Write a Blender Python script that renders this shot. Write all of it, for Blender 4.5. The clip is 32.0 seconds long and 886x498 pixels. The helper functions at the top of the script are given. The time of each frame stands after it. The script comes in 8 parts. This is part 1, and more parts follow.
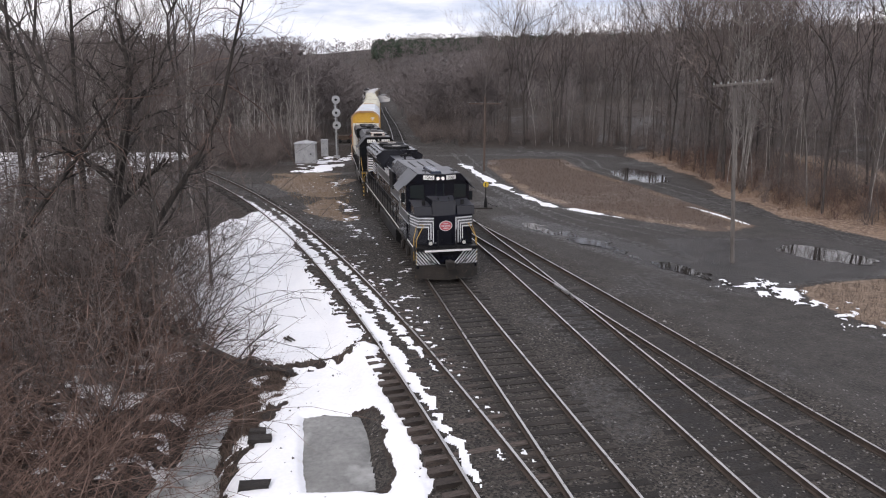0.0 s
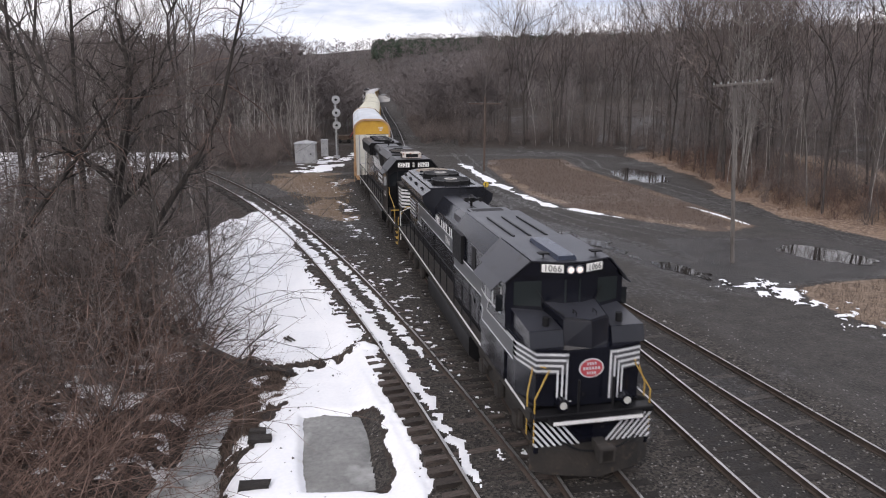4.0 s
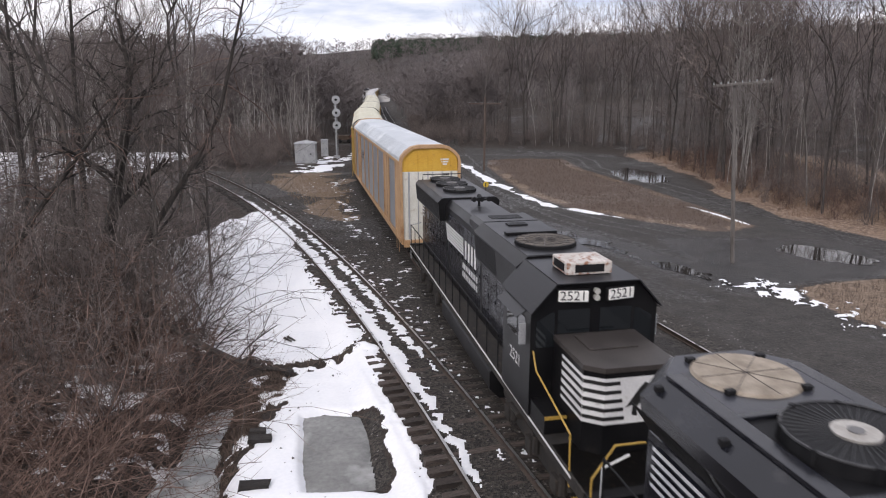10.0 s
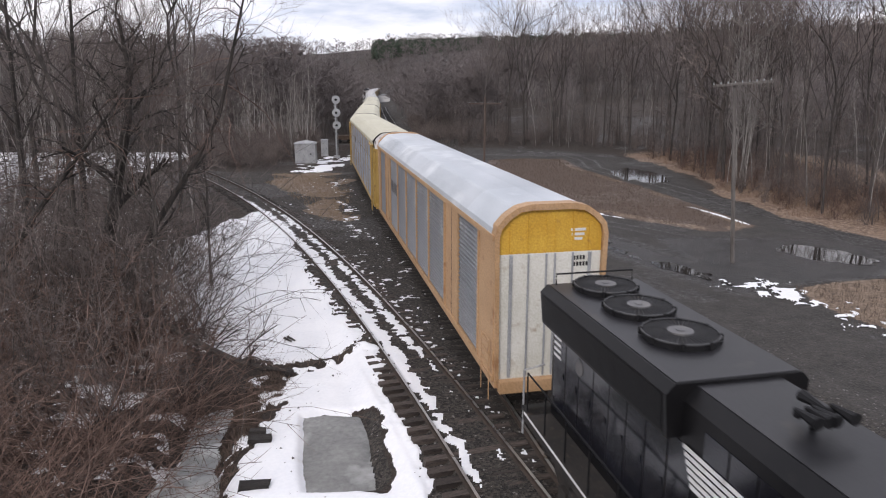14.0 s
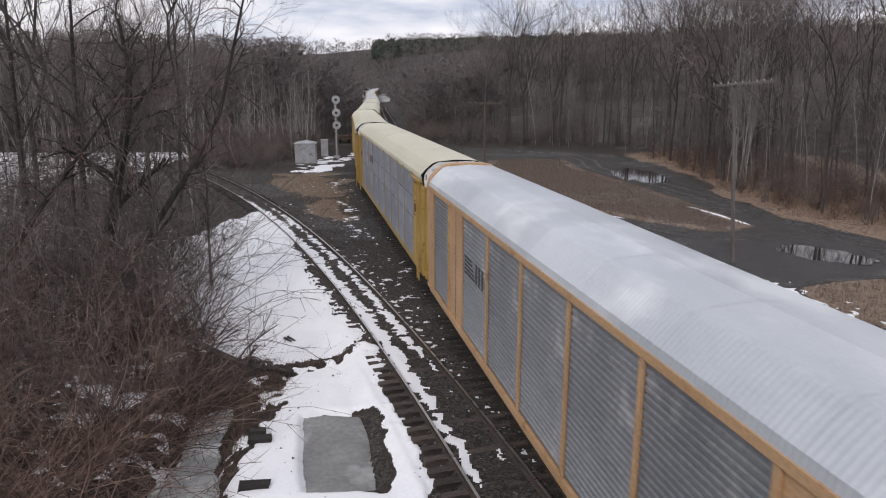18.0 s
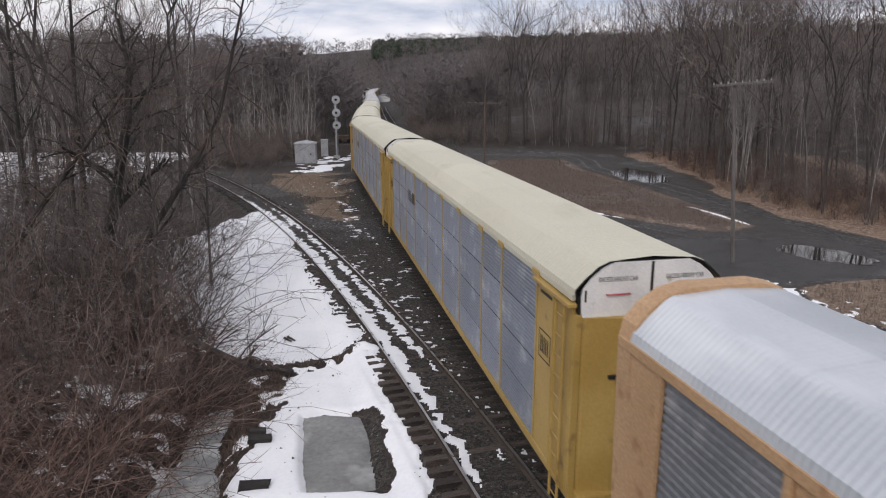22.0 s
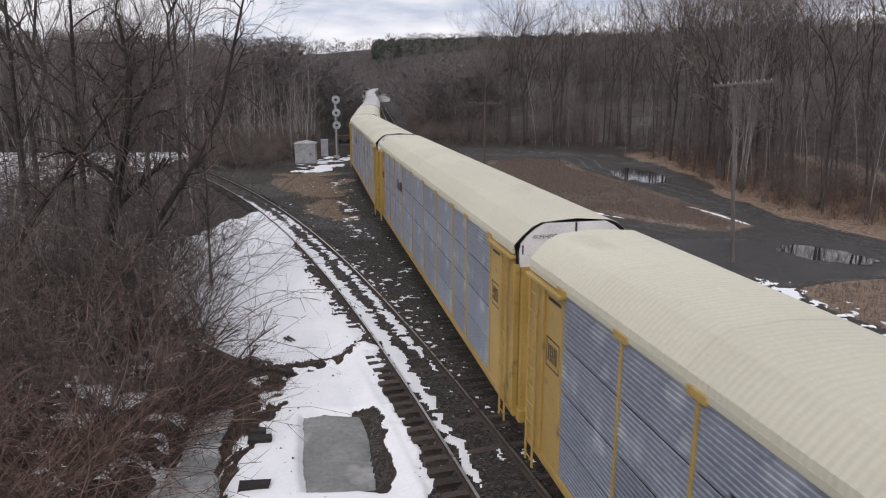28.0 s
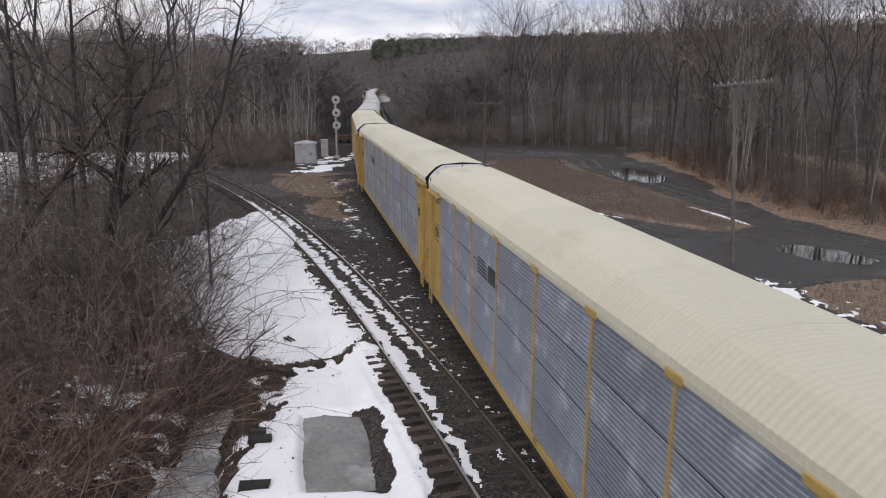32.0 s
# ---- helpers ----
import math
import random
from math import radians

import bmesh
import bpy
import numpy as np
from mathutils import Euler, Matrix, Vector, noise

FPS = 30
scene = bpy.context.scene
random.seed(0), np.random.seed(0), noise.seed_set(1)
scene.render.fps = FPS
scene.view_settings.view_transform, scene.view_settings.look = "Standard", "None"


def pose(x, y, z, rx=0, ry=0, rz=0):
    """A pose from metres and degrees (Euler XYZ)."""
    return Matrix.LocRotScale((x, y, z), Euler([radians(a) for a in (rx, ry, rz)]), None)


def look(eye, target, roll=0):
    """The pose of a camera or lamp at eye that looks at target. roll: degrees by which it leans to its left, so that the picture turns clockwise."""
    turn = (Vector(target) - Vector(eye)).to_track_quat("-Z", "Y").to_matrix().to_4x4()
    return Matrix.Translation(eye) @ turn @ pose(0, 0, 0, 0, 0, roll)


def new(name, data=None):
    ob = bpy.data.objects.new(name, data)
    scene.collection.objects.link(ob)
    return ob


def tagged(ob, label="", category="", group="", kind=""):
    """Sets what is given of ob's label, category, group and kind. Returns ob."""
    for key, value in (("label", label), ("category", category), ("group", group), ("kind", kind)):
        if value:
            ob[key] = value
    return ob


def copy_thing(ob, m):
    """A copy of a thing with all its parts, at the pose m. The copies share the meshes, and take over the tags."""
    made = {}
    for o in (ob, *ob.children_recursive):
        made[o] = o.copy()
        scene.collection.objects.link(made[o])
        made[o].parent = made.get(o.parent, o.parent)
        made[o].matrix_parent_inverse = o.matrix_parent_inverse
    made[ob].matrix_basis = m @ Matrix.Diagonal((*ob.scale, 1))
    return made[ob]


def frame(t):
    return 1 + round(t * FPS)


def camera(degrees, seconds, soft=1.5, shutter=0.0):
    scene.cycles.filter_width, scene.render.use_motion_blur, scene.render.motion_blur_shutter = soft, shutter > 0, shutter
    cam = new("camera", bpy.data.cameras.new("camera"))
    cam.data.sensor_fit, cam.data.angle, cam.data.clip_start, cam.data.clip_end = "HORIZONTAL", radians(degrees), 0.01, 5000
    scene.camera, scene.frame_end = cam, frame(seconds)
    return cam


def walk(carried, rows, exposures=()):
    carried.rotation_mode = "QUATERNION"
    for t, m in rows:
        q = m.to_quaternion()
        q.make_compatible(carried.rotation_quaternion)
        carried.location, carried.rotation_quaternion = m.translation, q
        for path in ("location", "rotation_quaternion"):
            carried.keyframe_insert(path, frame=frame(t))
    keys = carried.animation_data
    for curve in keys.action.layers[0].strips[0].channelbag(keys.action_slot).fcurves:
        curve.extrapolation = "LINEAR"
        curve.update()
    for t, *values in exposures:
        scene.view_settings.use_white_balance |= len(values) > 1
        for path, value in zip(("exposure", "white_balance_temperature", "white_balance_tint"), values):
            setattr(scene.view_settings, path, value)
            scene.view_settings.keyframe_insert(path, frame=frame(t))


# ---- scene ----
# The camera stands still on a bridge rail, 8.9 m over the rail heads.
cam = camera(65.2, 32.0, soft=1.05, shutter=0.5)
VIEW = pose(0.0, 0.0, 8.902, 76.454, 0, 0)
walk(cam, [(0.0, VIEW), (32.0, VIEW)], exposures=[(0.0, 0.0, 6500, 17), (13.0, 0.0, 6500, 17), (17.0, -0.29, 6500, 16), (32.0, -0.31, 6500, 16)])

# ---- light: a bright overcast sky with a soft sun ----
world = bpy.data.worlds.new("overcast_sky")
scene.world = world
world.use_nodes = True
wn, wl = world.node_tree.nodes, world.node_tree.links
wn.clear()
w_out = wn.new("ShaderNodeOutputWorld")
w_bg = wn.new("ShaderNodeBackground")
w_sky = wn.new("ShaderNodeTexSky")
w_sky.sky_type, w_sky.sun_disc = "NISHITA", False
w_sky.sun_elevation, w_sky.sun_rotation = radians(38), radians(200)
w_sky.dust_density = 2.0
w_tc = wn.new("ShaderNodeTexCoord")
w_map = wn.new("ShaderNodeMapping")
w_map.inputs["Scale"].default_value = (1.0, 1.0, 4.2)
w_map.inputs["Location"].default_value = (0.35, 0.1, 0.45)
w_noise = wn.new("ShaderNodeTexNoise")
w_noise.inputs["Scale"].default_value, w_noise.inputs["Detail"].default_value = 3.4, 7.0
w_noise.inputs["Roughness"].default_value = 0.55
w_ramp = wn.new("ShaderNodeValToRGB")
w_ramp.color_ramp.elements[0].position, w_ramp.color_ramp.elements[0].color = 0.36, (7.0, 7.9, 9.4, 1)
w_ramp.color_ramp.elements[1].position, w_ramp.color_ramp.elements[1].color = 0.54, (13.4, 13.5, 13.8, 1)
w_mix = wn.new("ShaderNodeMixRGB")
w_mix.inputs[0].default_value = 0.88
wl.new(w_tc.outputs["Generated"], w_map.inputs["Vector"])
wl.new(w_map.outputs[0], w_noise.inputs["Vector"])
wl.new(w_noise.outputs["Fac"], w_ramp.inputs[0])
wl.new(w_sky.outputs[0], w_mix.inputs[1])
wl.new(w_ramp.outputs[0], w_mix.inputs[2])
wl.new(w_mix.outputs[0], w_bg.inputs["Color"])
w_bg.inputs["Strength"].default_value = 0.1
wl.new(w_bg.outputs[0], w_out.inputs[0])

sun = new("sun", bpy.data.lights.new("sun", "SUN"))
sun.data.energy, sun.data.angle, sun.data.color = 1.25, radians(14), (1.0, 0.96, 0.9)
sun.matrix_world = look((-30, -40, 55), (0, 30, 0))


# ---- materials ----
def nodes_of(name):
    m = bpy.data.materials.new(name)
    m.use_nodes = True
    nt = m.node_tree
    b = nt.nodes["Principled BSDF"]
    return m, nt.nodes, nt.links, b


def surf(name, c1, c2, scale=2.0, rough=0.7, metal=0.0, bump=0.15, grain=30.0, fleck=None, fleck_at=0.66, rand=0.0, stretch=(1, 1, 1), coat=0.0, fleck_scale=1.0, fine_mix=0.45, spec=0.5):
    """A surface of two tones in large noise, fine grain with relief, and flecks or stains of a third tone."""
    m, n, l, b = nodes_of(name)
    tc = n.new("ShaderNodeTexCoord")
    mp = n.new("ShaderNodeMapping")
    mp.inputs["Scale"].default_value = stretch
    l.new(tc.outputs["Object"], mp.inputs["Vector"])
    big = n.new("ShaderNodeTexNoise")
    big.inputs["Scale"].default_value, big.inputs["Detail"].default_value = scale, 5.0
    fine = n.new("ShaderNodeTexNoise")
    fine.inputs["Scale"].default_value, fine.inputs["Detail"].default_value = grain, 4.0
    l.new(mp.outputs[0], big.inputs["Vector"])
    l.new(mp.outputs[0], fine.inputs["Vector"])
    ramp = n.new("ShaderNodeValToRGB")
    ramp.color_ramp.elements[0].position, ramp.color_ramp.elements[0].color = 0.35, (*c1, 1)
    ramp.color_ramp.elements[1].position, ramp.color_ramp.elements[1].color = 0.65, (*c2, 1)
    l.new(big.outputs["Fac"], ramp.inputs[0])
    gr = n.new("ShaderNodeMixRGB")
    gr.blend_type = "OVERLAY"
    gr.inputs[0].default_value = fine_mix
    l.new(ramp.outputs[0], gr.inputs[1])
    l.new(fine.outputs["Fac"], gr.inputs[2])
    col = gr.outputs[0]
    if fleck:
        sp = n.new("ShaderNodeTexNoise")
        sp.inputs["Scale"].default_value, sp.inputs["Detail"].default_value = scale * 3.3 * fleck_scale, 8.0
        l.new(mp.outputs[0], sp.inputs["Vector"])
        th = n.new("ShaderNodeMapRange")
        th.inputs["From Min"].default_value, th.inputs["From Max"].default_value = fleck_at - 0.05, fleck_at + 0.07
        l.new(sp.outputs["Fac"], th.inputs["Value"])
        mx = n.new("ShaderNodeMixRGB")
        mx.inputs[2].default_value = (*fleck, 1)
        l.new(th.outputs[0], mx.inputs[0])
        l.new(col, mx.inputs[1])
        col = mx.outputs[0]
    if rand:
        oi = n.new("ShaderNodeObjectInfo")
        mr = n.new("ShaderNodeMapRange")
        mr.inputs["To Min"].default_value, mr.inputs["To Max"].default_value = 1 - rand, 1 + rand
        l.new(oi.outputs["Random"], mr.inputs["Value"])
        hv = n.new("ShaderNodeHueSaturation")
        l.new(mr.outputs[0], hv.inputs["Value"])
        l.new(col, hv.inputs["Color"])
        col = hv.outputs[0]
    l.new(col, b.inputs["Base Color"])
    rr = n.new("ShaderNodeMapRange")
    rr.inputs["To Min"].default_value, rr.inputs["To Max"].default_value = max(0.04, rough - 0.12), min(1, rough + 0.12)
    l.new(big.outputs["Fac"], rr.inputs["Value"])
    l.new(rr.outputs[0], b.inputs["Roughness"])
    b.inputs["Metallic"].default_value = metal
    b.inputs["Coat Weight"].default_value = coat
    b.inputs["Specular IOR Level"].default_value = spec
    if bump:
        bp = n.new("ShaderNodeBump")
        bp.inputs["Strength"].default_value, bp.inputs["Distance"].default_value = bump, 0.02
        l.new(fine.outputs["Fac"], bp.inputs["Height"])
        l.new(bp.outputs[0], b.inputs["Normal"])
    return m


def plain(name, c, rough=0.5, metal=0.0, glow=0.0):
    m, n, l, b = nodes_of(name)
    b.inputs["Base Color"].default_value = (*c, 1)
    b.inputs["Roughness"].default_value, b.inputs["Metallic"].default_value = rough, metal
    if glow:
        b.inputs["Emission Color"].default_value = (*c, 1)
        b.inputs["Emission Strength"].default_value = glow
    return m


M_BLACK = surf("black_loco_paint", (0.0045, 0.005, 0.009), (0.008, 0.009, 0.0145), 0.8, 0.16, 0, 0.015, 25, (0.017, 0.0165, 0.018), 0.68, spec=0.45, fine_mix=0.2)
# Lighter and bluer than the body: the sky's sheen is in the colour.
M_ROOF = surf("dusty_grey_roof_with_sky_sheen", (0.021, 0.022, 0.028), (0.036, 0.038, 0.047), 0.7, 0.34, 0, 0.03, 22, (0.012, 0.0115, 0.011), 0.66)
M_ROOFDARK = surf("sooty_black_roof_paint", (0.013, 0.013, 0.015), (0.023, 0.023, 0.026), 0.7, 0.40, 0, 0.03, 22, (0.034, 0.032, 0.031), 0.67, spec=0.4)
M_DUSTY = surf("dusty_black_paint", (0.006, 0.006, 0.007), (0.011, 0.0107, 0.0115), 0.8, 0.36, 0, 0.03, 25, (0.018, 0.0165, 0.0155), 0.68, spec=0.2, fine_mix=0.2)
M_UNDER = surf("grimy_running_gear", (0.012, 0.011, 0.010), (0.030, 0.025, 0.021), 2.0, 0.85, 0, 0.3, 18, (0.055, 0.04, 0.03), 0.64)
M_GRILLE = surf("black_grille", (0.006, 0.006, 0.007), (0.011, 0.011, 0.012), 4, 0.6, 0, 0.4, 60, spec=0.25)
M_WHITE = surf("white_stripe_paint", (0.62, 0.62, 0.62), (0.74, 0.74, 0.73), 1.5, 0.45, 0, 0.03, 30, (0.45, 0.43, 0.4), 0.68)
M_SILVER = surf("silver_grey_stripe_paint", (0.50, 0.51, 0.53), (0.62, 0.63, 0.64), 1.5, 0.45, 0, 0.03, 30)
M_GOLD = surf("yellow_handrail_paint", (0.36, 0.225, 0.045), (0.46, 0.30, 0.065), 3, 0.5, 0, 0.05, 30, (0.2, 0.12, 0.05), 0.67)
M_RED = surf("red_emblem_paint", (0.36, 0.045, 0.06), (0.42, 0.06, 0.07), 4, 0.45, 0, 0.03, 30)
M_FAN = surf("fan_grey_metal", (0.10, 0.10, 0.105), (0.17, 0.165, 0.16), 3, 0.5, 0.2, 0.1, 40)
M_HUB = surf("fan_hub_metal", (0.32, 0.30, 0.27), (0.44, 0.42, 0.39), 4, 0.5, 0.2, 0.1, 40)
M_FANROD = surf("grey_fan_rods", (0.03, 0.03, 0.032), (0.06, 0.06, 0.062), 4, 0.4, 0.3, 0.1, 40)
M_COWL = surf("blue_black_cowl_paint", (0.009, 0.0098, 0.013), (0.017, 0.018, 0.023), 0.7, 0.22, 0, 0.02, 25, (0.028, 0.028, 0.031), 0.66, fine_mix=0.2, spec=0.45)
M_NOSEBROWN = surf("brown_black_nose_paint", (0.032, 0.027, 0.025), (0.052, 0.045, 0.041), 1.5, 0.5, 0, 0.05, 25, (0.075, 0.062, 0.053), 0.68)
M_FANMESH = surf("dark_brown_fan_mesh", (0.060, 0.050, 0.040), (0.125, 0.105, 0.085), 2.5, 0.75, 0, 0.2, 40)
M_BLUEUNIT = surf("blue_grey_cooler_paint", (0.030, 0.038, 0.058), (0.050, 0.060, 0.088), 1.2, 0.25, 0, 0.02, 25, fine_mix=0.2)
M_BROWNFAN = surf("dusty_brown_fan_guard", (0.20, 0.165, 0.125), (0.34, 0.29, 0.23), 3, 0.75, 0, 0.2, 40)
M_GLASS_W = plain("greenish_windshield_glass", (0.016, 0.021, 0.022), 0.04)
M_GLASS_D = plain("dark_cab_glass", (0.012, 0.014, 0.016), 0.06)
M_BOARD = plain("lit_number_board", (0.80, 0.80, 0.76), 0.4)
M_LAMP = plain("headlight_glow", (1.0, 0.86, 0.78), 0.2, 0, 0.4)
M_LENS = plain("lamp_lens", (0.45, 0.45, 0.42), 0.1)
M_INK = plain("black_lettering", (0.015, 0.015, 0.015), 0.5)
M_ACBOX = surf("rusty_white_roof_unit", (0.44, 0.40, 0.36), (0.56, 0.53, 0.49), 2, 0.6, 0, 0.1, 30, (0.25, 0.11, 0.06), 0.57)

M_RACKROOF1 = surf("galvanised_roof_sheet", (0.42, 0.455, 0.485), (0.56, 0.59, 0.62), 0.5, 0.36, 0.3, 0.02, 25, (0.66, 0.69, 0.71), 0.62, rand=0.07, fine_mix=0.12, stretch=(1, 0.5, 1), fleck_scale=0.35)
M_RACKROOF2 = surf("cream_roof_sheet", (0.50, 0.48, 0.375), (0.56, 0.54, 0.43), 0.3, 0.5, 0, 0.02, 25, (0.46, 0.435, 0.33), 0.66, rand=0.05, fine_mix=0.12, stretch=(1, 0.4, 1))
M_RACKROOF3 = surf("grey_white_roof_sheet", (0.42, 0.42, 0.42), (0.50, 0.50, 0.49), 0.35, 0.55, 0, 0.02, 25, rand=0.05, fine_mix=0.12)
M_PANEL1 = surf("weathered_galvanised_panel", (0.17, 0.18, 0.195), (0.26, 0.268, 0.28), 0.45, 0.5, 0.2, 0.1, 14, (0.40, 0.40, 0.395), 0.63, rand=0.12, fleck_scale=0.5)
M_PANEL2 = surf("blue_grey_galvanised_panel", (0.17, 0.192, 0.235), (0.25, 0.277, 0.325), 0.6, 0.45, 0.25, 0.05, 14, (0.36, 0.385, 0.42), 0.60, rand=0.14, fleck_scale=0.5)
M_TAN = surf("faded_tan_rack_paint", (0.40, 0.245, 0.125), (0.47, 0.30, 0.165), 0.7, 0.6, 0, 0.08, 20, (0.30, 0.16, 0.075), 0.65)
M_YEL = surf("mustard_yellow_rack_paint", (0.36, 0.235, 0.062), (0.44, 0.30, 0.095), 0.7, 0.5, 0, 0.04, 20, (0.23, 0.14, 0.05), 0.67, fine_mix=0.2)
M_ENDYEL = surf("bright_yellow_end_paint", (0.55, 0.31, 0.035), (0.64, 0.39, 0.055), 0.9, 0.5, 0, 0.06, 20, (0.36, 0.19, 0.05), 0.66)
M_ENDWHITE = surf("off_white_end_door_paint", (0.60, 0.59, 0.52), (0.70, 0.69, 0.63), 0.8, 0.5, 0, 0.05, 20, (0.40, 0.33, 0.25), 0.68)
M_SEAL = plain("black_edge_seal", (0.012, 0.012, 0.013), 0.6)

M_RAILSIDE = surf("rusty_rail_steel", (0.040, 0.030, 0.024), (0.072, 0.053, 0.042), 3, 0.75, 0.2, 0.2, 30)
M_RAILTOP = surf("polished_rail_head", (0.40, 0.39, 0.38), (0.52, 0.51, 0.50), 2, 0.3, 0.85, 0.03, 40)
M_TIE = surf("old_creosoted_wood", (0.013, 0.011, 0.009), (0.030, 0.024, 0.020), 3, 0.9, 0, 0.5, 16, (0.060, 0.054, 0.048), 0.64, rand=0.4, stretch=(1, 4, 4))
M_TIE_BROWN = surf("brown_branch_tie_wood", (0.036, 0.028, 0.024), (0.082, 0.064, 0.054), 3, 0.9, 0, 0.5, 16, (0.016, 0.013, 0.012), 0.62, rand=0.4, stretch=(1, 4, 4))
M_TIE_OLD = surf("weathered_grey_tie_wood", (0.020, 0.017, 0.015), (0.058, 0.051, 0.046), 3, 0.9, 0, 0.5, 16, (0.014, 0.012, 0.011), 0.60, rand=0.5, stretch=(1, 4, 4))
M_PLATE = surf("rusty_tie_plate", (0.06, 0.042, 0.032), (0.10, 0.07, 0.05), 5, 0.8, 0.2, 0.2, 40)
M_SNOW = surf("old_snow", (0.82, 0.835, 0.86), (0.87, 0.88, 0.895), 0.8, 0.85, 0, 0.35, 9, (0.74, 0.735, 0.72), 0.72)
M_CREEKICE = surf("whitish_creek_ice", (0.24, 0.25, 0.25), (0.40, 0.41, 0.40), 0.9, 0.35, 0, 0.2, 6, (0.60, 0.61, 0.60), 0.58, fleck_scale=0.45)
M_ICE = surf("grey_pond_ice", (0.095, 0.096, 0.089), (0.215, 0.214, 0.202), 0.6, 0.22, 0, 0.08, 8, (0.33, 0.332, 0.32), 0.62, fleck_scale=0.4)
M_WATER = plain("muddy_puddle_water", (0.022, 0.021, 0.02), 0.03)
M_BARK = surf("dark_brown_bark", (0.036, 0.030, 0.027), (0.094, 0.081, 0.073), 2, 0.95, 0, 0.6, 14, rand=0.4, stretch=(3, 3, 0.7))
M_TWIG = surf("brown_grey_twigs", (0.088, 0.071, 0.064), (0.195, 0.161, 0.147), 0.6, 0.95, 0, 0.0, 14, rand=0.4)
M_TWIG_RED = surf("reddish_brown_thicket_stems", (0.058, 0.035, 0.028), (0.175, 0.118, 0.094), 0.9, 0.95, 0, 0.0, 10, rand=0.5)
M_BARK_GREY = surf("grey_brown_woodland_bark", (0.042, 0.036, 0.033), (0.100, 0.087, 0.081), 2, 0.95, 0, 0.6, 14, rand=0.4, stretch=(3, 3, 0.7))
M_BARK_DARK = surf("near_black_old_bark", (0.016, 0.0135, 0.012), (0.048, 0.041, 0.036), 2, 0.95, 0, 0.6, 14, rand=0.2, stretch=(3, 3, 0.7))
M_LITTER = surf("dark_matted_litter", (0.034, 0.025, 0.020), (0.085, 0.062, 0.048), 2, 0.9, 0, 0.1, 20)
M_PALE = surf("pale_grey_bark", (0.20, 0.185, 0.172), (0.36, 0.34, 0.32), 2, 0.9, 0, 0.4, 10, (0.09, 0.08, 0.072), 0.60, rand=0.3, stretch=(2, 2, 0.6))
# Greyer than the near twigs: some distance haze is mixed into the colour.
M_FARWOOD = surf("far_bare_wood_hazed", (0.100, 0.086, 0.084), (0.172, 0.150, 0.147), 0.02, 0.95, 0, 0.0, 3)
M_PINE = surf("dark_pine_needles", (0.026, 0.040, 0.026), (0.050, 0.068, 0.044), 0.08, 0.9, 0, 0.0, 3)
M_LEAF = surf("fallen_brown_leaves", (0.16, 0.105, 0.074), (0.31, 0.22, 0.155), 4, 0.9, 0, 0.2, 20)
M_GRASS = surf("dead_straw_grass", (0.19, 0.135, 0.085), (0.30, 0.225, 0.15), 3, 0.9, 0, 0.1, 20)
M_WEED = surf("dead_brown_weeds", (0.10, 0.073, 0.058), (0.16, 0.12, 0.094), 2, 0.9, 0, 0.1, 20)
M_STEEL = surf("aluminium_grey_paint", (0.29, 0.30, 0.31), (0.39, 0.40, 0.41), 1.5, 0.5, 0.2, 0.05, 20, (0.28, 0.27, 0.25), 0.66)
M_POLE = surf("weathered_pole_wood", (0.095, 0.085, 0.078), (0.155, 0.142, 0.132), 2, 0.9, 0, 0.4, 18, stretch=(4, 4, 0.5))
M_DARKPOLE = surf("dark_pole_wood", (0.075, 0.052, 0.042), (0.12, 0.09, 0.075), 2, 0.9, 0, 0.4, 18, stretch=(4, 4, 0.5))
M_INSUL = plain("glass_insulator", (0.30, 0.32, 0.32), 0.3)
M_SIGNY = surf("yellow_target_paint", (0.55, 0.38, 0.04), (0.62, 0.45, 0.06), 4, 0.5, 0, 0.03, 30)
M_HOUSEW = surf("pale_far_paint", (0.55, 0.55, 0.55), (0.65, 0.65, 0.64), 0.5, 0.7, 0, 0.05, 5)
M_BAND = surf("dark_grey_stripe_ground", (0.050, 0.052, 0.057), (0.075, 0.078, 0.084), 1.5, 0.35, 0, 0.02, 30, fine_mix=0.2)
M_STONE = surf("loose_grey_stone", (0.10, 0.095, 0.09), (0.24, 0.23, 0.22), 4, 0.9, 0, 0.3, 20)


# ---- mesh helpers ----
def part(name, bm, material, parent=None, label=""):
    """Links a bmesh as one mesh object under a thing or a part."""
    me = bpy.data.meshes.new(name)
    bm.normal_update()
    bm.to_mesh(me)
    bm.free()
    me.materials.append(material)
    ob = new(name, me)
    if parent:
        ob.parent = parent
    if label:
        ob["label"] = label
    return ob


def raw(name, verts, faces, material, parent=None, smooth=False):
    me = bpy.data.meshes.new(name)
    me.from_pydata([tuple(v) for v in verts], [], [tuple(f) for f in faces])
    me.materials.append(material)
    if smooth:
        me.polygons.foreach_set("use_smooth", [True] * len(me.polygons))
    ob = new(name, me)
    if parent:
        ob.parent = parent
    return ob


def bx(bm, x0, x1, y0, y1, z0, z1, bev=0.0):
    m = Matrix.LocRotScale(((x0 + x1) / 2, (y0 + y1) / 2, (z0 + z1) / 2), None, (abs(x1 - x0), abs(y1 - y0), abs(z1 - z0)))
    vs = bmesh.ops.create_cube(bm, size=1.0, matrix=m)["verts"]
    if bev:
        es = list({e for v in vs for e in v.link_edges})
        bmesh.ops.bevel(bm, geom=es, offset=bev, segments=2, affect="EDGES", profile=0.6)
    return bm


def box(x0, x1, y0, y1, z0, z1, bev=0.0):
    return bx(bmesh.new(), x0, x1, y0, y1, z0, z1, bev)


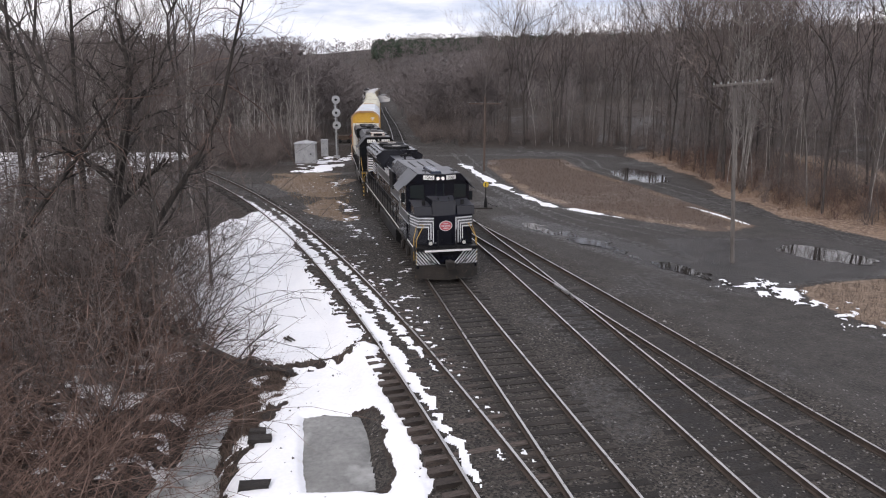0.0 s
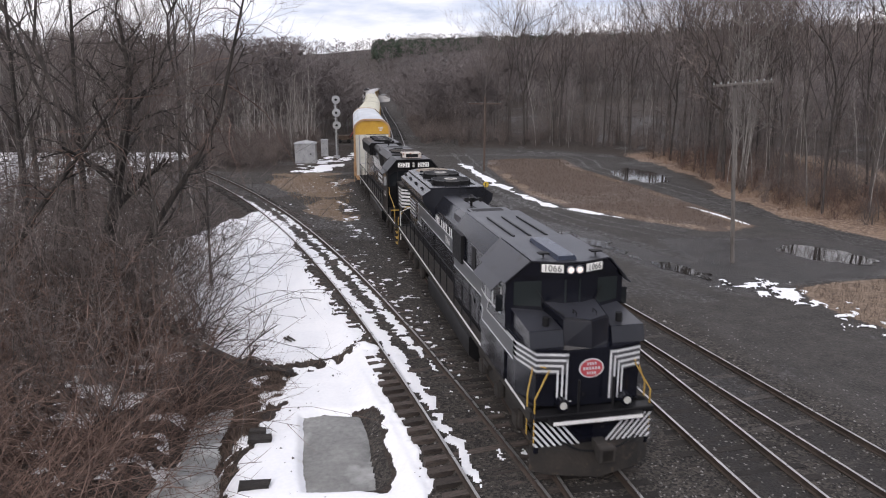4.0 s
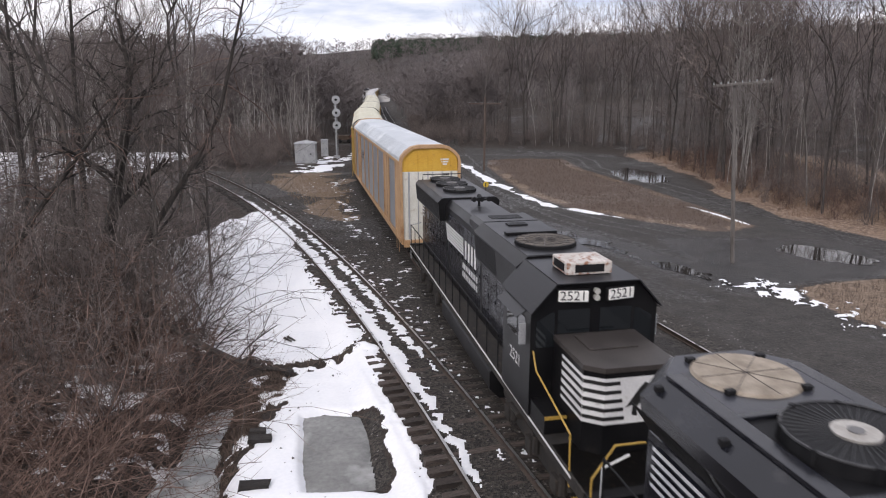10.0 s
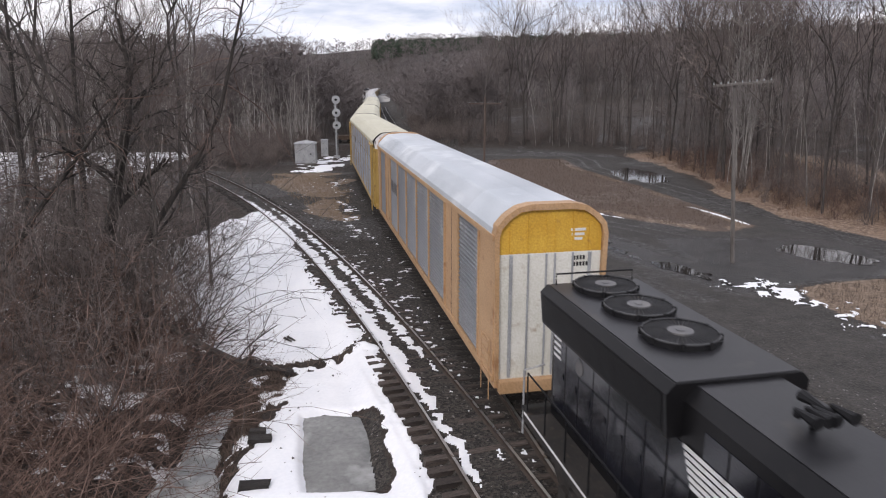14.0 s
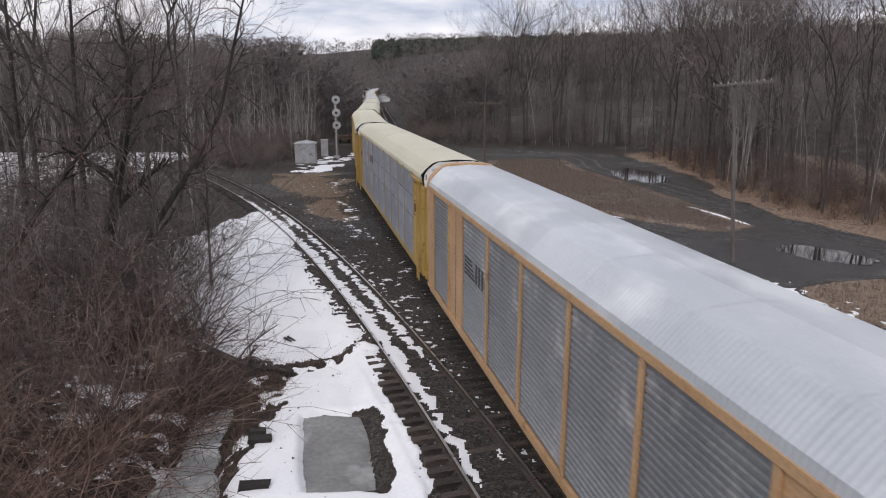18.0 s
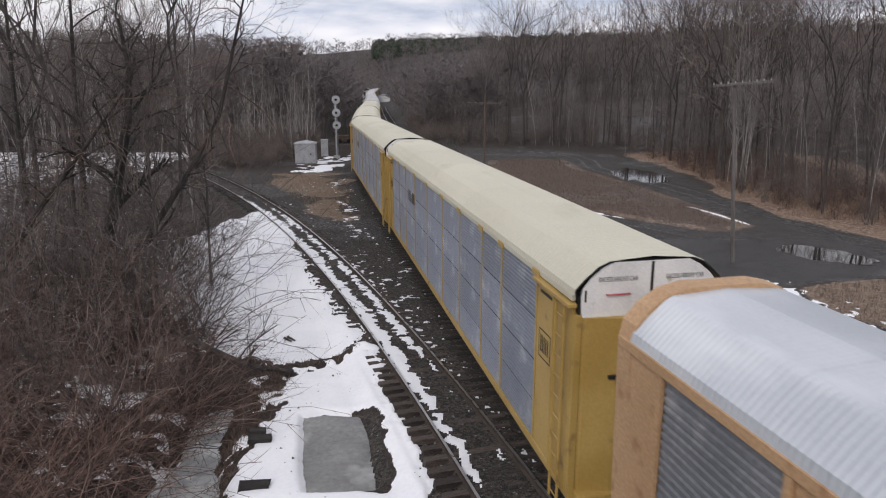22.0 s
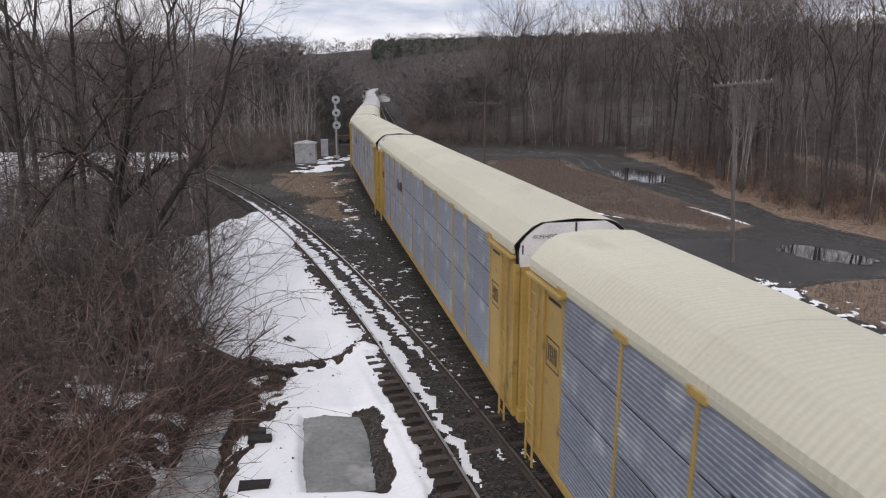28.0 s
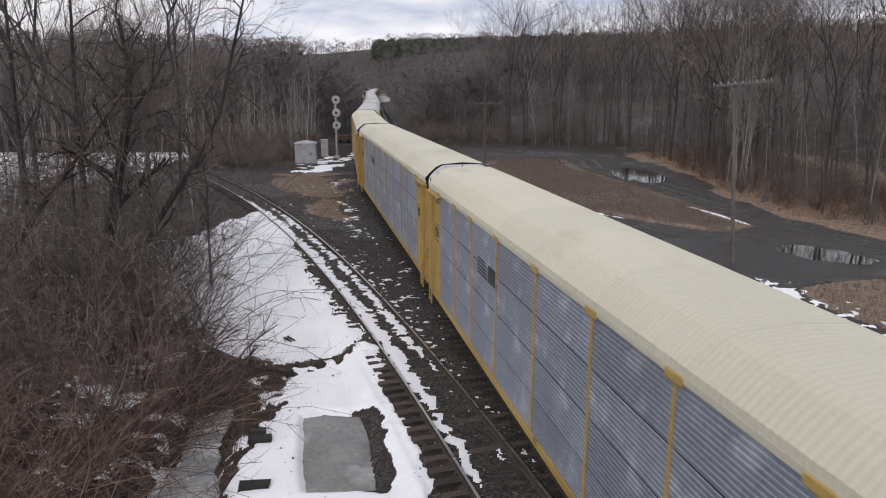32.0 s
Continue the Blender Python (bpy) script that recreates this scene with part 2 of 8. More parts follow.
def prism(bm, pts, y0, y1, axis="y"):
    """Extrudes a closed outline. axis y: points are (x, z); axis x: points are (y, z), from x = y0 to y1; axis z: (x, y)."""
    def put(a, b, c):
        return (a, c, b) if axis == "y" else (c, a, b) if axis == "x" else (a, b, c)
    f = [bm.verts.new(put(a, b, y0)) for a, b in pts]
    g = [bm.verts.new(put(a, b, y1)) for a, b in pts]
    n = len(pts)
    fs = [bm.faces.new(f), bm.faces.new(g)]
    for i in range(n):
        fs.append(bm.faces.new((f[i], f[(i + 1) % n], g[(i + 1) % n], g[i])))
    bmesh.ops.recalc_face_normals(bm, faces=fs)
    return bm


def cyl(bm, p, q, r, n=10, r2=None):
    p, q = Vector(p), Vector(q)
    m = Matrix.Translation((p + q) / 2) @ (q - p).to_track_quat("Z", "Y").to_matrix().to_4x4()
    bmesh.ops.create_cone(bm, cap_ends=True, segments=n, radius1=r, radius2=r if r2 is None else r2, depth=(q - p).length, matrix=m)
    return bm


def pipe(bm, pts, r, n=6):
    """A bent bar of round section, in one piece."""
    pts = [Vector(p) for p in pts]
    rings = []
    for i, p in enumerate(pts):
        d = (pts[min(i + 1, len(pts) - 1)] - pts[max(i - 1, 0)]).normalized()
        u = d.cross(Vector((0.2, 0.3, 0.93)) if abs(d.z) < 0.9 else Vector((1, 0.1, 0))).normalized()
        w = d.cross(u)
        rings.append([bm.verts.new(p + (u * math.cos(2 * math.pi * k / n) + w * math.sin(2 * math.pi * k / n)) * r) for k in range(n)])
    for a, b in zip(rings, rings[1:]):
        for k in range(n):
            bm.faces.new((a[k], a[(k + 1) % n], b[(k + 1) % n], b[k]))
    bm.faces.new(rings[0][::-1]), bm.faces.new(rings[-1])
    return bm


def quad(bm, a, b, c, d, thick):
    """A slab on four corners, pushed out along its normal."""
    a, b, c, d = (Vector(v) for v in (a, b, c, d))
    nrm = (b - a).cross(d - a).normalized() * thick
    lo = [bm.verts.new(v) for v in (a, b, c, d)]
    hi = [bm.verts.new(v + nrm) for v in (a, b, c, d)]
    fs = [bm.faces.new(lo), bm.faces.new(hi)]
    for i in range(4):
        fs.append(bm.faces.new((lo[i], lo[(i + 1) % 4], hi[(i + 1) % 4], hi[i])))
    bmesh.ops.recalc_face_normals(bm, faces=fs)
    return bm


def letters(name, body, size, m, material, parent):
    cu = bpy.data.curves.new(name, "FONT")
    cu.body, cu.size, cu.extrude, cu.align_x, cu.align_y = body, size, 0.002, "CENTER", "CENTER"
    ob = new("tmp", cu)
    dg = bpy.context.evaluated_depsgraph_get()
    me = bpy.data.meshes.new_from_object(ob.evaluated_get(dg))
    bpy.data.objects.remove(ob)
    me.materials.clear()
    me.materials.append(material)
    t = new(name, me)
    t.parent, t.matrix_local = parent, m
    return t


def thing(name, label, category, group="", m=None):
    e = new(name)
    e.empty_display_size = 0.3
    tagged(e, label, category, group)
    if m is not None:
        e.matrix_basis = m
    return e


# ---- the plan of the tracks ----
KNOT = [0, 25, 50, 75, 100, 140, 200, 260, 420]
BEND = [0.0010, -0.00134, 0.00526, 0.00059, -0.00044, -0.0003, 0.0002, 0.0003, 0.0]
T_S = np.arange(-150, 560, 0.25)
_th = np.cumsum(np.interp(T_S, KNOT, BEND)) * 0.25
_i0 = int(np.searchsorted(T_S, 0))
T_TH = _th - _th[_i0] - 0.20563
T_X = np.cumsum(np.sin(T_TH)) * 0.25
T_Y = np.cumsum(np.cos(T_TH)) * 0.25
T_X, T_Y = T_X - T_X[_i0] + 3.31919, T_Y - T_Y[_i0] + 15.0


def main_at(s, lat=0.0):
    """The place on the main track s metres along it from its mark, lat metres to its right."""
    t = np.interp(s, T_S, T_TH)
    return np.array([np.interp(s, T_S, T_X) + lat * np.cos(t), np.interp(s, T_S, T_Y) - lat * np.sin(t)])


def x_main(y):
    return np.interp(y, T_Y, T_X)


def x_branch(y):
    y = np.asarray(y, float)
    return np.polyval([-1.565e-5, -0.0012058, -0.267604, 5.4639], y)


def x_second(y):
    y = np.asarray(y, float)
    near = np.polyval([-3.475e-5, 0.0025638, -0.2562893, 10.8218], np.clip(y, 5, 60)) + np.minimum(y - 5, 0) * -0.235
    k = np.clip((y - 30) / 9, 0, 1)
    return near * (1 - k) + (x_main(y) + 4.22) * k


def x_third(y):
    y = np.asarray(y, float)
    return np.polyval([-3.05e-5, 0.00197669, -0.3335943, 14.98965], np.clip(y, 5, 60)) + np.minimum(y - 5, 0) * -0.316


def smooth(v):
    v = np.clip(v, 0, 1)
    return v * v * (3 - 2 * v)


def inside(pts, x, y):
    """Signed distance to an outline: positive within it."""
    p = np.array(pts, float)
    q = np.roll(p, -1, 0)
    best = np.full(np.shape(x), 1e9)
    within = np.zeros(np.shape(x), bool)
    for (ax, ay), (b_x, b_y) in zip(p, q):
        ex, ey = b_x - ax, b_y - ay
        t = np.clip(((x - ax) * ex + (y - ay) * ey) / (ex * ex + ey * ey + 1e-9), 0, 1)
        best = np.minimum(best, np.hypot(x - ax - t * ex, y - ay - t * ey))
        cross = ((ay > y) != (b_y > y)) & (x < (b_x - ax) * (y - ay) / (b_y - ay + 1e-12) + ax)
        within ^= cross
    return np.where(within, best, -best)


def near_line(pts, x, y):
    p = np.array(pts, float)
    best = np.full(np.shape(x), 1e9)
    for (ax, ay), (b_x, b_y) in zip(p[:-1], p[1:]):
        ex, ey = b_x - ax, b_y - ay
        t = np.clip(((x - ax) * ex + (y - ay) * ey) / (ex * ex + ey * ey + 1e-9), 0, 1)
        best = np.minimum(best, np.hypot(x - ax - t * ex, y - ay - t * ey))
    return best


_rng = np.random.default_rng(5)
_LAT = _rng.random((256, 256))


def wob(x, y, size):
    """Smooth value noise in 0..1, of that grain size in metres."""
    u, v = np.asarray(x, float) / size, np.asarray(y, float) / size
    i, j = np.floor(u).astype(int), np.floor(v).astype(int)
    f, g = smooth(u - i), smooth(v - j)
    a = _LAT[i % 256, j % 256] * (1 - f) + _LAT[(i + 1) % 256, j % 256] * f
    b = _LAT[i % 256, (j + 1) % 256] * (1 - f) + _LAT[(i + 1) % 256, (j + 1) % 256] * f
    return a * (1 - g) + b * g


def fuzz(x, y, size):
    return (wob(x, y, size) + 0.5 * wob(x + 31, y + 7, size / 2.1) + 0.25 * wob(x + 11, y + 53, size / 4.3)) / 1.75


def low(pts, k=1.04):
    """An outline drawn on the rail's level, let down to the lower ground beside the branch."""
    return [(x * k, y * k) for x, y in pts]


FIELD = low([(-14.5, 46.5), (-12.0, 47.0), (-8.6, 39), (-6.3, 31.3), (-4.4, 26.4), (-3.0, 23.4), (-2.7, 22.7), (-4.0, 21.8), (-5.2, 21.1), (-6.6, 21.8), (-11.0, 24.3), (-13.8, 30), (-15.6, 38)])
BANKSNOW = low([(-6.0, 20.4), (-4.6, 21.1), (-3.3, 22.0), (-2.4, 22.4), (-1.5, 19.2), (-0.75, 16.5), (-0.35, 14.5), (-0.3, 12.6), (-5.5, 12.6), (-5.8, 15.1), (-5.5, 16.2), (-5.4, 18.4)])
POND = low([(-3.95, 17.9), (-3.4, 18.1), (-2.3, 18.0), (-2.05, 17.2), (-1.85, 15.8), (-1.55, 14.35), (-2.2, 14.2), (-3.15, 14.2), (-3.45, 15.2), (-3.75, 16.8)])
GRAVELBAR = low([(-2.5, 18.05), (-2.05, 17.95), (-1.75, 17.3), (-1.55, 16.0), (-1.2, 14.75), (-1.4, 14.2), (-1.7, 14.3), (-2.0, 15.6), (-2.15, 16.8)])
CREEK = low([(-7.0, 17.9), (-6.5, 18.6), (-6.1, 18.5), (-5.85, 17.0), (-5.6, 15.6), (-5.1, 14.0), (-4.9, 11.0), (-7.6, 11.0), (-6.9, 13.6), (-6.7, 15.6)], 1.08)
SCARP = low([(-5.7, 20.6), (-4.9, 20.4), (-4.75, 18.4), (-5.0, 16.4), (-5.2, 14.0), (-5.6, 14.6), (-5.8, 16.6), (-6.1, 18.6)], 1.06)
LOGBANK = low([(-7.2, 21.9), (-5.3, 20.75), (-4.5, 20.85), (-3.9, 21.25), (-2.4, 21.9), (-2.5, 22.5), (-3.8, 21.95), (-5.2, 21.4), (-6.8, 22.3)])
ISLAND = [(5.6, 84.0), (10, 85.5), (14.8, 84.5), (15.2, 74.7), (18.2, 60.5), (19.6, 51.9), (20.6, 44.5), (18.4, 42.8), (16.4, 43.0), (12.8, 47.0), (9.3, 51.5), (7.0, 57.6), (5.8, 68.0), (4.9, 78.0)]
WOODLINE = [(-3.6, 101.8), (9.4, 101.0), (16.9, 97.4), (23.0, 90.5), (26.0, 80.0), (25.2, 66.0), (23.8, 55.9), (25.8, 47.4), (28.2, 42.7), (36, 34), (48, 22), (60, 0)]
WOODS = WOODLINE + [(400, 0), (400, 700)] + [(float(x_main(q)) + 7.6, q) for q in (420, 260, 200, 160, 130, 108)]
RIGHTGRASS = [(16.3, 30.4), (18.4, 31.4), (21.1, 32.0), (26, 30), (26, 20), (18, 21), (17.2, 24.8), (16.2, 26.6), (16.0, 28.6)]
STRAW = [(-17.0, 70), (-11.6, 72), (-9.5, 66), (-7.2, 53), (-6.3, 46.2), (-7.6, 46.0), (-9.4, 49.5), (-12.5, 57), (-16, 63)]


POOLS = (([(17.4, 73.5), (20.5, 77), (22.6, 70), (21.5, 65.5), (19.2, 63.5), (17.2, 66.7)], -0.30, 0.9, 0.1), ([(18.5, 38.6), (20.4, 39.5), (22.3, 38.1), (23.2, 35.6), (22.2, 34.4), (20.6, 34.6), (18.9, 36.4)], -0.32, 0.9, 0.1),
         ([(4.6, 46.0), (6.5, 44.7), (8.8, 41.4), (10.8, 37.2), (10.0, 36.8), (7.7, 40.0), (5.8, 43.6)], -0.30, 1.7, 0.02), ([(10.3, 37.4), (12.8, 33.5), (13.6, 31.0), (12.6, 31.2), (11.5, 33.3), (9.9, 36.5)], -0.31, 1.9, 0.16))


def land(x, y):
    """Height of the ground."""
    x, y = np.asarray(x, float), np.asarray(y, float)
    z = np.full(np.shape(x), -0.186) + (fuzz(x, y, 0.7) - 0.5) * 0.035
    dl = x_branch(np.clip(y, -60, 75)) - x
    z += 0.030 * smooth((1.25 - np.abs(dl)) / 0.3) * (y < 80) * (1 - smooth((dl - 0.7) / 0.2) * smooth((21 - y) / 2))
    z -= 0.42 * smooth((dl - 1.35) / 1.2) * smooth((82 - y) / 20)
    z -= 0.11 * smooth((dl - 0.82) / 0.08) * smooth((1.9 - dl) / 0.3) * smooth((23 - y) / 3)
    z -= 0.55 * smooth((inside(CREEK, x, y) + 0.7) / 0.8)
    z -= 0.14 * smooth((inside(POND, x, y) + 0.25) / 0.4)
    z += 0.16 * smooth((inside(LOGBANK, x, y) + 0.15) / 0.5)
    z += 0.55 * smooth((dl - 14) / 14) * smooth((90 - y) / 30)
    xr = np.maximum(x_third(np.clip(y, -40, 46)), x_second(y))
    z -= 0.10 * smooth((x - xr - 2.2) / 2.0)
    z += 0.08 * smooth((inside(ISLAND, x, y) + 0.5) / 2.0)
    w = inside(WOODS, x, y)
    z += 0.45 * smooth((w + 1) / 6) + 2.2 * smooth((w - 5) / 60)
    for pts, zp, _r, _c in POOLS:
        k = smooth((inside(pts, x, y) + 0.7) / 0.8)
        z = z * (1 - k) + (zp + (fuzz(x, y, 0.8) - 0.5) * 0.05) * k
    r, ang = np.hypot(x, y), np.degrees(np.arctan2(x, y))
    start = 130 + 190 * np.exp(-((ang + 6.5) / 5.0) ** 2)
    top = 32 + 4 * wob(ang + 90, 0, 9.0) + 7 * smooth((ang + 11) / 7.0) + 2.5 * smooth((ang - 8) / 10)
    z += np.where(y > 0, top, 20) * smooth((r - start) / (640 - start + 60)) * smooth((np.abs(y) - 60) / 80)
    near = np.minimum(np.abs(x - x_main(y)), np.abs(x - x_second(y)))
    z += (fuzz(x, y, 2.3) - 0.5) * 0.10 * smooth((near - 2.2) / 2) * smooth((np.abs(dl) - 1.5) / 1.5)
    return z


def make_ground():
    gx = np.concatenate([-np.geomspace(1500, 30, 26), np.arange(-29, -16, 0.6), np.arange(-16, -8, 0.3), np.arange(-8, 0.6, 0.13), np.arange(0.6, 27, 0.3), np.arange(27, 40, 0.8), np.geomspace(41, 1500, 26)])
    gy = np.concatenate([-np.geomspace(1200, 12, 14), np.arange(-10, 10, 1.5), np.arange(10, 13.4, 0.4), np.arange(13.4, 24, 0.14), np.arange(24, 58, 0.34), np.arange(58, 105, 0.8), np.geomspace(106, 1600, 40)])
    X, Y = np.meshgrid(gx, gy)
    Z = land(X, Y)
    nx, ny = len(gx), len(gy)
    verts = np.stack([X.ravel(), Y.ravel(), Z.ravel()], 1)
    a = (np.arange(ny - 1)[:, None] * nx + np.arange(nx - 1)[None, :]).ravel()
    faces = np.stack([a, a + 1, a + nx + 1, a + nx], 1)
    me = bpy.data.meshes.new("ground")
    me.from_pydata(verts.tolist(), [], faces.tolist())
    me.polygons.foreach_set("use_smooth", [True] * len(me.polygons))
    x, y = verts[:, 0], verts[:, 1]
    dl = x_branch(np.clip(y, -60, 75)) - x
    xr = np.maximum(x_third(np.clip(y, -40, 46)), x_second(y))
    right = x - xr
    ballast = smooth((2.2 - dl) / 0.7) * smooth((np.where(y > 90, 2.0, 3.2) - right) / np.where(y > 90, 0.8, 2.2)) * np.where(y > 72, smooth((3.6 - (x_main(y) - x)) / 1.5), 1)
    ballast = np.maximum(ballast, smooth((inside(GRAVELBAR, x, y) + 0.1) / 0.2))
    road = smooth((right - 0.8) / 2.4) * smooth((104 - y) / 4) * smooth((-0.5 - inside(WOODS, x, y)) / 1.5)
    island = smooth((inside(ISLAND, x, y) + 0.6) / 1.2)
    straw = np.maximum(smooth((inside(STRAW, x, y) + (fuzz(x, y, 2.2) - 0.5) * 5 + 0.2) / 1.5), smooth((inside(RIGHTGRASS, x, y) + 0.5) / 1.0))
    straw = np.maximum(straw, 0.75 * smooth(1 - np.abs(inside(ISLAND, x, y) - 0.7) / 1.1) * smooth((fuzz(x, y, 3.0) - 0.36) * 6))
    leaf = smooth((inside(WOODS, x, y) + 1.9 + 1.8 * smooth((x - 22) / 4) * smooth((60 - y) / 10) + (fuzz(x, y, 3.0) - 0.5) * 3) / 2.5) * smooth((22 - inside(WOODS, x, y)) / 10) * (1 - 0.75 * smooth((y - 84) / 10))
    ruts = np.minimum.reduce([near_line(np.array(q) + (o, 0), x, y) for q in ([(2.0, 92), (3.2, 78), (4.5, 64), (7.2, 53), (10.5, 46), (16, 39.5), (26, 35)], [(9, 96), (16, 92), (17.5, 84), (16.6, 76), (20.5, 62), (22.5, 52), (26, 40)], [(3.5, 60), (7.0, 47), (11.5, 38), (19, 33)]) for o in (-0.8, 0.8)])
    wet = np.maximum.reduce([0.62 * smooth(1 - ruts / 0.5), 0.45 * smooth((fuzz(x, y, 5.0) - 0.5) * 6), smooth(1 - near_line([(5, 46.5), (8.3, 41.5), (11.5, 35.5), (14, 31)], x, y) / 3.2), smooth((inside([(13, 41), (24, 41), (24, 33), (16, 31), (13, 34)], x, y) + 1) / 2)])
    oil = np.maximum.reduce([smooth(1 - np.abs(x - x_second(y)) / 1.0) * 0.95, smooth(1 - np.abs(x - x_third(y)) / 1.0) * 0.75 * (y < 46)])
    for key, val in (("ballast", ballast), ("road", road), ("island", island), ("straw", straw), ("leaf", leaf), ("wet", wet), ("oil", oil)):
        at = me.attributes.new(key, "FLOAT", "POINT")
        at.data.foreach_set("value", np.asarray(val, np.float32))
    m, n, l, b = nodes_of("ground_cover")
    tc = n.new("ShaderNodeTexCoord")

    def tex(scale, detail=6.0, rough=0.6):
        t = n.new("ShaderNodeTexNoise")
        t.inputs["Scale"].default_value, t.inputs["Detail"].default_value, t.inputs["Roughness"].default_value = scale, detail, rough
        l.new(tc.outputs["Object"], t.inputs["Vector"])
        return t.outputs["Fac"]

    def tones(fac, c1, c2, lo=0.35, hi=0.65):
        r = n.new("ShaderNodeValToRGB")
        r.color_ramp.elements[0].position, r.color_ramp.elements[0].color = lo, (*c1, 1)
        r.color_ramp.elements[1].position, r.color_ramp.elements[1].color = hi, (*c2, 1)
        l.new(fac, r.inputs[0])
        return r.outputs[0]

    def mask(key, noise_fac, width=0.12, amount=0.75):
        """An area's share, its edge broken up by noise."""
        at = n.new("ShaderNodeAttribute")
        at.attribute_name = key
        ad = n.new("ShaderNodeMath")
        ad.operation = "MULTIPLY_ADD"
        ad.inputs[1].default_value, ad.inputs[2].default_value = amount, -amount / 2
        l.new(noise_fac, ad.inputs[0])
        sm = n.new("ShaderNodeMath")
        sm.operation = "ADD"
        l.new(ad.outputs[0], sm.inputs[0])
        l.new(at.outputs["Fac"], sm.inputs[1])
        mr = n.new("ShaderNodeMapRange")
        mr.inputs["From Min"].default_value, mr.inputs["From Max"].default_value = 0.5 - width, 0.5 + width
        l.new(sm.outputs[0], mr.inputs["Value"])
        return mr.outputs[0]

    def over(base, top, fac, mode="MIX"):
        x_ = n.new("ShaderNodeMixRGB")
        x_.blend_type = mode
        l.new(fac, x_.inputs[0])
        l.new(base, x_.inputs[1])
        l.new(top, x_.inputs[2])
        return x_.outputs[0]

    n_big, n_mid, n_small, n_fine = tex(0.25), tex(1.1), tex(5.0, 8), tex(26.0, 6, 0.7)
    stones = n.new("ShaderNodeTexVoronoi")
    stones.inputs["Scale"].default_value = 17.0
    l.new(tc.outputs["Object"], stones.inputs["Vector"])
    sep = n.new("ShaderNodeSeparateColor")
    l.new(stones.outputs["Color"], sep.inputs[0])
    litter = tones(n_small, (0.022, 0.0165, 0.013), (0.056, 0.042, 0.033))
    gravel = over(tones(sep.outputs[0], (0.0105, 0.0094, 0.0084), (0.080, 0.071, 0.062), 0.15, 1.0), tones(n_mid, (0.40, 0.38, 0.36), (0.64, 0.61, 0.58)), n_fine, "OVERLAY")
    pale = n.new("ShaderNodeMapRange")
    pale.inputs["From Min"].default_value, pale.inputs["From Max"].default_value = 0.982, 0.988
    l.new(sep.outputs[1], pale.inputs["Value"])
    gravel = over(gravel, tones(n_fine, (0.13, 0.12, 0.11), (0.24, 0.225, 0.21)), pale.outputs[0])
    mud = over(tones(n_mid, (0.036, 0.034, 0.032), (0.066, 0.062, 0.058)), tones(n_fine, (0.35, 0.34, 0.33), (0.66, 0.65, 0.64)), n_small, "OVERLAY")
    share = n.new("ShaderNodeMapRange")
    share.inputs["To Max"].default_value = 0.75
    l.new(n_small, share.inputs["Value"])
    mud = over(mud, gravel, share.outputs[0])
    damp = tones(n_mid, (0.022, 0.020, 0.019), (0.05, 0.046, 0.043))
    weeds = tones(n_small, (0.085, 0.058, 0.045), (0.14, 0.102, 0.078))
    straw_c = tones(n_small, (0.13, 0.094, 0.068), (0.29, 0.215, 0.155))
    leaves = tones(n_small, (0.13, 0.086, 0.062), (0.34, 0.24, 0.168))
    oily = over(tones(n_fine, (0.010, 0.0092, 0.009), (0.034, 0.031, 0.030)), gravel, pale.outputs[0])
    col = litter
    col = over(col, gravel, mask("ballast", n_small))
    col = over(col, mud, mask("road", n_mid, 0.25))
    col = over(col, damp, mask("wet", n_small, 0.25, 1.3))
    col = over(col, weeds, mask("island", n_small))
    col = over(col, straw_c, mask("straw", n_small))
    col = over(col, leaves, mask("leaf", n_small))
    col = over(col, oily, mask("oil", n_mid, 0.45, 0.5))
    l.new(col, b.inputs["Base Color"])
    wet_f = mask("wet", n_small, 0.2, 1.3)
    rr = n.new("ShaderNodeMapRange")
    rr.inputs["To Min"].default_value, rr.inputs["To Max"].default_value = 0.92, 0.30
    l.new(wet_f, rr.inputs["Value"])
    l.new(rr.outputs[0], b.inputs["Roughness"])
    hsum = n.new("ShaderNodeMath")
    hsum.operation = "ADD"
    l.new(stones.outputs["Distance"], hsum.inputs[0])
    l.new(n_small, hsum.inputs[1])
    bp = n.new("ShaderNodeBump")
    bp.inputs["Strength"].default_value, bp.inputs["Distance"].default_value = 0.85, 0.06
    l.new(hsum.outputs[0], bp.inputs["Height"])
    l.new(bp.outputs[0], b.inputs["Normal"])
    me.materials.append(m)
    ob = new("ground", me)
    tagged(ob, "muddy grey gravel, dead grass and leaf litter ground", "ground", kind="structure")
    return ob


make_ground()


def sheet(name, share, bounds, step, material, thick, lift=0.0, level=None):
    """A thin uneven layer (snow, ice, water) over the ground where share(x, y) is above zero."""
    x0, x1, y0, y1 = bounds
    X, Y = np.meshgrid(np.arange(x0, x1, step), np.arange(y0, y1, step))
    s = share(X, Y)
    Z = (land(X, Y) if level is None else np.full(X.shape, level)) + lift + thick * np.clip(s * 6, -0.6, 1)
    keep = s > -0.04
    nx = X.shape[1]
    a = (np.arange(X.shape[0] - 1)[:, None] * nx + np.arange(nx - 1)[None, :]).ravel()
    quads = np.stack([a, a + 1, a + nx + 1, a + nx], 1)
    ok = keep.ravel()[quads].all(1)
    quads = quads[ok]
    used, inv = np.unique(quads, return_inverse=True)
    v = np.stack([X.ravel()[used], Y.ravel()[used], Z.ravel()[used]], 1)
    return raw(name, v.tolist(), inv.reshape(-1, 4).tolist(), material, smooth=True)


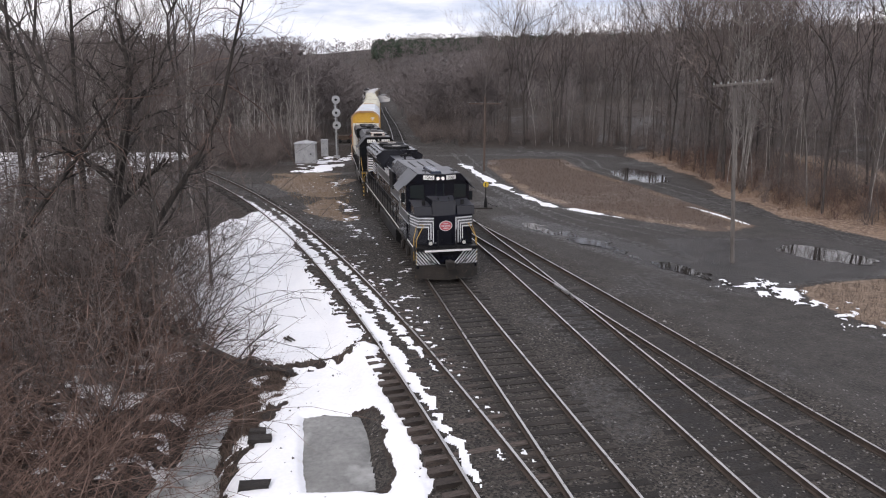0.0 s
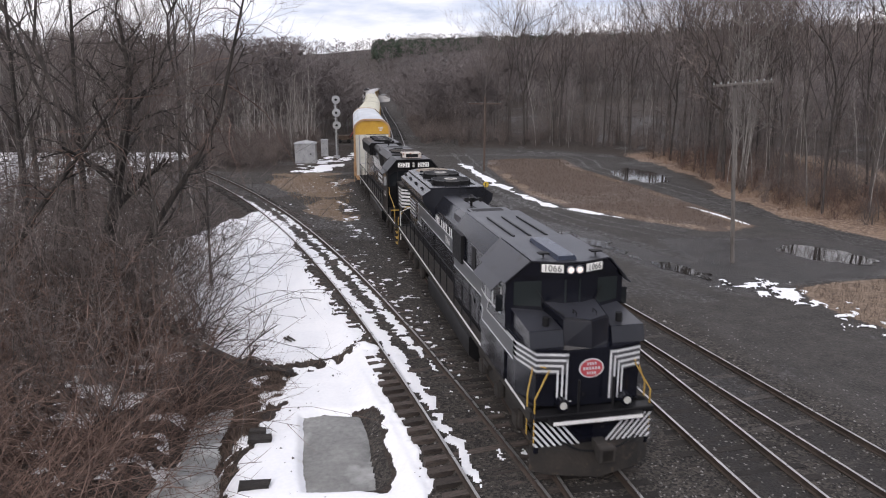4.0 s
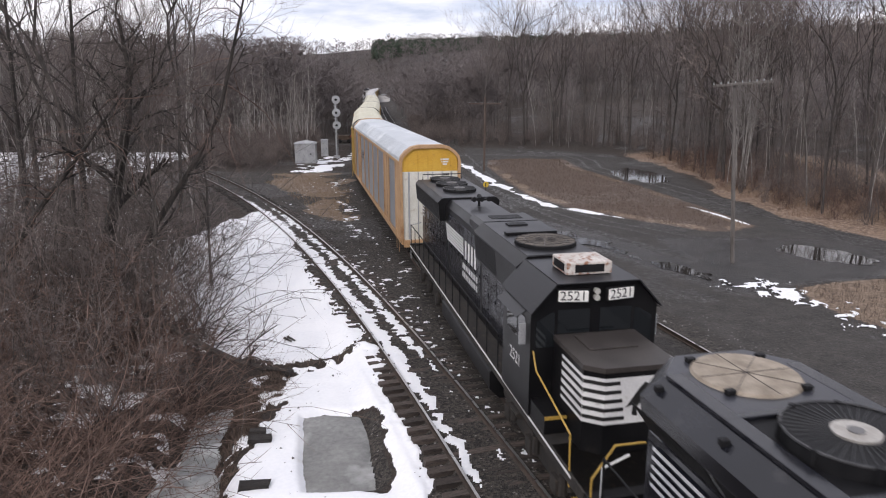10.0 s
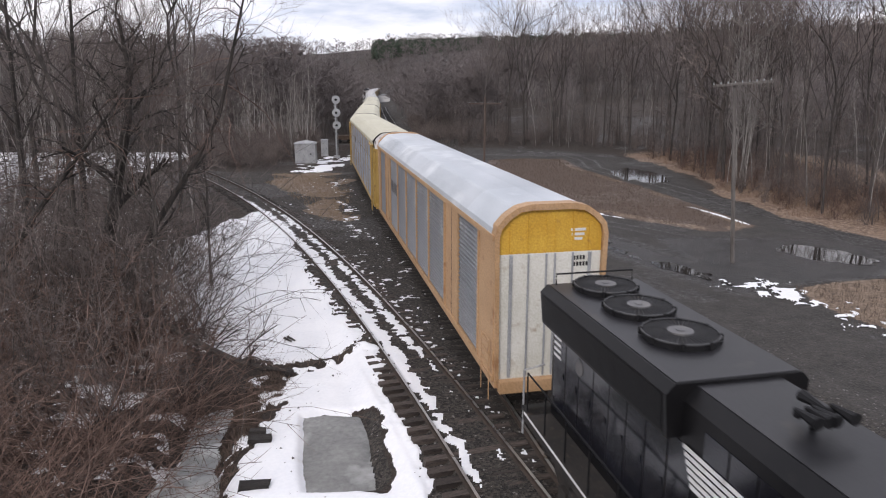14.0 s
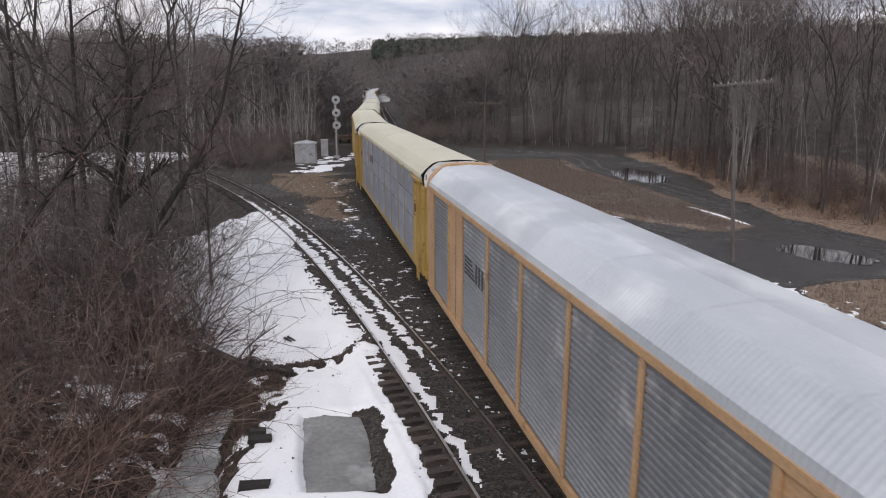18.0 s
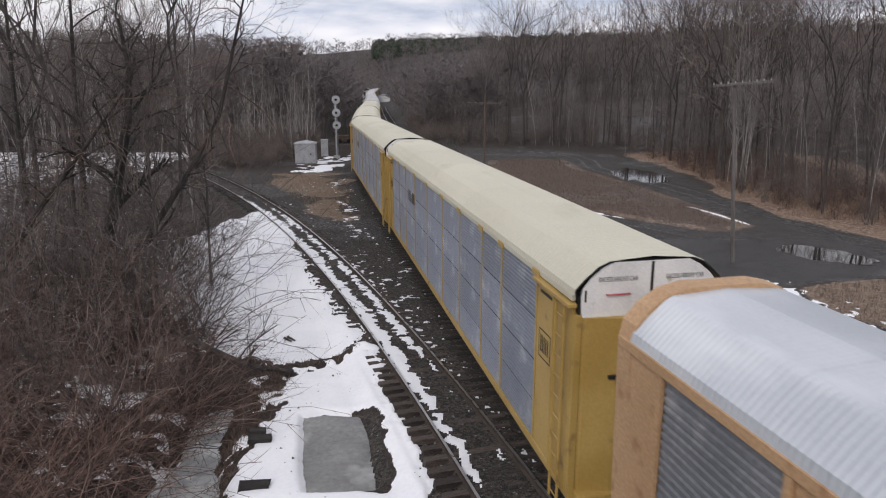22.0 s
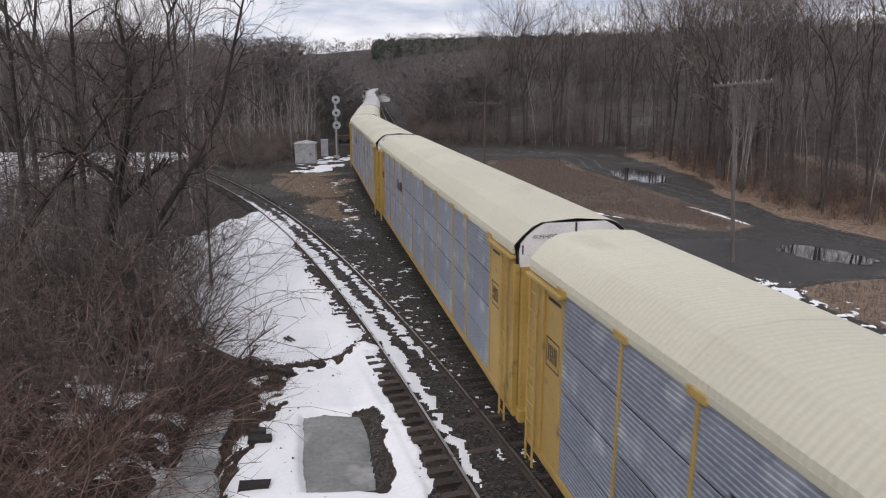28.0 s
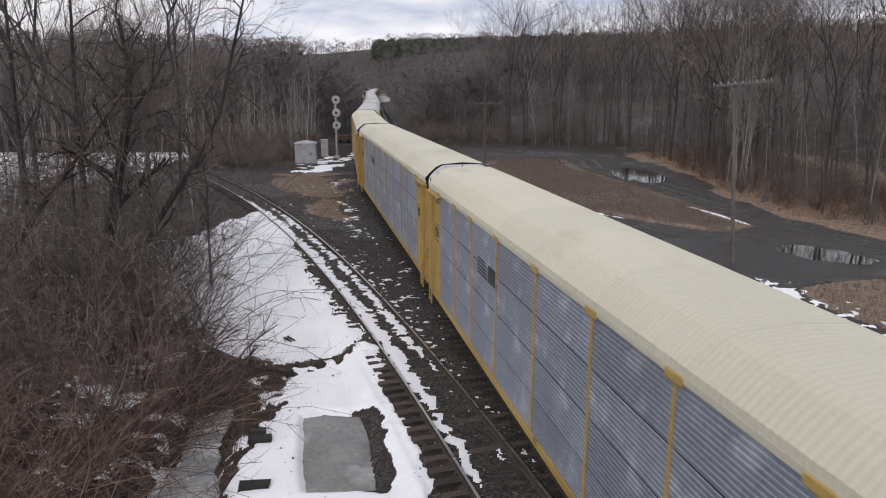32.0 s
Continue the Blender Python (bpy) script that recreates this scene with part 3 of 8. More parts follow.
def snow_share(outline, ragged, size, cut=0.0):
    def f(x, y):
        return np.minimum(inside(outline, x, y), 0.6) + (fuzz(x, y, size) - 0.5) * ragged - cut
    return f


def branch_snow(x, y):
    """Broken snow between and beside the branch rails, bare along the rails and over the oily middle."""
    d = x - x_branch(y)
    c = np.cos(np.arctan(-0.2676 - 0.0024 * y))
    d = d * c
    g = fuzz(x + 9, y, 2.2) - 0.5
    f = fuzz(x * 1.3, y, 0.32) - 0.5
    left = 0.27 - 0.14 * smooth((21 - y) / 4) - np.abs(d + 0.44) + f * 0.7 + g * 0.3
    mid = 0.15 - np.abs(d - 0.48) + f * 0.8 + g * 0.4 - 0.3 * smooth((25 - y) / 6)
    out = 0.34 - 0.75 * smooth((21.5 - y) / 2.5) - np.abs(d + 1.35) + f * 0.9 - 0.25 * smooth((y - 40) / 8) - 0.14 - 0.10 * (np.sin(y * 11.9) > 0.2)
    outr = -0.03 - np.abs(d - 1.15) + f * 0.9 - 0.3 * smooth((y - 34) / 8)
    rail = np.minimum(np.abs(d - 0.7525), np.abs(d + 0.7525)) - 0.085
    ends = -0.25 * smooth((y - 47) / 8) - 0.45 * smooth((15.2 - y) / 2) * (d > -0.75)
    return np.minimum(np.maximum(np.maximum(left, mid), np.maximum(out, outr)) + ends, rail)


def bank_snow(x, y):
    s = snow_share(BANKSNOW, 0.65, 0.6)(x, y)
    s = np.minimum(s, -inside(LOGBANK, x, y) + 0.30 + (fuzz(x, y, 0.45) - 0.5) * 1.2)
    s = np.minimum(s, x_branch(y) - x - 1.35 - (fuzz(x, y * 2, 0.4) - 0.5) * 0.6 + 1.2 * smooth((y - 20) / 2))
    s = np.minimum(s, np.maximum(-inside(SCARP, x, y) - 0.12 + (fuzz(x, y, 0.45) - 0.5) * 0.9, (fuzz(x + 5, y, 0.5) - 0.51) * 1.2))
    s = np.minimum(s, -inside(POND, x, y) + 0.05 + (fuzz(x, y, 0.3) - 0.5) * 0.1)
    return np.minimum(s, -inside(GRAVELBAR, x, y) - 0.14 + (fuzz(x, y, 0.25) - 0.5) * 0.3)


def field_snow(x, y):
    s = snow_share(FIELD, 0.9, 0.9)(x, y)
    s = np.minimum(s, -inside(LOGBANK, x, y) + 0.30 + (fuzz(x, y, 0.45) - 0.5) * 1.2)
    return s - 0.8 * smooth((fuzz(x + 3, y, 0.8) - 0.70) * 12) * smooth(((x_branch(y) - x) - 6.5) / 2)


def make_sheets():
    tagged(sheet("snow", field_snow, (-16, -2, 20.5, 50), 0.075, M_SNOW, 0.07), "wide patch of old white snow beside the curved track", "snow", kind="stuff")
    tagged(sheet("snow", bank_snow, (-6.5, 0.3, 12.5, 23), 0.05, M_SNOW, 0.06), "white snow with dirty edges round a frozen pool", "snow", kind="stuff")
    tagged(sheet("snow", branch_snow, (-17, 3.2, 13.5, 56), 0.05, M_SNOW, 0.026, 0.012), "thin broken snow lying between the branch rails", "snow", kind="stuff")
    strip = [(1.6, 79), (2.5, 79.5), (5.0, 66), (6.3, 60), (8.2, 53.6), (10.2, 50.2), (12.9, 47.3), (12.7, 46.8), (9.7, 49.4), (7.6, 52.2), (5.6, 58.2), (4.2, 64.0), (2.3, 76)]
    tagged(sheet("snow", snow_share(strip, 1.5, 1.5, 0.16), (0, 14, 45, 82), 0.1, M_SNOW, 0.05), "long strip of snow along the edge of the dirt road", "snow", kind="stuff")
    strip = [(18.2, 51.6), (19.1, 50.8), (20.2, 46.5), (20.4, 44.8), (19.9, 45.4), (19.0, 49)]
    tagged(sheet("snow", snow_share(strip, 0.6, 0.8, 0.05), (17, 22, 43, 53), 0.1, M_SNOW, 0.05), "thin line of snow on the grass island", "snow", kind="stuff")
    strip = [(13.0, 30.8), (14.6, 32.0), (16.0, 30.2), (16.3, 28.4), (16.9, 26.8), (16.7, 23.2), (16.0, 23.6), (15.9, 26.0), (15.0, 27.8), (14.0, 29.0)]
    tagged(sheet("snow", snow_share(strip, 4.6, 0.42, 0.5), (12, 18, 22, 33), 0.07, M_SNOW, 0.06), "broken patches of snow on the gravel yard", "snow", kind="stuff")
    plot = [(-17, 79), (-12, 92), (-10.5, 92), (-10.8, 84), (-11.5, 74), (-13, 70), (-16, 72)]
    tagged(sheet("snow", snow_share(plot, 3.0, 1.6, 0.35), (-18, -9, 68, 94), 0.14, M_SNOW, 0.06), "snow on the ground round the signal cabinets", "snow", kind="stuff")

    def scraps(x, y):
        s = (fuzz(x, y, 0.35) - 0.69) * 1.1 - 0.08 * smooth((24 - y) / 5) - 0.10 * smooth((y - 30) / 14) + 0.24 * smooth(1 - near_line([(-5.0, 41), (-6.6, 48), (-8.3, 56), (-10.2, 66)], x, y) / 1.3) * smooth((fuzz(x + 4, y, 1.6) - 0.35) * 5)
        return np.minimum(s, np.minimum(x - x_branch(y) - 1.0, x_main(y) - 1.1 - x))
    tagged(sheet("snow", scraps, (-13, 3, 16, 70), 0.08, M_SNOW, 0.03), "small scraps of snow on the ballast", "snow", kind="stuff")

    def thicket_snow(x, y):
        s = x_branch(np.clip(y, 0, 70)) - x
        return np.minimum((fuzz(x, y, 0.6) - 0.60) * 1.6 + 0.4 * smooth(1 - near_line([(-12.4, 20.7), (-9.7, 19.3)], x, y) / 0.9), np.minimum(0.5, s - 7.5)) - 0.22 * smooth((18 - y) / 4) + 0.12 * smooth((y - 30) / 8) + 0.2 * smooth((y - 52) / 8) * smooth((-27 - x) / 4)
    tagged(sheet("snow", thicket_snow, (-20, -6, 12, 29.5), 0.07, M_SNOW, 0.05), "scraps of snow under the brambles", "snow", kind="stuff")
    tagged(sheet("snow", thicket_snow, (-62, -6, 29.5, 92), 0.17, M_SNOW, 0.06), "patches of snow on the floor of the thicket", "snow", kind="stuff")

    tagged(sheet("pond_ice", lambda x, y: inside(POND, x, y) + (fuzz(x, y, 0.4) - 0.5) * 0.1, (-4.6, -1.3, 14, 19.5), 0.06, M_ICE, 0.004, 0, -0.70), "frozen grey pool of dull ice", "ice", kind="structure")
    tagged(sheet("creek_ice", lambda x, y: inside(CREEK, x, y) + (fuzz(x, y, 0.5) - 0.5) * 0.5, (-8.6, -4.8, 11.5, 20.5), 0.08, M_CREEKICE, 0.02, 0, -1.09), "frozen grey creek under the thicket", "ice", kind="structure")
    for pts, zp, rag, cut in POOLS:
        p = np.array(pts)
        lo, hi = p.min(0) - 1, p.max(0) + 1
        z = zp + 0.02
        tagged(sheet("puddle", lambda x, y: inside(pts, x, y) + (fuzz(x, y * 0.6, 0.8) - 0.5) * rag - cut, (lo[0], hi[0], lo[1], hi[1]), 0.12, M_WATER, 0.0, 0, z), "shallow muddy puddle on the dirt yard", "puddle", kind="structure")


make_sheets()


# ---- rails and ties ----
RAILP = [(-0.036, 0.0), (0.036, 0.0), (0.036, -0.03), (0.012, -0.045), (0.012, -0.13), (0.068, -0.15), (0.068, -0.165), (-0.068, -0.165), (-0.068, -0.15), (-0.012, -0.13), (-0.012, -0.045), (-0.036, -0.03)]


def sweep_rail(name, cx, cy, lat, label, parent, shiny=True):
    """One rail along a centre line, lat metres beside it."""
    c = np.stack([cx, cy], 1)
    d = np.gradient(c, axis=0)
    d /= np.linalg.norm(d, axis=1)[:, None]
    nrm = np.stack([d[:, 1], -d[:, 0]], 1)
    verts, faces, n = [], [], len(RAILP)
    for i in range(len(c)):
        o = c[i] + nrm[i] * lat
        for a, b in RAILP:
            verts.append((o[0] + nrm[i][0] * a, o[1] + nrm[i][1] * a, b))
    for i in range(len(c) - 1):
        for j in range(n):
            k = (j + 1) % n
            faces.append((i * n + j, i * n + k, (i + 1) * n + k, (i + 1) * n + j))
    ob = raw(name, verts, faces, M_RAILSIDE, parent)
    ob.data.materials.append(M_RAILTOP)
    mi = [1 if (f % n) == 0 else 0 for f in range(len(faces))]
    ob.data.polygons.foreach_set("material_index", mi)
    if label:
        ob["label"] = label
    return ob


def tie_mesh(length, seed, mat=None):
    mat = mat or M_TIE
    r = random.Random(seed)
    bm = box(-length / 2, length / 2, -0.115, 0.115, -0.33, -0.165)
    for v in bm.verts:
        v.co += Vector((r.uniform(-0.04, 0.04), r.uniform(-0.012, 0.012), r.uniform(-0.012, 0.006)))
    me = bpy.data.meshes.new("tie")
    bm.to_mesh(me)
    bm.free()
    me.materials.append(mat)
    return me


TIES = [tie_mesh(2.6 + 0.06 * k, k) for k in range(5)]
BROWNTIES = [tie_mesh(2.6 + 0.06 * k, 40 + k, M_TIE_BROWN) for k in range(5)]
OLDTIES = [tie_mesh(2.6 + 0.06 * k, 30 + k, M_TIE_OLD) for k in range(5)]
LONGTIES = [tie_mesh(3.6 + 0.4 * k, 20 + k, M_TIE_OLD) for k in range(4)]
PLATEMESH = box(-0.10, 0.10, -0.09, 0.09, -0.166, -0.150, 0.006)
_pm = bpy.data.meshes.new("tie_plate")
PLATEMESH.to_mesh(_pm)
_pm.materials.append(M_PLATE)


def make_track(name, label, xf, y0, y1, near, tie_from=None, tie_lift=0.0):
    """A track on a centre line x = xf(y): two rails, its ties one by one near the camera and joined farther off."""
    tr = thing(name, label, "railway track")
    tr["kind"] = "structure"
    ys = np.arange(y0, y1, 1.0)
    xs = xf(ys)
    sweep_rail("rail", xs, ys, -0.7525, "", tr)
    sweep_rail("rail", xs, ys, 0.7525, "", tr)
    yd = np.arange(y0, y1, 0.02)
    xd = xf(yd)
    arc = np.concatenate([[0], np.cumsum(np.hypot(np.diff(xd), np.diff(yd)))])
    rr = random.Random(len(name))
    stock = OLDTIES if name == "track_third" else BROWNTIES if name == "track_branch" else TIES
    vv, ff = [], []
    for k, s in enumerate(np.arange(0.2, arc[-1], 0.53)):
        y, x = float(np.interp(s, arc, yd)), float(np.interp(s, arc, xd))
        if tie_from is not None and y > tie_from:
            continue
        h = math.atan2(float(np.interp(s + 0.5, arc, xd)) - x, float(np.interp(s + 0.5, arc, yd)) - y)
        m = pose(x + rr.uniform(-0.04, 0.04), y, tie_lift + rr.uniform(-0.012, 0.008), 0, 0, -math.degrees(h) + rr.uniform(-1.6, 1.6))
        if near[0] < y < near[1]:
            t = new("tie", stock[rr.randrange(5)])
            t.parent, t.matrix_local = tr, m
        else:
            me = TIES[rr.randrange(5)]
            base = len(vv)
            vv += [tuple(m @ v.co) for v in me.vertices]
            ff += [tuple(base + i for i in p.vertices) for p in me.polygons]
    if vv:
        ob = raw("far_ties", vv, ff, M_TIE, tr)
        ob["kind"] = "stuff"
    return tr


make_track("track_main", "main track with worn bright rails on dark ties", x_main, -60, 430, (13, 40))
make_track("track_branch", "curved branch track with rusty rails half in snow", x_branch, -30, 74, (13, 50), tie_lift=0.012)
make_track("track_second", "yard track running beside the main track", x_second, -40, 260, (13, 44), tie_lift=-0.015)
make_track("track_third", "yard track that leaves the second at a turnout", x_third, -40, 46.5, (13, 36), 37, -0.018)


def turnout():
    t = thing("turnout_timbers", "long wooden timbers under the turnout", "railway track")
    t["kind"] = "structure"
    rr = random.Random(4)
    for k, y in enumerate(np.arange(28.5, 44, 0.54)):
        x = float(x_second(y) + x_third(y)) / 2
        ob = new("tie", LONGTIES[min(3, max(0, int((44 - y) / 4)))])
        ob.parent, ob.matrix_local = t, pose(x, y, -0.021 + rr.uniform(-0.006, 0.006), 0, 0, 14 + rr.uniform(-1, 1))
    ob = part("frog", prism(bmesh.new(), [(-0.05, -1.1), (0.05, -1.1), (0.12, 0.9), (0.04, 1.2), (-0.04, 1.2), (-0.12, 0.9)], -0.10, -0.012, "z"), M_RAILTOP, t, "bright worn crossing")
    ob.matrix_local = pose(5.38, 29.3, 0, 0, 0, 14)


turnout()


# ---- the train: +y is the way it runs, +x its right, z from the rail heads ----
def wheelset(parent, y, r=0.53):
    ws = new("wheelset")
    ws.parent = parent
    ws.location = (0, y, r)
    bm = bmesh.new()
    cyl(bm, (-0.8, 0, 0), (0.8, 0, 0), 0.09, 8)
    for s in (-1, 1):
        cyl(bm, (s * 0.70, 0, 0), (s * 0.82, 0, 0), r, 20)
        cyl(bm, (s * 0.67, 0, 0), (s * 0.70, 0, 0), r + 0.03, 20)
        for k in range(6):
            a = k * math.pi / 3
            cyl(bm, (s * 0.815, math.cos(a) * r * 0.6, math.sin(a) * r * 0.6), (s * 0.835, math.cos(a) * r * 0.6, math.sin(a) * r * 0.6), 0.06, 6)
    me = bpy.data.meshes.new("wheelset")
    bm.to_mesh(me)
    bm.free()
    me.materials.append(M_UNDER)
    scene.collection.objects.unlink(ws)
    bpy.data.objects.remove(ws)
    ws = new("wheelset", me)
    ws.parent, ws.location = parent, (0, y, r)
    return ws


def loco_bogie(parent, yc):
    bm = bmesh.new()
    for s in (-1, 1):
        prism(bm, [(yc - 2.4, 0.75), (yc - 2.3, 1.0), (yc - 0.6, 0.85), (yc + 0.6, 0.85), (yc + 2.3, 1.0), (yc + 2.4, 0.75), (yc + 1.9, 0.45), (yc - 1.9, 0.45)], s * 1.0, s * 1.22, "x")
        for k in (-1.7, 0, 1.7):
            bx(bm, s * 1.18, s * 1.34, yc + k - 0.2, yc + k + 0.2, 0.35, 0.72, 0.03)
            cyl(bm, (s * 1.28, yc + k + 0.45, 0.55), (s * 1.28, yc + k + 0.45, 1.0), 0.10, 8)
        cyl(bm, (s * 1.3, yc - 1.2, 0.92), (s * 1.3, yc - 0.7, 0.92), 0.09, 8)
    bx(bm, -1.0, 1.0, yc - 0.4, yc + 0.4, 0.6, 1.2)
    part("bogie", bm, M_UNDER, parent)
    return [wheelset(parent, yc + k) for k in (-1.7, 0, 1.7)]


def coupler(parent, y, s):
    bm = box(-0.14, 0.14, min(y, y - s * 0.6), max(y, y - s * 0.6), 0.70, 1.0, 0.03)
    bx(bm, -0.20, 0.20, min(y, y - s * 0.25), max(y, y - s * 0.25), 0.66, 1.04, 0.05)
    part("coupler", bm, M_UNDER, parent)


def fan(parent, x, y, z, r, hub, h=0.20):
    """A roof fan: a deep black ring with lugs, spokes under fine rods, a pale hub."""
    bm = bmesh.new()
    cyl(bm, (x, y, z), (x, y, z + h), r, 30)
    f = part("fan", bm, M_GRILLE, parent)
    for k in range(8):
        a = k * math.pi / 4 + 0.3
        bm = cyl(bmesh.new(), (x + math.cos(a) * r, y + math.sin(a) * r, z + 0.02), (x + math.cos(a) * r, y + math.sin(a) * r, z + h + 0.03), 0.045, 6)
        part("lug", bm, M_GRILLE, f)
    bm = bmesh.new()
    cyl(bm, (x, y, z + h), (x, y, z + h + 0.035), r * 0.34, 20)
    part("hub", bm, hub, f, "pale round fan hub")
    bm = bmesh.new()
    cyl(bm, (x, y, z + h + 0.035), (x, y, z + h + 0.05), r * 0.12, 12)
    part("hub_cap", bm, M_FAN, f)
    bm = bmesh.new()
    for k in range(40):
        a = k * math.pi / 20
        cyl(bm, (x + math.cos(a) * r * 0.32, y + math.sin(a) * r * 0.32, z + h + 0.022), (x + math.cos(a) * r, y + math.sin(a) * r, z + h + 0.008), 0.006, 4)
    pipe(bm, [(x + math.cos(k * math.pi / 14) * r, y + math.sin(k * math.pi / 14) * r, z + h + 0.01) for k in range(29)], 0.02, 5)
    part("guard", bm, M_FANROD, f)["kind"] = "stuff"
    return f


def rail_fence(parent, x, ys, z0, z1, mat, tip=None):
    """Side handrail: stanchions and a top rail."""
    for y in ys:
        part("stanchion", cyl(bmesh.new(), (x, y, z0), (x, y, z1), 0.02, 6), mat, parent)
    bm = pipe(bmesh.new(), [(x, ys[0], z1), (x, ys[-1], z1)], 0.022, 6)
    part("handrail", bm, mat, parent)


def doors(parent, x, y0, y1, z0, z1, n):
    """Hood doors as shallow raised leaves with latches, one by one."""
    w = (y1 - y0) / n
    for k in range(n):
        a = y0 + k * w
        bm = box(min(x, x * 1.012), max(x, x * 1.012), a + 0.02, a + w - 0.02, z0, z1, 0.006)
        bx(bm, min(x, x * 1.03), max(x, x * 1.03), a + w - 0.14, a + w - 0.09, (z0 + z1) / 2 - 0.06, (z0 + z1) / 2 + 0.06)
        part("hood_door", bm, M_BLACK, parent)


def horn(parent, x, y, z):
    bm = bmesh.new()
    cyl(bm, (x, y, z), (x, y, z + 0.22), 0.05, 8)
    bx(bm, x - 0.3, x + 0.3, y - 0.05, y + 0.05, z + 0.2, z + 0.28, 0.02)
    h = part("horn", bm, M_GRILLE, parent, "black cluster of air horns")
    for dx, s in ((-0.27, 1), (-0.1, -1), (0.1, 1), (0.27, 1), (0.0, 1)):
        part("horn_bell", cyl(bmesh.new(), (x + dx, y - s * 0.05, z + 0.3), (x + dx, y + s * 0.38, z + 0.3), 0.03, 8, 0.09), M_GRILLE, h)


def letter_bars(parent, x, y0, y1, z0, z1, n, mat, gaps=()):
    """Plain upright bars that stand for a painted name on a side."""
    s = 1 if x > 0 else -1
    w = (y1 - y0) / n
    for k in range(n):
        if k in gaps:
            continue
        part("name_bar", box(min(x, x + s * 0.006), max(x, x + s * 0.006), y0 + (k + 0.08) * w, y0 + (k + 0.60) * w, z0, z1), mat, parent)


def on_side(x, y, z):
    """Where lettering stands on a side wall, to be read from outside."""
    s = 1 if x > 0 else -1
    r = Matrix(((0, 0, s, 0), (s, 0, 0, 0), (0, 1, 0, 0), (0, 0, 0, 1)))
    return Matrix.Translation((x, y, z)) @ r


def on_front(x, y, z, turn=0.0):
    """Where lettering stands on a front wall that faces +y."""
    r = Matrix(((-1, 0, 0, 0), (0, 0, 1, 0), (0, 1, 0, 0), (0, 0, 0, 1)))
    return Matrix.Translation((x, y, z)) @ Matrix.Rotation(turn, 4, "Z") @ r


def make_lead_loco():
    e = thing("locomotive", "black six-axle diesel locomotive with white stripes and a red oval emblem", "locomotive", "locomotives of the train")
    part("underframe", box(-1.5, 1.5, -11.6667, 9.86, 1.28, 1.56, 0.02), M_UNDER, e)
    for s in (-1, 1):
        part("sill_stripe", box(s * 1.503, s * 1.51, -11.65, 9.55, 1.46, 1.54), M_WHITE, e, "white line along the walkway edge")
    bm = prism(bmesh.new(), [(-1.2, 0.3), (1.2, 0.3), (1.48, 0.55), (1.48, 1.15), (1.2, 1.27), (-1.2, 1.27), (-1.48, 1.15), (-1.48, 0.55)], -3.2, 3.9)
    part("fuel_tank", bm, M_DUSTY, e)
    ws = loco_bogie(e, 6.5) + loco_bogie(e, -7.5)
    coupler(e, 10.9, 1), coupler(e, -11.95, -1)
    # long hood
    hood = [(-0.98, 1.56), (0.98, 1.56), (0.98, 3.80), (0.62, 4.28), (-0.62, 4.28), (-0.98, 3.80)]
    part("engine_hood", prism(bmesh.new(), hood, -4.40, 1.10), M_BLACK, e)
    part("hood_roof", box(-0.62, 0.62, -4.30, -0.10, 4.275, 4.295), M_ROOF, e)
    part("roof_seam", box(-0.02, 0.02, -4.28, -0.25, 4.295, 4.31), M_DUSTY, e)
    rear = [(-0.98, 1.56), (0.98, 1.56), (0.98, 3.35), (-0.98, 3.35)]
    part("radiator_base", prism(bmesh.new(), rear, -11.0, -4.35), M_BLACK, e)
    flare = [(-0.98, 3.34), (0.98, 3.34), (1.48, 4.06), (1.52, 4.32), (1.12, 4.57), (-1.12, 4.57), (-1.52, 4.32), (-1.48, 4.06)]
    bm = prism(bmesh.new(), flare, -10.42, -4.28)
    a, b = [bm.verts.new((x * 0.999, -10.40, z)) for x, z in flare], [bm.verts.new((x * 0.58, -11.08, z - 0.01)) for x, z in flare]
    fs = [bm.faces.new(b), bm.faces.new(a[::-1])]
    for i in range(8):
        fs.append(bm.faces.new((a[i], a[(i + 1) % 8], b[(i + 1) % 8], b[i])))
    bmesh.ops.recalc_face_normals(bm, faces=fs)
    part("radiator_cowl", bm, M_COWL, e, "blue-black flared cowl with cut rear corners")
    for s in (-1, 1):
        for k in range(3):
            y0 = -10.75 + k * 2.15
            part("intake_grille", quad(bmesh.new(), (s * 1.10, y0, 3.52), (s * 1.10, y0 + 1.95, 3.52), (s * 1.455, y0 + 1.95, 4.03), (s * 1.455, y0, 4.03), 0.01 * s), M_GRILLE, e)
        for y in (-10.2, -8.6, -7.0, -5.4):
            part("lifting_lug", box(s * 1.28, s * 1.40, y - 0.05, y + 0.05, 4.44, 4.53, 0.01), M_GRILLE, e)
    bm = bmesh.new()
    for y0, y1 in ((-8.98, -8.86), (-7.04, -6.62), (-4.86, -4.30)):
        bx(bm, -1.15, 1.15, y0, y1, 4.57, 4.64, 0.015)
    for s in (-1, 1):
        bx(bm, s * 0.90, s * 1.16, -10.34, -4.32, 4.567, 4.637, 0.015)
    part("roof_frame", bm, M_COWL, e)
    part("roof_plate", prism(bmesh.new(), [(-1.14, -8.92), (1.14, -8.92), (1.14, -10.36), (0.62, -10.98), (-0.62, -10.98), (-1.14, -10.36)], 4.565, 4.63, "z"), M_ROOF, e)
    part("fan_pit", box(-0.90, 0.90, -8.86, -4.86, 4.571, 4.580), M_GRILLE, e)
    cover = part("fan_shroud", cyl(bmesh.new(), (0, -10.06, 4.63), (0, -10.06, 4.675), 0.80, 30, 0.77), M_BROWNFAN, e, "dusty brown round cover")
    bm = bmesh.new()
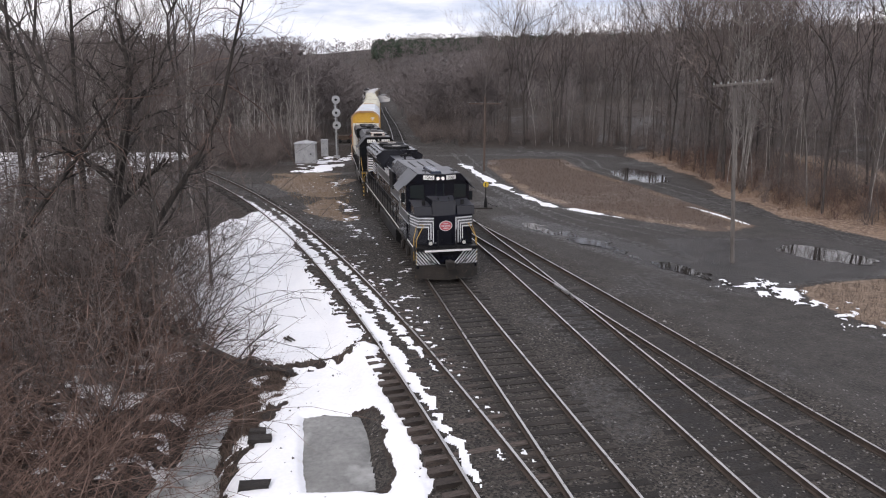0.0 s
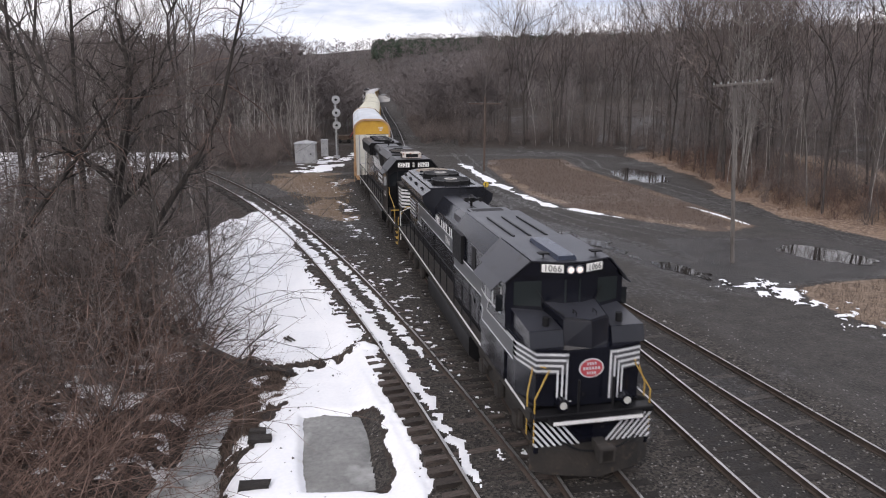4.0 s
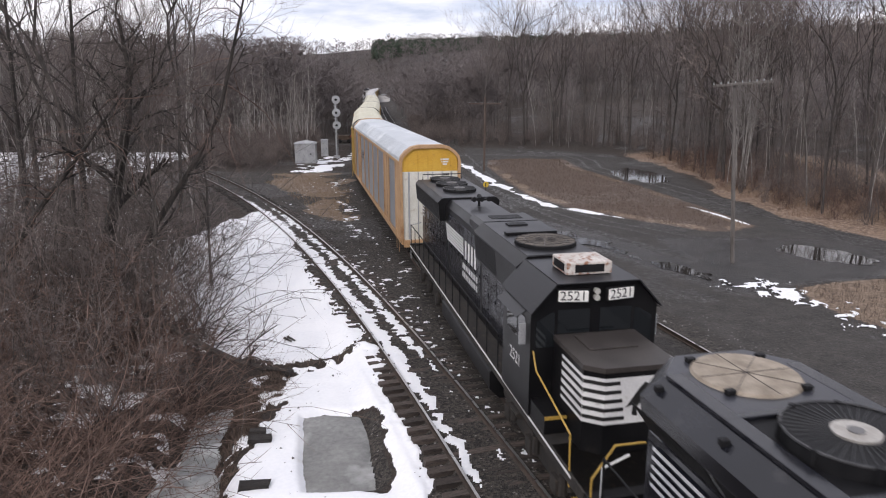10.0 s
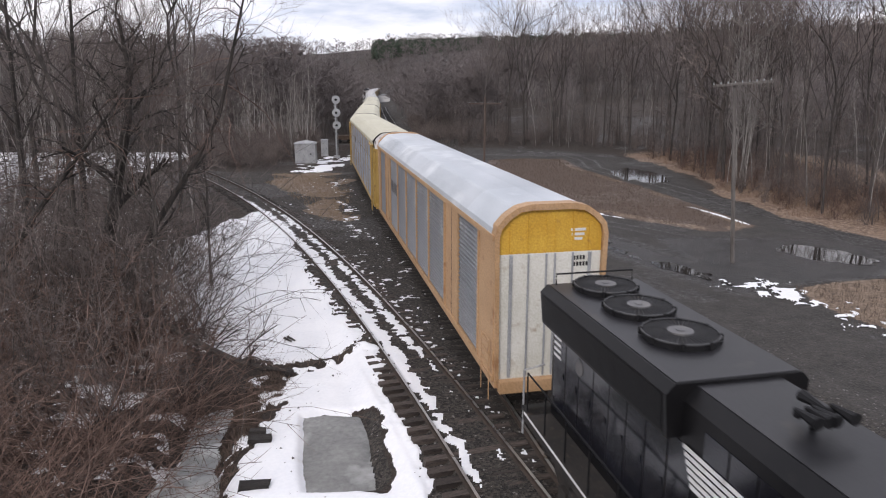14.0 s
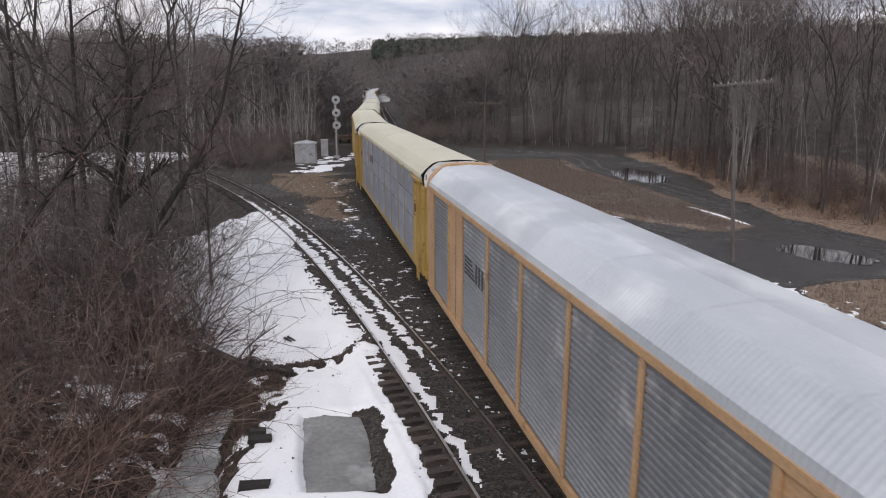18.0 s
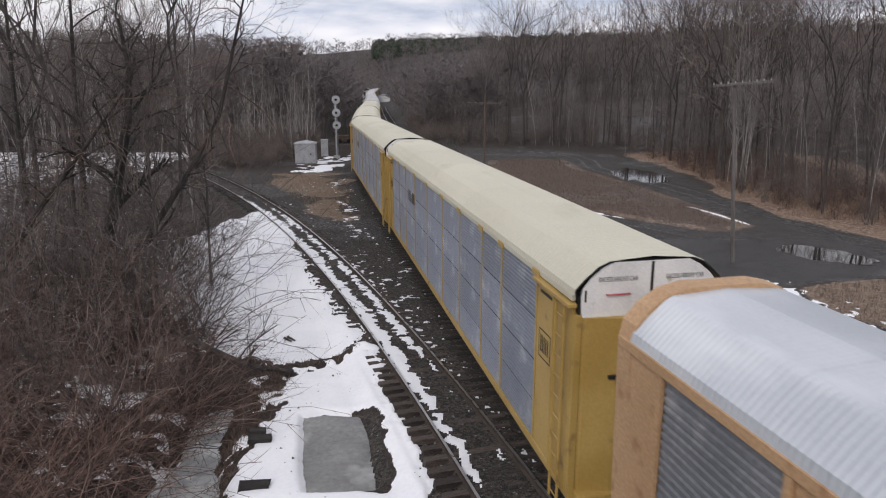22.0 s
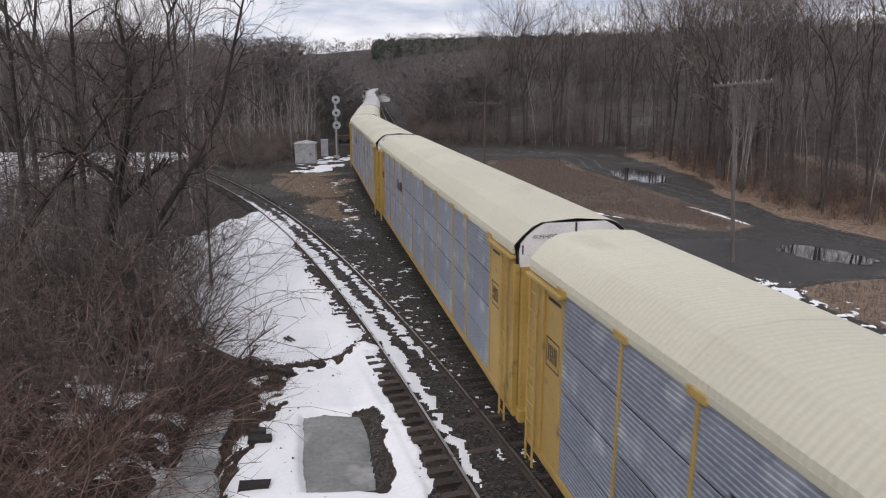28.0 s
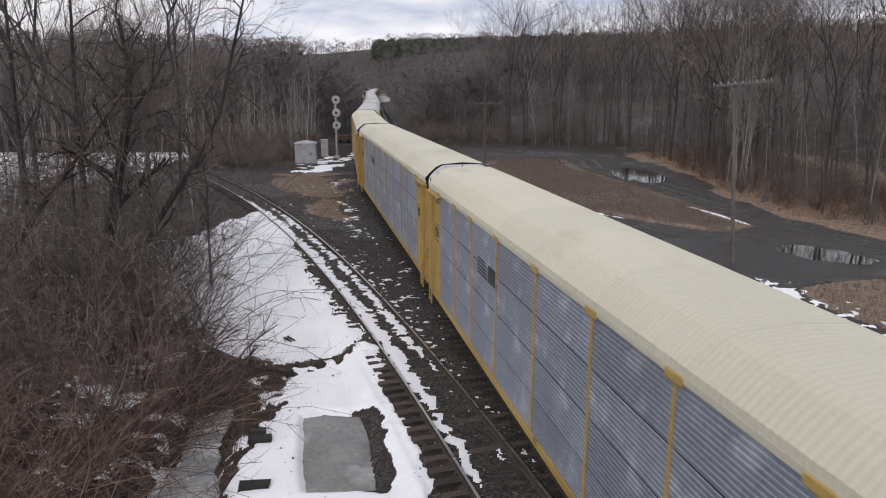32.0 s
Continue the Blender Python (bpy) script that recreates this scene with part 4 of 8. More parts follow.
    for k in range(8):
        a = k * math.pi / 4
        cyl(bm, (0, -10.06, 4.68), (math.cos(a) * 0.76, -10.06 + math.sin(a) * 0.76, 4.678), 0.006, 4)
    part("guard", bm, M_NOSEBROWN, cover)["kind"] = "stuff"
    for k in range(4):
        a = 0.7 + k * math.pi / 2
        part("latch", box(math.cos(a) * 0.83 - 0.07, math.cos(a) * 0.83 + 0.07, -10.06 + math.sin(a) * 0.83 - 0.05, -10.06 + math.sin(a) * 0.83 + 0.05, 4.63, 4.71, 0.01), M_GRILLE, cover)
    fan(e, 0, -7.98, 4.575, 0.84, M_HUB), fan(e, 0, -5.74, 4.575, 0.84, M_HUB)
    horn(e, 0.05, -1.72, 4.29)
    bm = prism(bmesh.new(), [(-1.05, 4.1), (1.05, 4.1), (1.05, 4.34), (0.85, 4.48), (-0.85, 4.48), (-1.05, 4.34)], -0.22, 1.10)
    part("exhaust_hatch", bm, M_ROOF, e)
    part("exhaust_lip", box(-0.66, 0.66, 0.10, 0.72, 4.475, 4.52, 0.012), M_ROOF, e)
    part("exhaust_opening", box(-0.56, 0.56, 0.18, 0.64, 4.515, 4.525), M_GRILLE, e, "sooty black opening")
    # electrical cabinet behind the cab
    cab2 = [(-1.32, 1.56), (1.32, 1.56), (1.32, 4.05), (0.95, 4.58), (-0.95, 4.58), (-1.32, 4.05)]
    part("electrical_cabinet", prism(bmesh.new(), cab2, 1.10, 5.62), M_BLACK, e)
    part("cabinet_roof", box(-0.93, 0.93, 1.12, 5.60, 4.575, 4.595), M_ROOF, e)
    for x in (-0.5, 0.0, 0.5):
        part("roof_rib", box(x - 0.03, x + 0.03, 2.3, 5.2, 4.59, 4.64, 0.01), M_DUSTY, e)
    part("roof_lip", box(-0.97, 0.97, 5.44, 5.56, 4.59, 4.65, 0.012), M_ROOF, e)
    for s in (-1, 1):
        part("blower_box", box(s * 1.32, s * 1.44, 1.25, 2.55, 3.15, 4.10, 0.02), M_GRILLE, e, "black louvred blower box")
        part("cabinet_opening", box(s * 1.321, s * 1.335, 3.55, 4.05, 3.0, 4.0), M_GRILLE, e)
        doors(e, s * 0.98, -4.2, 1.0, 1.75, 3.70, 8)
        doors(e, s * 0.98, -11.0, -4.5, 1.75, 3.2, 9)
        doors(e, s * 1.32, 2.7, 5.5, 1.75, 2.95, 4)
    # cab: walls swept back from the middle of the front, a roof in three slopes
    def front_y(x):
        return 8.46 - max(0.0, abs(x) - 0.25) * 0.40

    def plan(w, grow=0.0):
        return [(-w, 5.62), (w, 5.62), (w, front_y(w) + grow), (0.25, 8.46 + grow), (-0.25, 8.46 + grow), (-w, front_y(w) + grow)]

    def loft(levels):
        bm = bmesh.new()
        rings = [[bm.verts.new((x, y, z)) for x, y in pts] for z, pts in levels]
        for lo, hi in zip(rings, rings[1:]):
            for i in range(6):
                bm.faces.new((lo[i], lo[(i + 1) % 6], hi[(i + 1) % 6], hi[i]))
        bm.faces.new(rings[0][::-1]), bm.faces.new(rings[-1])
        return bm

    part("cab", loft([(1.5, plan(1.55)), (4.10, plan(1.55)), (4.66, plan(1.0))]), M_BLACK, e)
    bm = prism(bmesh.new(), plan(1.01, 0.12), 4.675, 4.705, "z")
    for s in (-1, 1):
        quad(bm, (s * 1.02, 5.60, 4.672), (s * 1.02, front_y(1.02) + 0.12, 4.672), (s * 1.60, front_y(1.60) + 0.12, 4.08), (s * 1.60, 5.60, 4.08), -0.03 * s)
    part("cab_roof", bm, M_ROOF, e, "dusty grey cab roof in three slopes")
    part("cab_brow", loft([(4.30, plan(1.34, 0.07)), (4.66, plan(1.0, 0.07))]), M_BLACK, e)
    part("air_conditioner", prism(bmesh.new(), [(-0.10, 4.70), (0.42, 4.70), (0.37, 4.82), (-0.05, 4.82)], 6.3, 8.40), M_BLUEUNIT, e, "glossy blue-grey roof cooler")
    for x in (-0.75, 0.62):
        bm = cyl(bmesh.new(), (x, 8.0, 4.70), (x, 8.0, 4.82), 0.02, 6)
        bx(bm, x - 0.14, x + 0.14, 7.9, 8.1, 4.79, 4.83, 0.01)
        part("antenna", bm, M_GRILLE, e)
    for s in (-1, 1):
        part("sunshade", quad(bmesh.new(), (s * 1.60, 5.9, 4.10), (s * 1.60, 7.75, 4.10), (s * 1.88, 7.75, 3.84), (s * 1.88, 5.9, 3.84), 0.03), M_ROOF, e)
        for y0, y1 in ((6.1, 6.78), (6.86, 7.58)):
            w = part("side_window", box(s * 1.552, s * 1.558, y0, y1, 3.2, 3.85), M_GLASS_D, e)
            bm = bmesh.new()
            for q0, q1, z0, z1 in ((y0 - 0.03, y1 + 0.03, 3.84, 3.89), (y0 - 0.03, y1 + 0.03, 3.16, 3.21), (y0 - 0.03, y0 + 0.01, 3.16, 3.89), (y1 - 0.01, y1 + 0.03, 3.16, 3.89)):
                bx(bm, s * 1.553, s * 1.572, q0, q1, z0, z1)
            part("frame", bm, M_SILVER, w, "bright window frame")
        part("mirror", box(s * 1.58, s * 1.76, 7.78, 7.82, 3.3, 3.75, 0.01), M_GLASS_D, e)
        x0, x1 = 0.16, 1.36
        part("windshield", quad(bmesh.new(), (s * x0, front_y(x0) + 0.006, 3.52), (s * x1, front_y(x1) + 0.006, 3.52), (s * x1, front_y(x1) + 0.006, 4.12), (s * x0, front_y(x0) + 0.006, 4.24), -0.012 * s), M_GLASS_W, e, "dark windshield pane")
        part("wiper", pipe(bmesh.new(), [(s * 0.6, front_y(0.6) + 0.035, 3.52), (s * 0.85, front_y(0.85) + 0.035, 3.98)], 0.012, 4), M_GRILLE, e)
        nb = part("number_board", box(-0.27, 0.27, -0.03, 0.03, -0.105, 0.105, 0.028), M_BOARD, e, "white number board with black digits")
        nb.matrix_local = pose(s * 0.53, front_y(0.53) + 0.10, 4.53, 0, 0, -21 * s)
        part("board_frame", box(-0.30, 0.30, -0.05, 0.02, -0.135, 0.135, 0.03), M_GRILLE, nb)
        letters("board_lettering", "1066", 0.22, on_front(0, 0.033, 0), M_INK, nb)
        hl = part("headlight", cyl(bmesh.new(), (s * 0.115, 8.50, 4.50), (s * 0.115, 8.585, 4.50), 0.10, 16), M_STEEL, e, "round headlight in a bright ring")
        part("lens", cyl(bmesh.new(), (s * 0.115, 8.585, 4.50), (s * 0.115, 8.60, 4.50), 0.07, 14), M_LAMP, hl, "dimly lit lens")
    part("headlight_box", box(-0.25, 0.25, 8.50, 8.56, 4.36, 4.63, 0.02), M_BLACK, e)
    # nose: broad, with slanted shoulders and a stepped top
    bm = bmesh.new()
    low_pts = [(-1.5, 7.9), (1.5, 7.9), (1.5, 8.75), (1.28, 9.6), (0.62, 9.77), (-0.62, 9.77), (-1.28, 9.6), (-1.5, 8.75)]
    prism(bm, low_pts, 1.5, 2.95, "z")
    part("nose", bm, M_BLACK, e)
    bm = bmesh.new()
    for s in (-1, 1):
        prism(bm, [(7.9, 2.94), (7.9, 3.44), (8.75, 3.38), (9.43, 3.32), (9.55, 2.94)], s * 0.60, s * 1.42, "x")
    part("nose_shoulders", bm, M_BLACK, e)
    # the middle of the nose is a wedge whose two faces meet in an upright edge
    bm = bmesh.new()
    lo = [bm.verts.new(v) for v in ((-0.60, 7.9, 2.94), (0.60, 7.9, 2.94), (0.60, 9.47, 2.94), (0.0, 9.7771, 2.94), (-0.60, 9.47, 2.94))]
    hi = [bm.verts.new(v) for v in ((-0.80, 7.9, 3.66), (0.80, 7.9, 3.66), (0.56, 9.35, 3.56), (0.0, 9.65, 3.58), (-0.56, 9.35, 3.56))]
    bm.faces.new(lo[::-1]), bm.faces.new(hi)
    for i in range(5):
        bm.faces.new((lo[i], lo[(i + 1) % 5], hi[(i + 1) % 5], hi[i]))
    bmesh.ops.bevel(bm, geom=[ed for ed in bm.edges if all(v in hi for v in ed.verts)], offset=0.03, segments=2, affect="EDGES")
    part("nose_top", bm, M_BLACK, e)
    # The deck repeats the nose's top in a lighter tone for reflected sky.
    bm = bmesh.new()
    prism(bm, [(-0.70, 7.917), (0.70, 7.917), (0.50, 9.31), (0.0, 9.57), (-0.50, 9.31)], 3.50, 3.585, "z")
    for v in bm.verts:
        if v.co.z > 3.55:
            v.co.z = 3.672 - (v.co.y - 7.9) * 0.052
    for s in (-1, 1):
        quad(bm, (s * 0.61, 7.917, 3.448), (s * 1.42, 7.917, 3.448), (s * 1.42, 9.41, 3.33), (s * 0.61, 9.41, 3.33), -0.008 * s)
    part("nose_deck", bm, M_ROOF, e)
    for s in (-1, 1):
        part("grab_iron", pipe(bmesh.new(), [(s * 0.25, 9.15, 3.55), (s * 0.25, 9.15, 3.70), (s * 0.25, 9.35, 3.69), (s * 0.25, 9.35, 3.55)], 0.015), M_GRILLE, e)
        part("roof_lamp", cyl(bmesh.new(), (s * 0.92, 9.15, 3.3), (s * 0.92, 9.15, 3.56), 0.085, 8), M_GRILLE, e)
    part("nose_door", box(0.02, 0.55, 9.77, 9.7736, 1.7, 2.92, 0.004), M_BLACK, e)
    for s in (-1, 1):
        bm = bmesh.new()
        quad(bm, (s * 0.62, 9.7701, 2.36), (s * 1.28, 9.6005, 2.36), (s * 1.28, 9.6005, 2.88), (s * 0.62, 9.7701, 2.88), -0.004 * s)
        quad(bm, (s * 1.28, 9.6005, 2.36), (s * 1.5, 8.7505, 2.36), (s * 1.5, 8.7505, 2.88), (s * 1.28, 9.6005, 2.88), -0.004 * s)
        bx(bm, s * 0.44, s * 0.62, 9.7701, 9.7711, 1.66, 2.88)
        part("stripe_ground", bm, M_BAND, e, "grey ground between the stripes")
    # the stripes: four bands round the nose that turn down beside the emblem
    for k in range(4):
        z1 = 2.86 - 0.135 * k
        xi = 0.46 + 0.105 * k
        zb = 1.66
        for s in (-1, 1):
            bm = bmesh.new()
            xe = 0.62 if xi < 0.62 else None
            if xe:
                bx(bm, s * xi, s * 0.62, 9.7713, 9.7726, z1 - 0.055, z1)
                bx(bm, s * xi, s * (xi + 0.045), 9.7713, 9.7726, zb, z1)
                a0 = 0.62
            else:
                a0 = xi
            t0 = (a0 - 0.62) / 0.66
            y_a = 9.77 - 0.17 * t0
            quad(bm, (s * a0, y_a + 0.006, z1 - 0.055), (s * 1.28, 9.607, z1 - 0.055), (s * 1.28, 9.607, z1), (s * a0, y_a + 0.006, z1), -0.008 * s)
            if not xe:
                quad(bm, (s * a0, y_a + 0.006, zb), (s * (a0 + 0.045), y_a - 0.006, zb), (s * (a0 + 0.045), y_a - 0.006, z1), (s * a0, y_a + 0.006, z1), -0.008 * s)
            quad(bm, (s * 1.28, 9.607, z1 - 0.055), (s * 1.5, 8.757, z1 - 0.055), (s * 1.5, 8.757, z1), (s * 1.28, 9.607, z1), -0.008 * s)
            bx(bm, s * 1.501, s * 1.508, 7.34, 8.75, z1 - 0.05, z1)
            part("nose_stripe", bm, M_SILVER, e, "silver-white stripe")
    em = part("emblem", cyl(bmesh.new(), (0, 0, 0), (0, 0.014, 0), 0.25, 28), M_SILVER, e, "red oval emblem with a white rim")
    em.matrix_local = Matrix.Translation((0, 9.7714, 2.47)) @ Matrix.Diagonal((1.22, 1, 0.96, 1))
    part("emblem_field", cyl(bmesh.new(), (0, 0.01, 0), (0, 0.022, 0), 0.22, 28), M_RED, em)
    for z, w, n_ in ((0.12, 0.10, 4), (0.0, 0.18, 6), (-0.12, 0.10, 4)):
        for k in range(n_):
            a = -w + 2 * w * k / n_
            part("emblem_bar", box(a + 0.008, a + 2 * w / n_ - 0.012, 0.022, 0.025, z - 0.035, z + 0.035), M_SILVER, em)
    # a grey band between two white lines, with a bolt at each end, and short bars at the rear
    for s in (-1, 1):
        def band(x, low_pts, high_pts):
            z = s * (x + 0.004)
            part("stripe_ground", prism(bmesh.new(), low_pts + high_pts[::-1], min(s * x, z), max(s * x, z), "x"), M_BAND, e, "grey band between white lines")
            for line in (low_pts, high_pts):
                bm = bmesh.new()
                for (a, b), (c, d) in zip(line, line[1:]):
                    w = 0.024
                    n_ = Vector((d - b, a - c)).normalized() * w
                    prism(bm, [(a + n_.x, b + n_.y), (c + n_.x, d + n_.y), (c - n_.x, d - n_.y), (a - n_.x, b - n_.y)], min(s * (x + 0.005), s * (x + 0.009)), max(s * (x + 0.005), s * (x + 0.009)), "x")
                part("side_stripe", bm, M_SILVER, e, "thin white line along the side")
        band(1.021, [(-8.42, 2.44), (-7.42, 2.40), (-7.56, 2.80), (1.08, 2.76)], [(-8.42, 2.80), (-8.14, 2.95), (-8.32, 3.34), (1.08, 3.28)])
        band(1.346, [(1.12, 2.76), (5.60, 2.80)], [(1.12, 3.28), (5.60, 3.26)])
        band(1.556, [(5.64, 2.80), (5.86, 2.74), (5.72, 2.40), (8.70, 2.40)], [(5.64, 3.26), (6.42, 3.12), (6.26, 2.84), (8.70, 2.86)])
        for q in range(5):
            part("rear_stripe", box(s * 1.021, s * 1.03, -10.75, -9.10, 2.50 + q * 0.16, 2.56 + q * 0.16), M_SILVER, e, "short white bar at the rear")
        letter_bars(e, s * 1.022, -3.9, 0.85, 3.30, 3.60, 16, M_WHITE, (3, 8))
        t = letters("road_lettering", "1066", 0.42, on_side(s * 1.035, -1.5, 3.02), M_WHITE, e)
        rail_fence(e, s * 1.47, [-11.5333 + 1.2 * k for k in range(14)], 1.56, 2.58, M_GRILLE)
    # front platform and pilot
    part("front_platform", box(-1.45, 1.45, 9.55, 10.1492, 1.42, 1.56, 0.03), M_DUSTY, e)
    bm = prism(bmesh.new(), [(-1.2, 10.02), (1.2, 10.02), (1.1, 10.33), (-1.1, 10.33)], 1.36, 1.50, "z")
    part("anticlimber", bm, M_DUSTY, e)
    part("anticlimber_band", box(-1.09, 1.09, 10.3313, 10.34, 1.39, 1.48), M_WHITE, e, "white band over the pilot")
    part("pilot", box(-1.42, 1.42, 9.86, 10.02, 0.55, 1.40, 0.03), M_BLACK, e)
    bm = bmesh.new()
    for s in (-1, 1):
        for k in range(9):
            x0 = 0.30 + k * 0.145
            if x0 + 0.07 > 1.40:
                continue
            za, zb = 0.72, min(1.36, 0.72 + (1.40 - x0) * 1.2)
            dx = (zb - za) / 1.2
            quad(bm, (s * x0, 10.0209, za), (s * (x0 + 0.07), 10.0209, za), (s * (x0 + 0.07 + dx * 0.999), 10.0209, zb), (s * (x0 + dx), 10.0209, zb), 0.006 if s < 0 else -0.006)
    part("pilot_stripes", bm, M_SILVER, e, "diagonal white warning stripes")
    bm = prism(bmesh.new(), [(-1.48, 9.9), (-1.1, 10.175), (0, 10.48), (1.1, 10.175), (1.48, 9.9), (1.48, 9.86), (-1.48, 9.86)], 0.08, 0.72, "z")
    part("snow_plow", bm, M_UNDER, e, "grimy black plow blade")
    for s in (-1, 1):
        dl = part("ditch_light", cyl(bmesh.new(), (s * 0.78, 9.9, 1.75), (s * 0.78, 10.1233, 1.75), 0.14, 14), M_BLACK, e)
        part("lens", cyl(bmesh.new(), (s * 0.78, 10.1242, 1.75), (s * 0.78, 10.1319, 1.75), 0.09, 14), M_LENS, dl)
        part("walkway_post", cyl(bmesh.new(), (s * 0.42, 10.1061, 1.5), (s * 0.42, 10.1061, 2.35), 0.03, 6), M_GRILLE, e)
        pts = [(s * 1.42, 9.98, 0.75), (s * 1.42, 9.98, 1.9), (s * 1.05, 9.86, 2.55)]
        part("corner_handrail", pipe(bmesh.new(), pts, 0.02, 6), M_GOLD, e, "yellow handrail")
        pts = [(s * 1.47, 9.6, 0.85), (s * 1.47, 9.6, 1.9), (s * 1.30, 9.45, 2.5), (s * 1.1, 9.75, 2.55)]
        part("corner_handrail", pipe(bmesh.new(), pts, 0.02, 6), M_GOLD, e, "yellow handrail")
        bm = bmesh.new()
        for k in range(3):
            bx(bm, s * 1.1, s * 1.48, 9.65, 9.86, 0.5 + k * 0.33, 0.54 + k * 0.33)
        part("steps", bm, M_UNDER, e)
        part("rear_handrail", pipe(bmesh.new(), [(s * 1.4, -11.7, 0.8), (s * 1.4, -11.7, 2.3), (s * 0.9, -11.7, 2.5)], 0.025, 6), M_WHITE, e)
    pts = [(-0.9, 10.38, 1.0), (-0.5, 10.4425, 0.8), (0, 10.48, 0.72), (0.5, 10.4425, 0.8), (0.9, 10.38, 1.0)]
    part("brake_hose", pipe(bmesh.new(), pts, 0.03, 6), M_GRILLE, e)
    part("rear_platform", box(-1.45, 1.45, -11.7, -11.3, 1.42, 1.56, 0.02), M_DUSTY, e)
    return e, ws


def make_second_loco():
    e = thing("locomotive", "dusty black six-axle diesel locomotive with white side stripes and striped nose", "locomotive", "locomotives of the train")
    part("underframe", box(-1.48, 1.48, -10.4, 10.2, 1.28, 1.54, 0.02), M_UNDER, e)
    for s in (-1, 1):
        part("sill_stripe", box(s * 1.483, s * 1.49, -10.3, 9.6, 1.46, 1.52), M_WHITE, e, "white line along the walkway edge")
    bm = prism(bmesh.new(), [(-1.15, 0.3), (1.15, 0.3), (1.45, 0.6), (1.45, 1.1), (1.15, 1.27), (-1.15, 1.27), (-1.45, 1.1), (-1.45, 0.6)], -3.0, 3.6)
    part("fuel_tank", bm, M_DUSTY, e)
    ws = loco_bogie(e, 6.6) + loco_bogie(e, -6.6)
    coupler(e, 11.0, 1), coupler(e, -11.0, -1)
    hood = [(-0.92, 1.54), (0.92, 1.54), (0.92, 4.3), (0.72, 4.5), (-0.72, 4.5), (-0.92, 4.3)]
    part("engine_hood", prism(bmesh.new(), hood, -10.1, 4.9), M_DUSTY, e)
    part("hood_roof", box(-0.71, 0.71, -4.9, -0.6, 4.495, 4.515), M_ROOFDARK, e)
    rad = [(-1.16, 3.7), (1.16, 3.7), (1.22, 4.42), (1.08, 4.57), (-1.08, 4.57), (-1.22, 4.42)]
    part("radiator_cowl", prism(bmesh.new(), rad, -10.2, -4.88), M_DUSTY, e)
    for s in (-1, 1):
        part("intake_grille", quad(bmesh.new(), (s * 1.166, -10.1, 3.76), (s * 1.166, -5.0, 3.76), (s * 1.222, -5.0, 4.38), (s * 1.222, -10.1, 4.38), 0.008 * s), M_GRILLE, e)
    part("radiator_roof", box(-1.05, 1.05, -10.15, -4.92, 4.565, 4.585), M_ROOFDARK, e)
    for y in (-9.55, -8.08, -6.58):
        fan(e, 0, y, 4.58, 0.66, M_FAN, 0.11)
    bm = pipe(bmesh.new(), [(-0.9, -10.1, 4.58), (-0.9, -10.1, 4.82), (0.9, -10.1, 4.82), (0.9, -10.1, 4.58)], 0.02, 6)
    part("roof_rail", bm, M_GRILLE, e)
    horn(e, 0.0, -3.36, 4.51)
    part("exhaust_hatch", prism(bmesh.new(), [(-1.0, 4.4), (1.0, 4.4), (1.0, 4.6), (0.85, 4.72), (-0.85, 4.72), (-1.0, 4.6)], -0.7, 0.55), M_ROOFDARK, e)
    part("exhaust_opening", box(-0.5, 0.5, -0.35, 0.2, 4.715, 4.735), M_GRILLE, e, "sooty black opening")
    # dynamic brake bulge with its big brown fan guard
    dyn = [(-1.12, 3.6), (1.12, 3.6), (1.2, 4.45), (0.9, 4.70), (-0.9, 4.70), (-1.2, 4.45)]
    part("brake_housing", prism(bmesh.new(), dyn, 0.6, 4.95), M_DUSTY, e)
    part("housing_roof", box(-0.9, 0.9, 0.65, 4.9, 4.695, 4.715), M_ROOFDARK, e)
    for s in (-1, 1):
        part("brake_grille", quad(bmesh.new(), (s * 1.123, 0.75, 3.66), (s * 1.123, 3.0, 3.66), (s * 1.19, 3.0, 4.4), (s * 1.19, 0.75, 4.4), 0.008 * s), M_GRILLE, e)
    f = part("fan", cyl(bmesh.new(), (0, 3.7, 4.70), (0, 3.7, 4.80), 0.82, 30), M_GRILLE, e)
    part("fan_cover", cyl(bmesh.new(), (0, 3.7, 4.80), (0, 3.7, 4.815), 0.77, 30), M_FANMESH, f, "dusty brown fan mesh")
    bm = bmesh.new()
    for k in range(16):
        a = k * math.pi / 8
        cyl(bm, (math.cos(a) * 0.08, 3.7 + math.sin(a) * 0.08, 4.825), (math.cos(a) * 0.8, 3.7 + math.sin(a) * 0.8, 4.818), 0.008, 4)
    for q in (0.3, 0.55, 0.8):
        pipe(bm, [(math.cos(k * math.pi / 12) * q, 3.7 + math.sin(k * math.pi / 12) * q, 4.82) for k in range(25)], 0.012, 4)
    part("guard", bm, M_NOSEBROWN, f)["kind"] = "stuff"
    part("roof_vent", box(-0.3, 0.3, 1.0, 1.35, 4.71, 4.76), M_GRILLE, e)
    part("roof_step", box(-0.75, 0.75, 2.35, 2.6, 4.71, 4.80, 0.02), M_DUSTY, e)
    for s in (-1, 1):
        doors(e, s * 0.92, -4.3, 0.5, 1.75, 4.1, 8)
        doors(e, s * 0.92, -10.0, -4.5, 1.75, 3.65, 8)
        doors(e, s * 0.92, 0.7, 4.8, 1.75, 3.5, 5)
    # cab
    cab = [(-1.5, 1.5), (1.5, 1.5), (1.5, 4.0), (0.95, 4.62), (-0.95, 4.62), (-1.5, 4.0)]
    part("cab", prism(bmesh.new(), cab, 4.95, 7.05), M_DUSTY, e)
    bm = bx(bmesh.new(), -0.96, 0.96, 4.9, 7.2, 4.62, 4.65, 0.01)
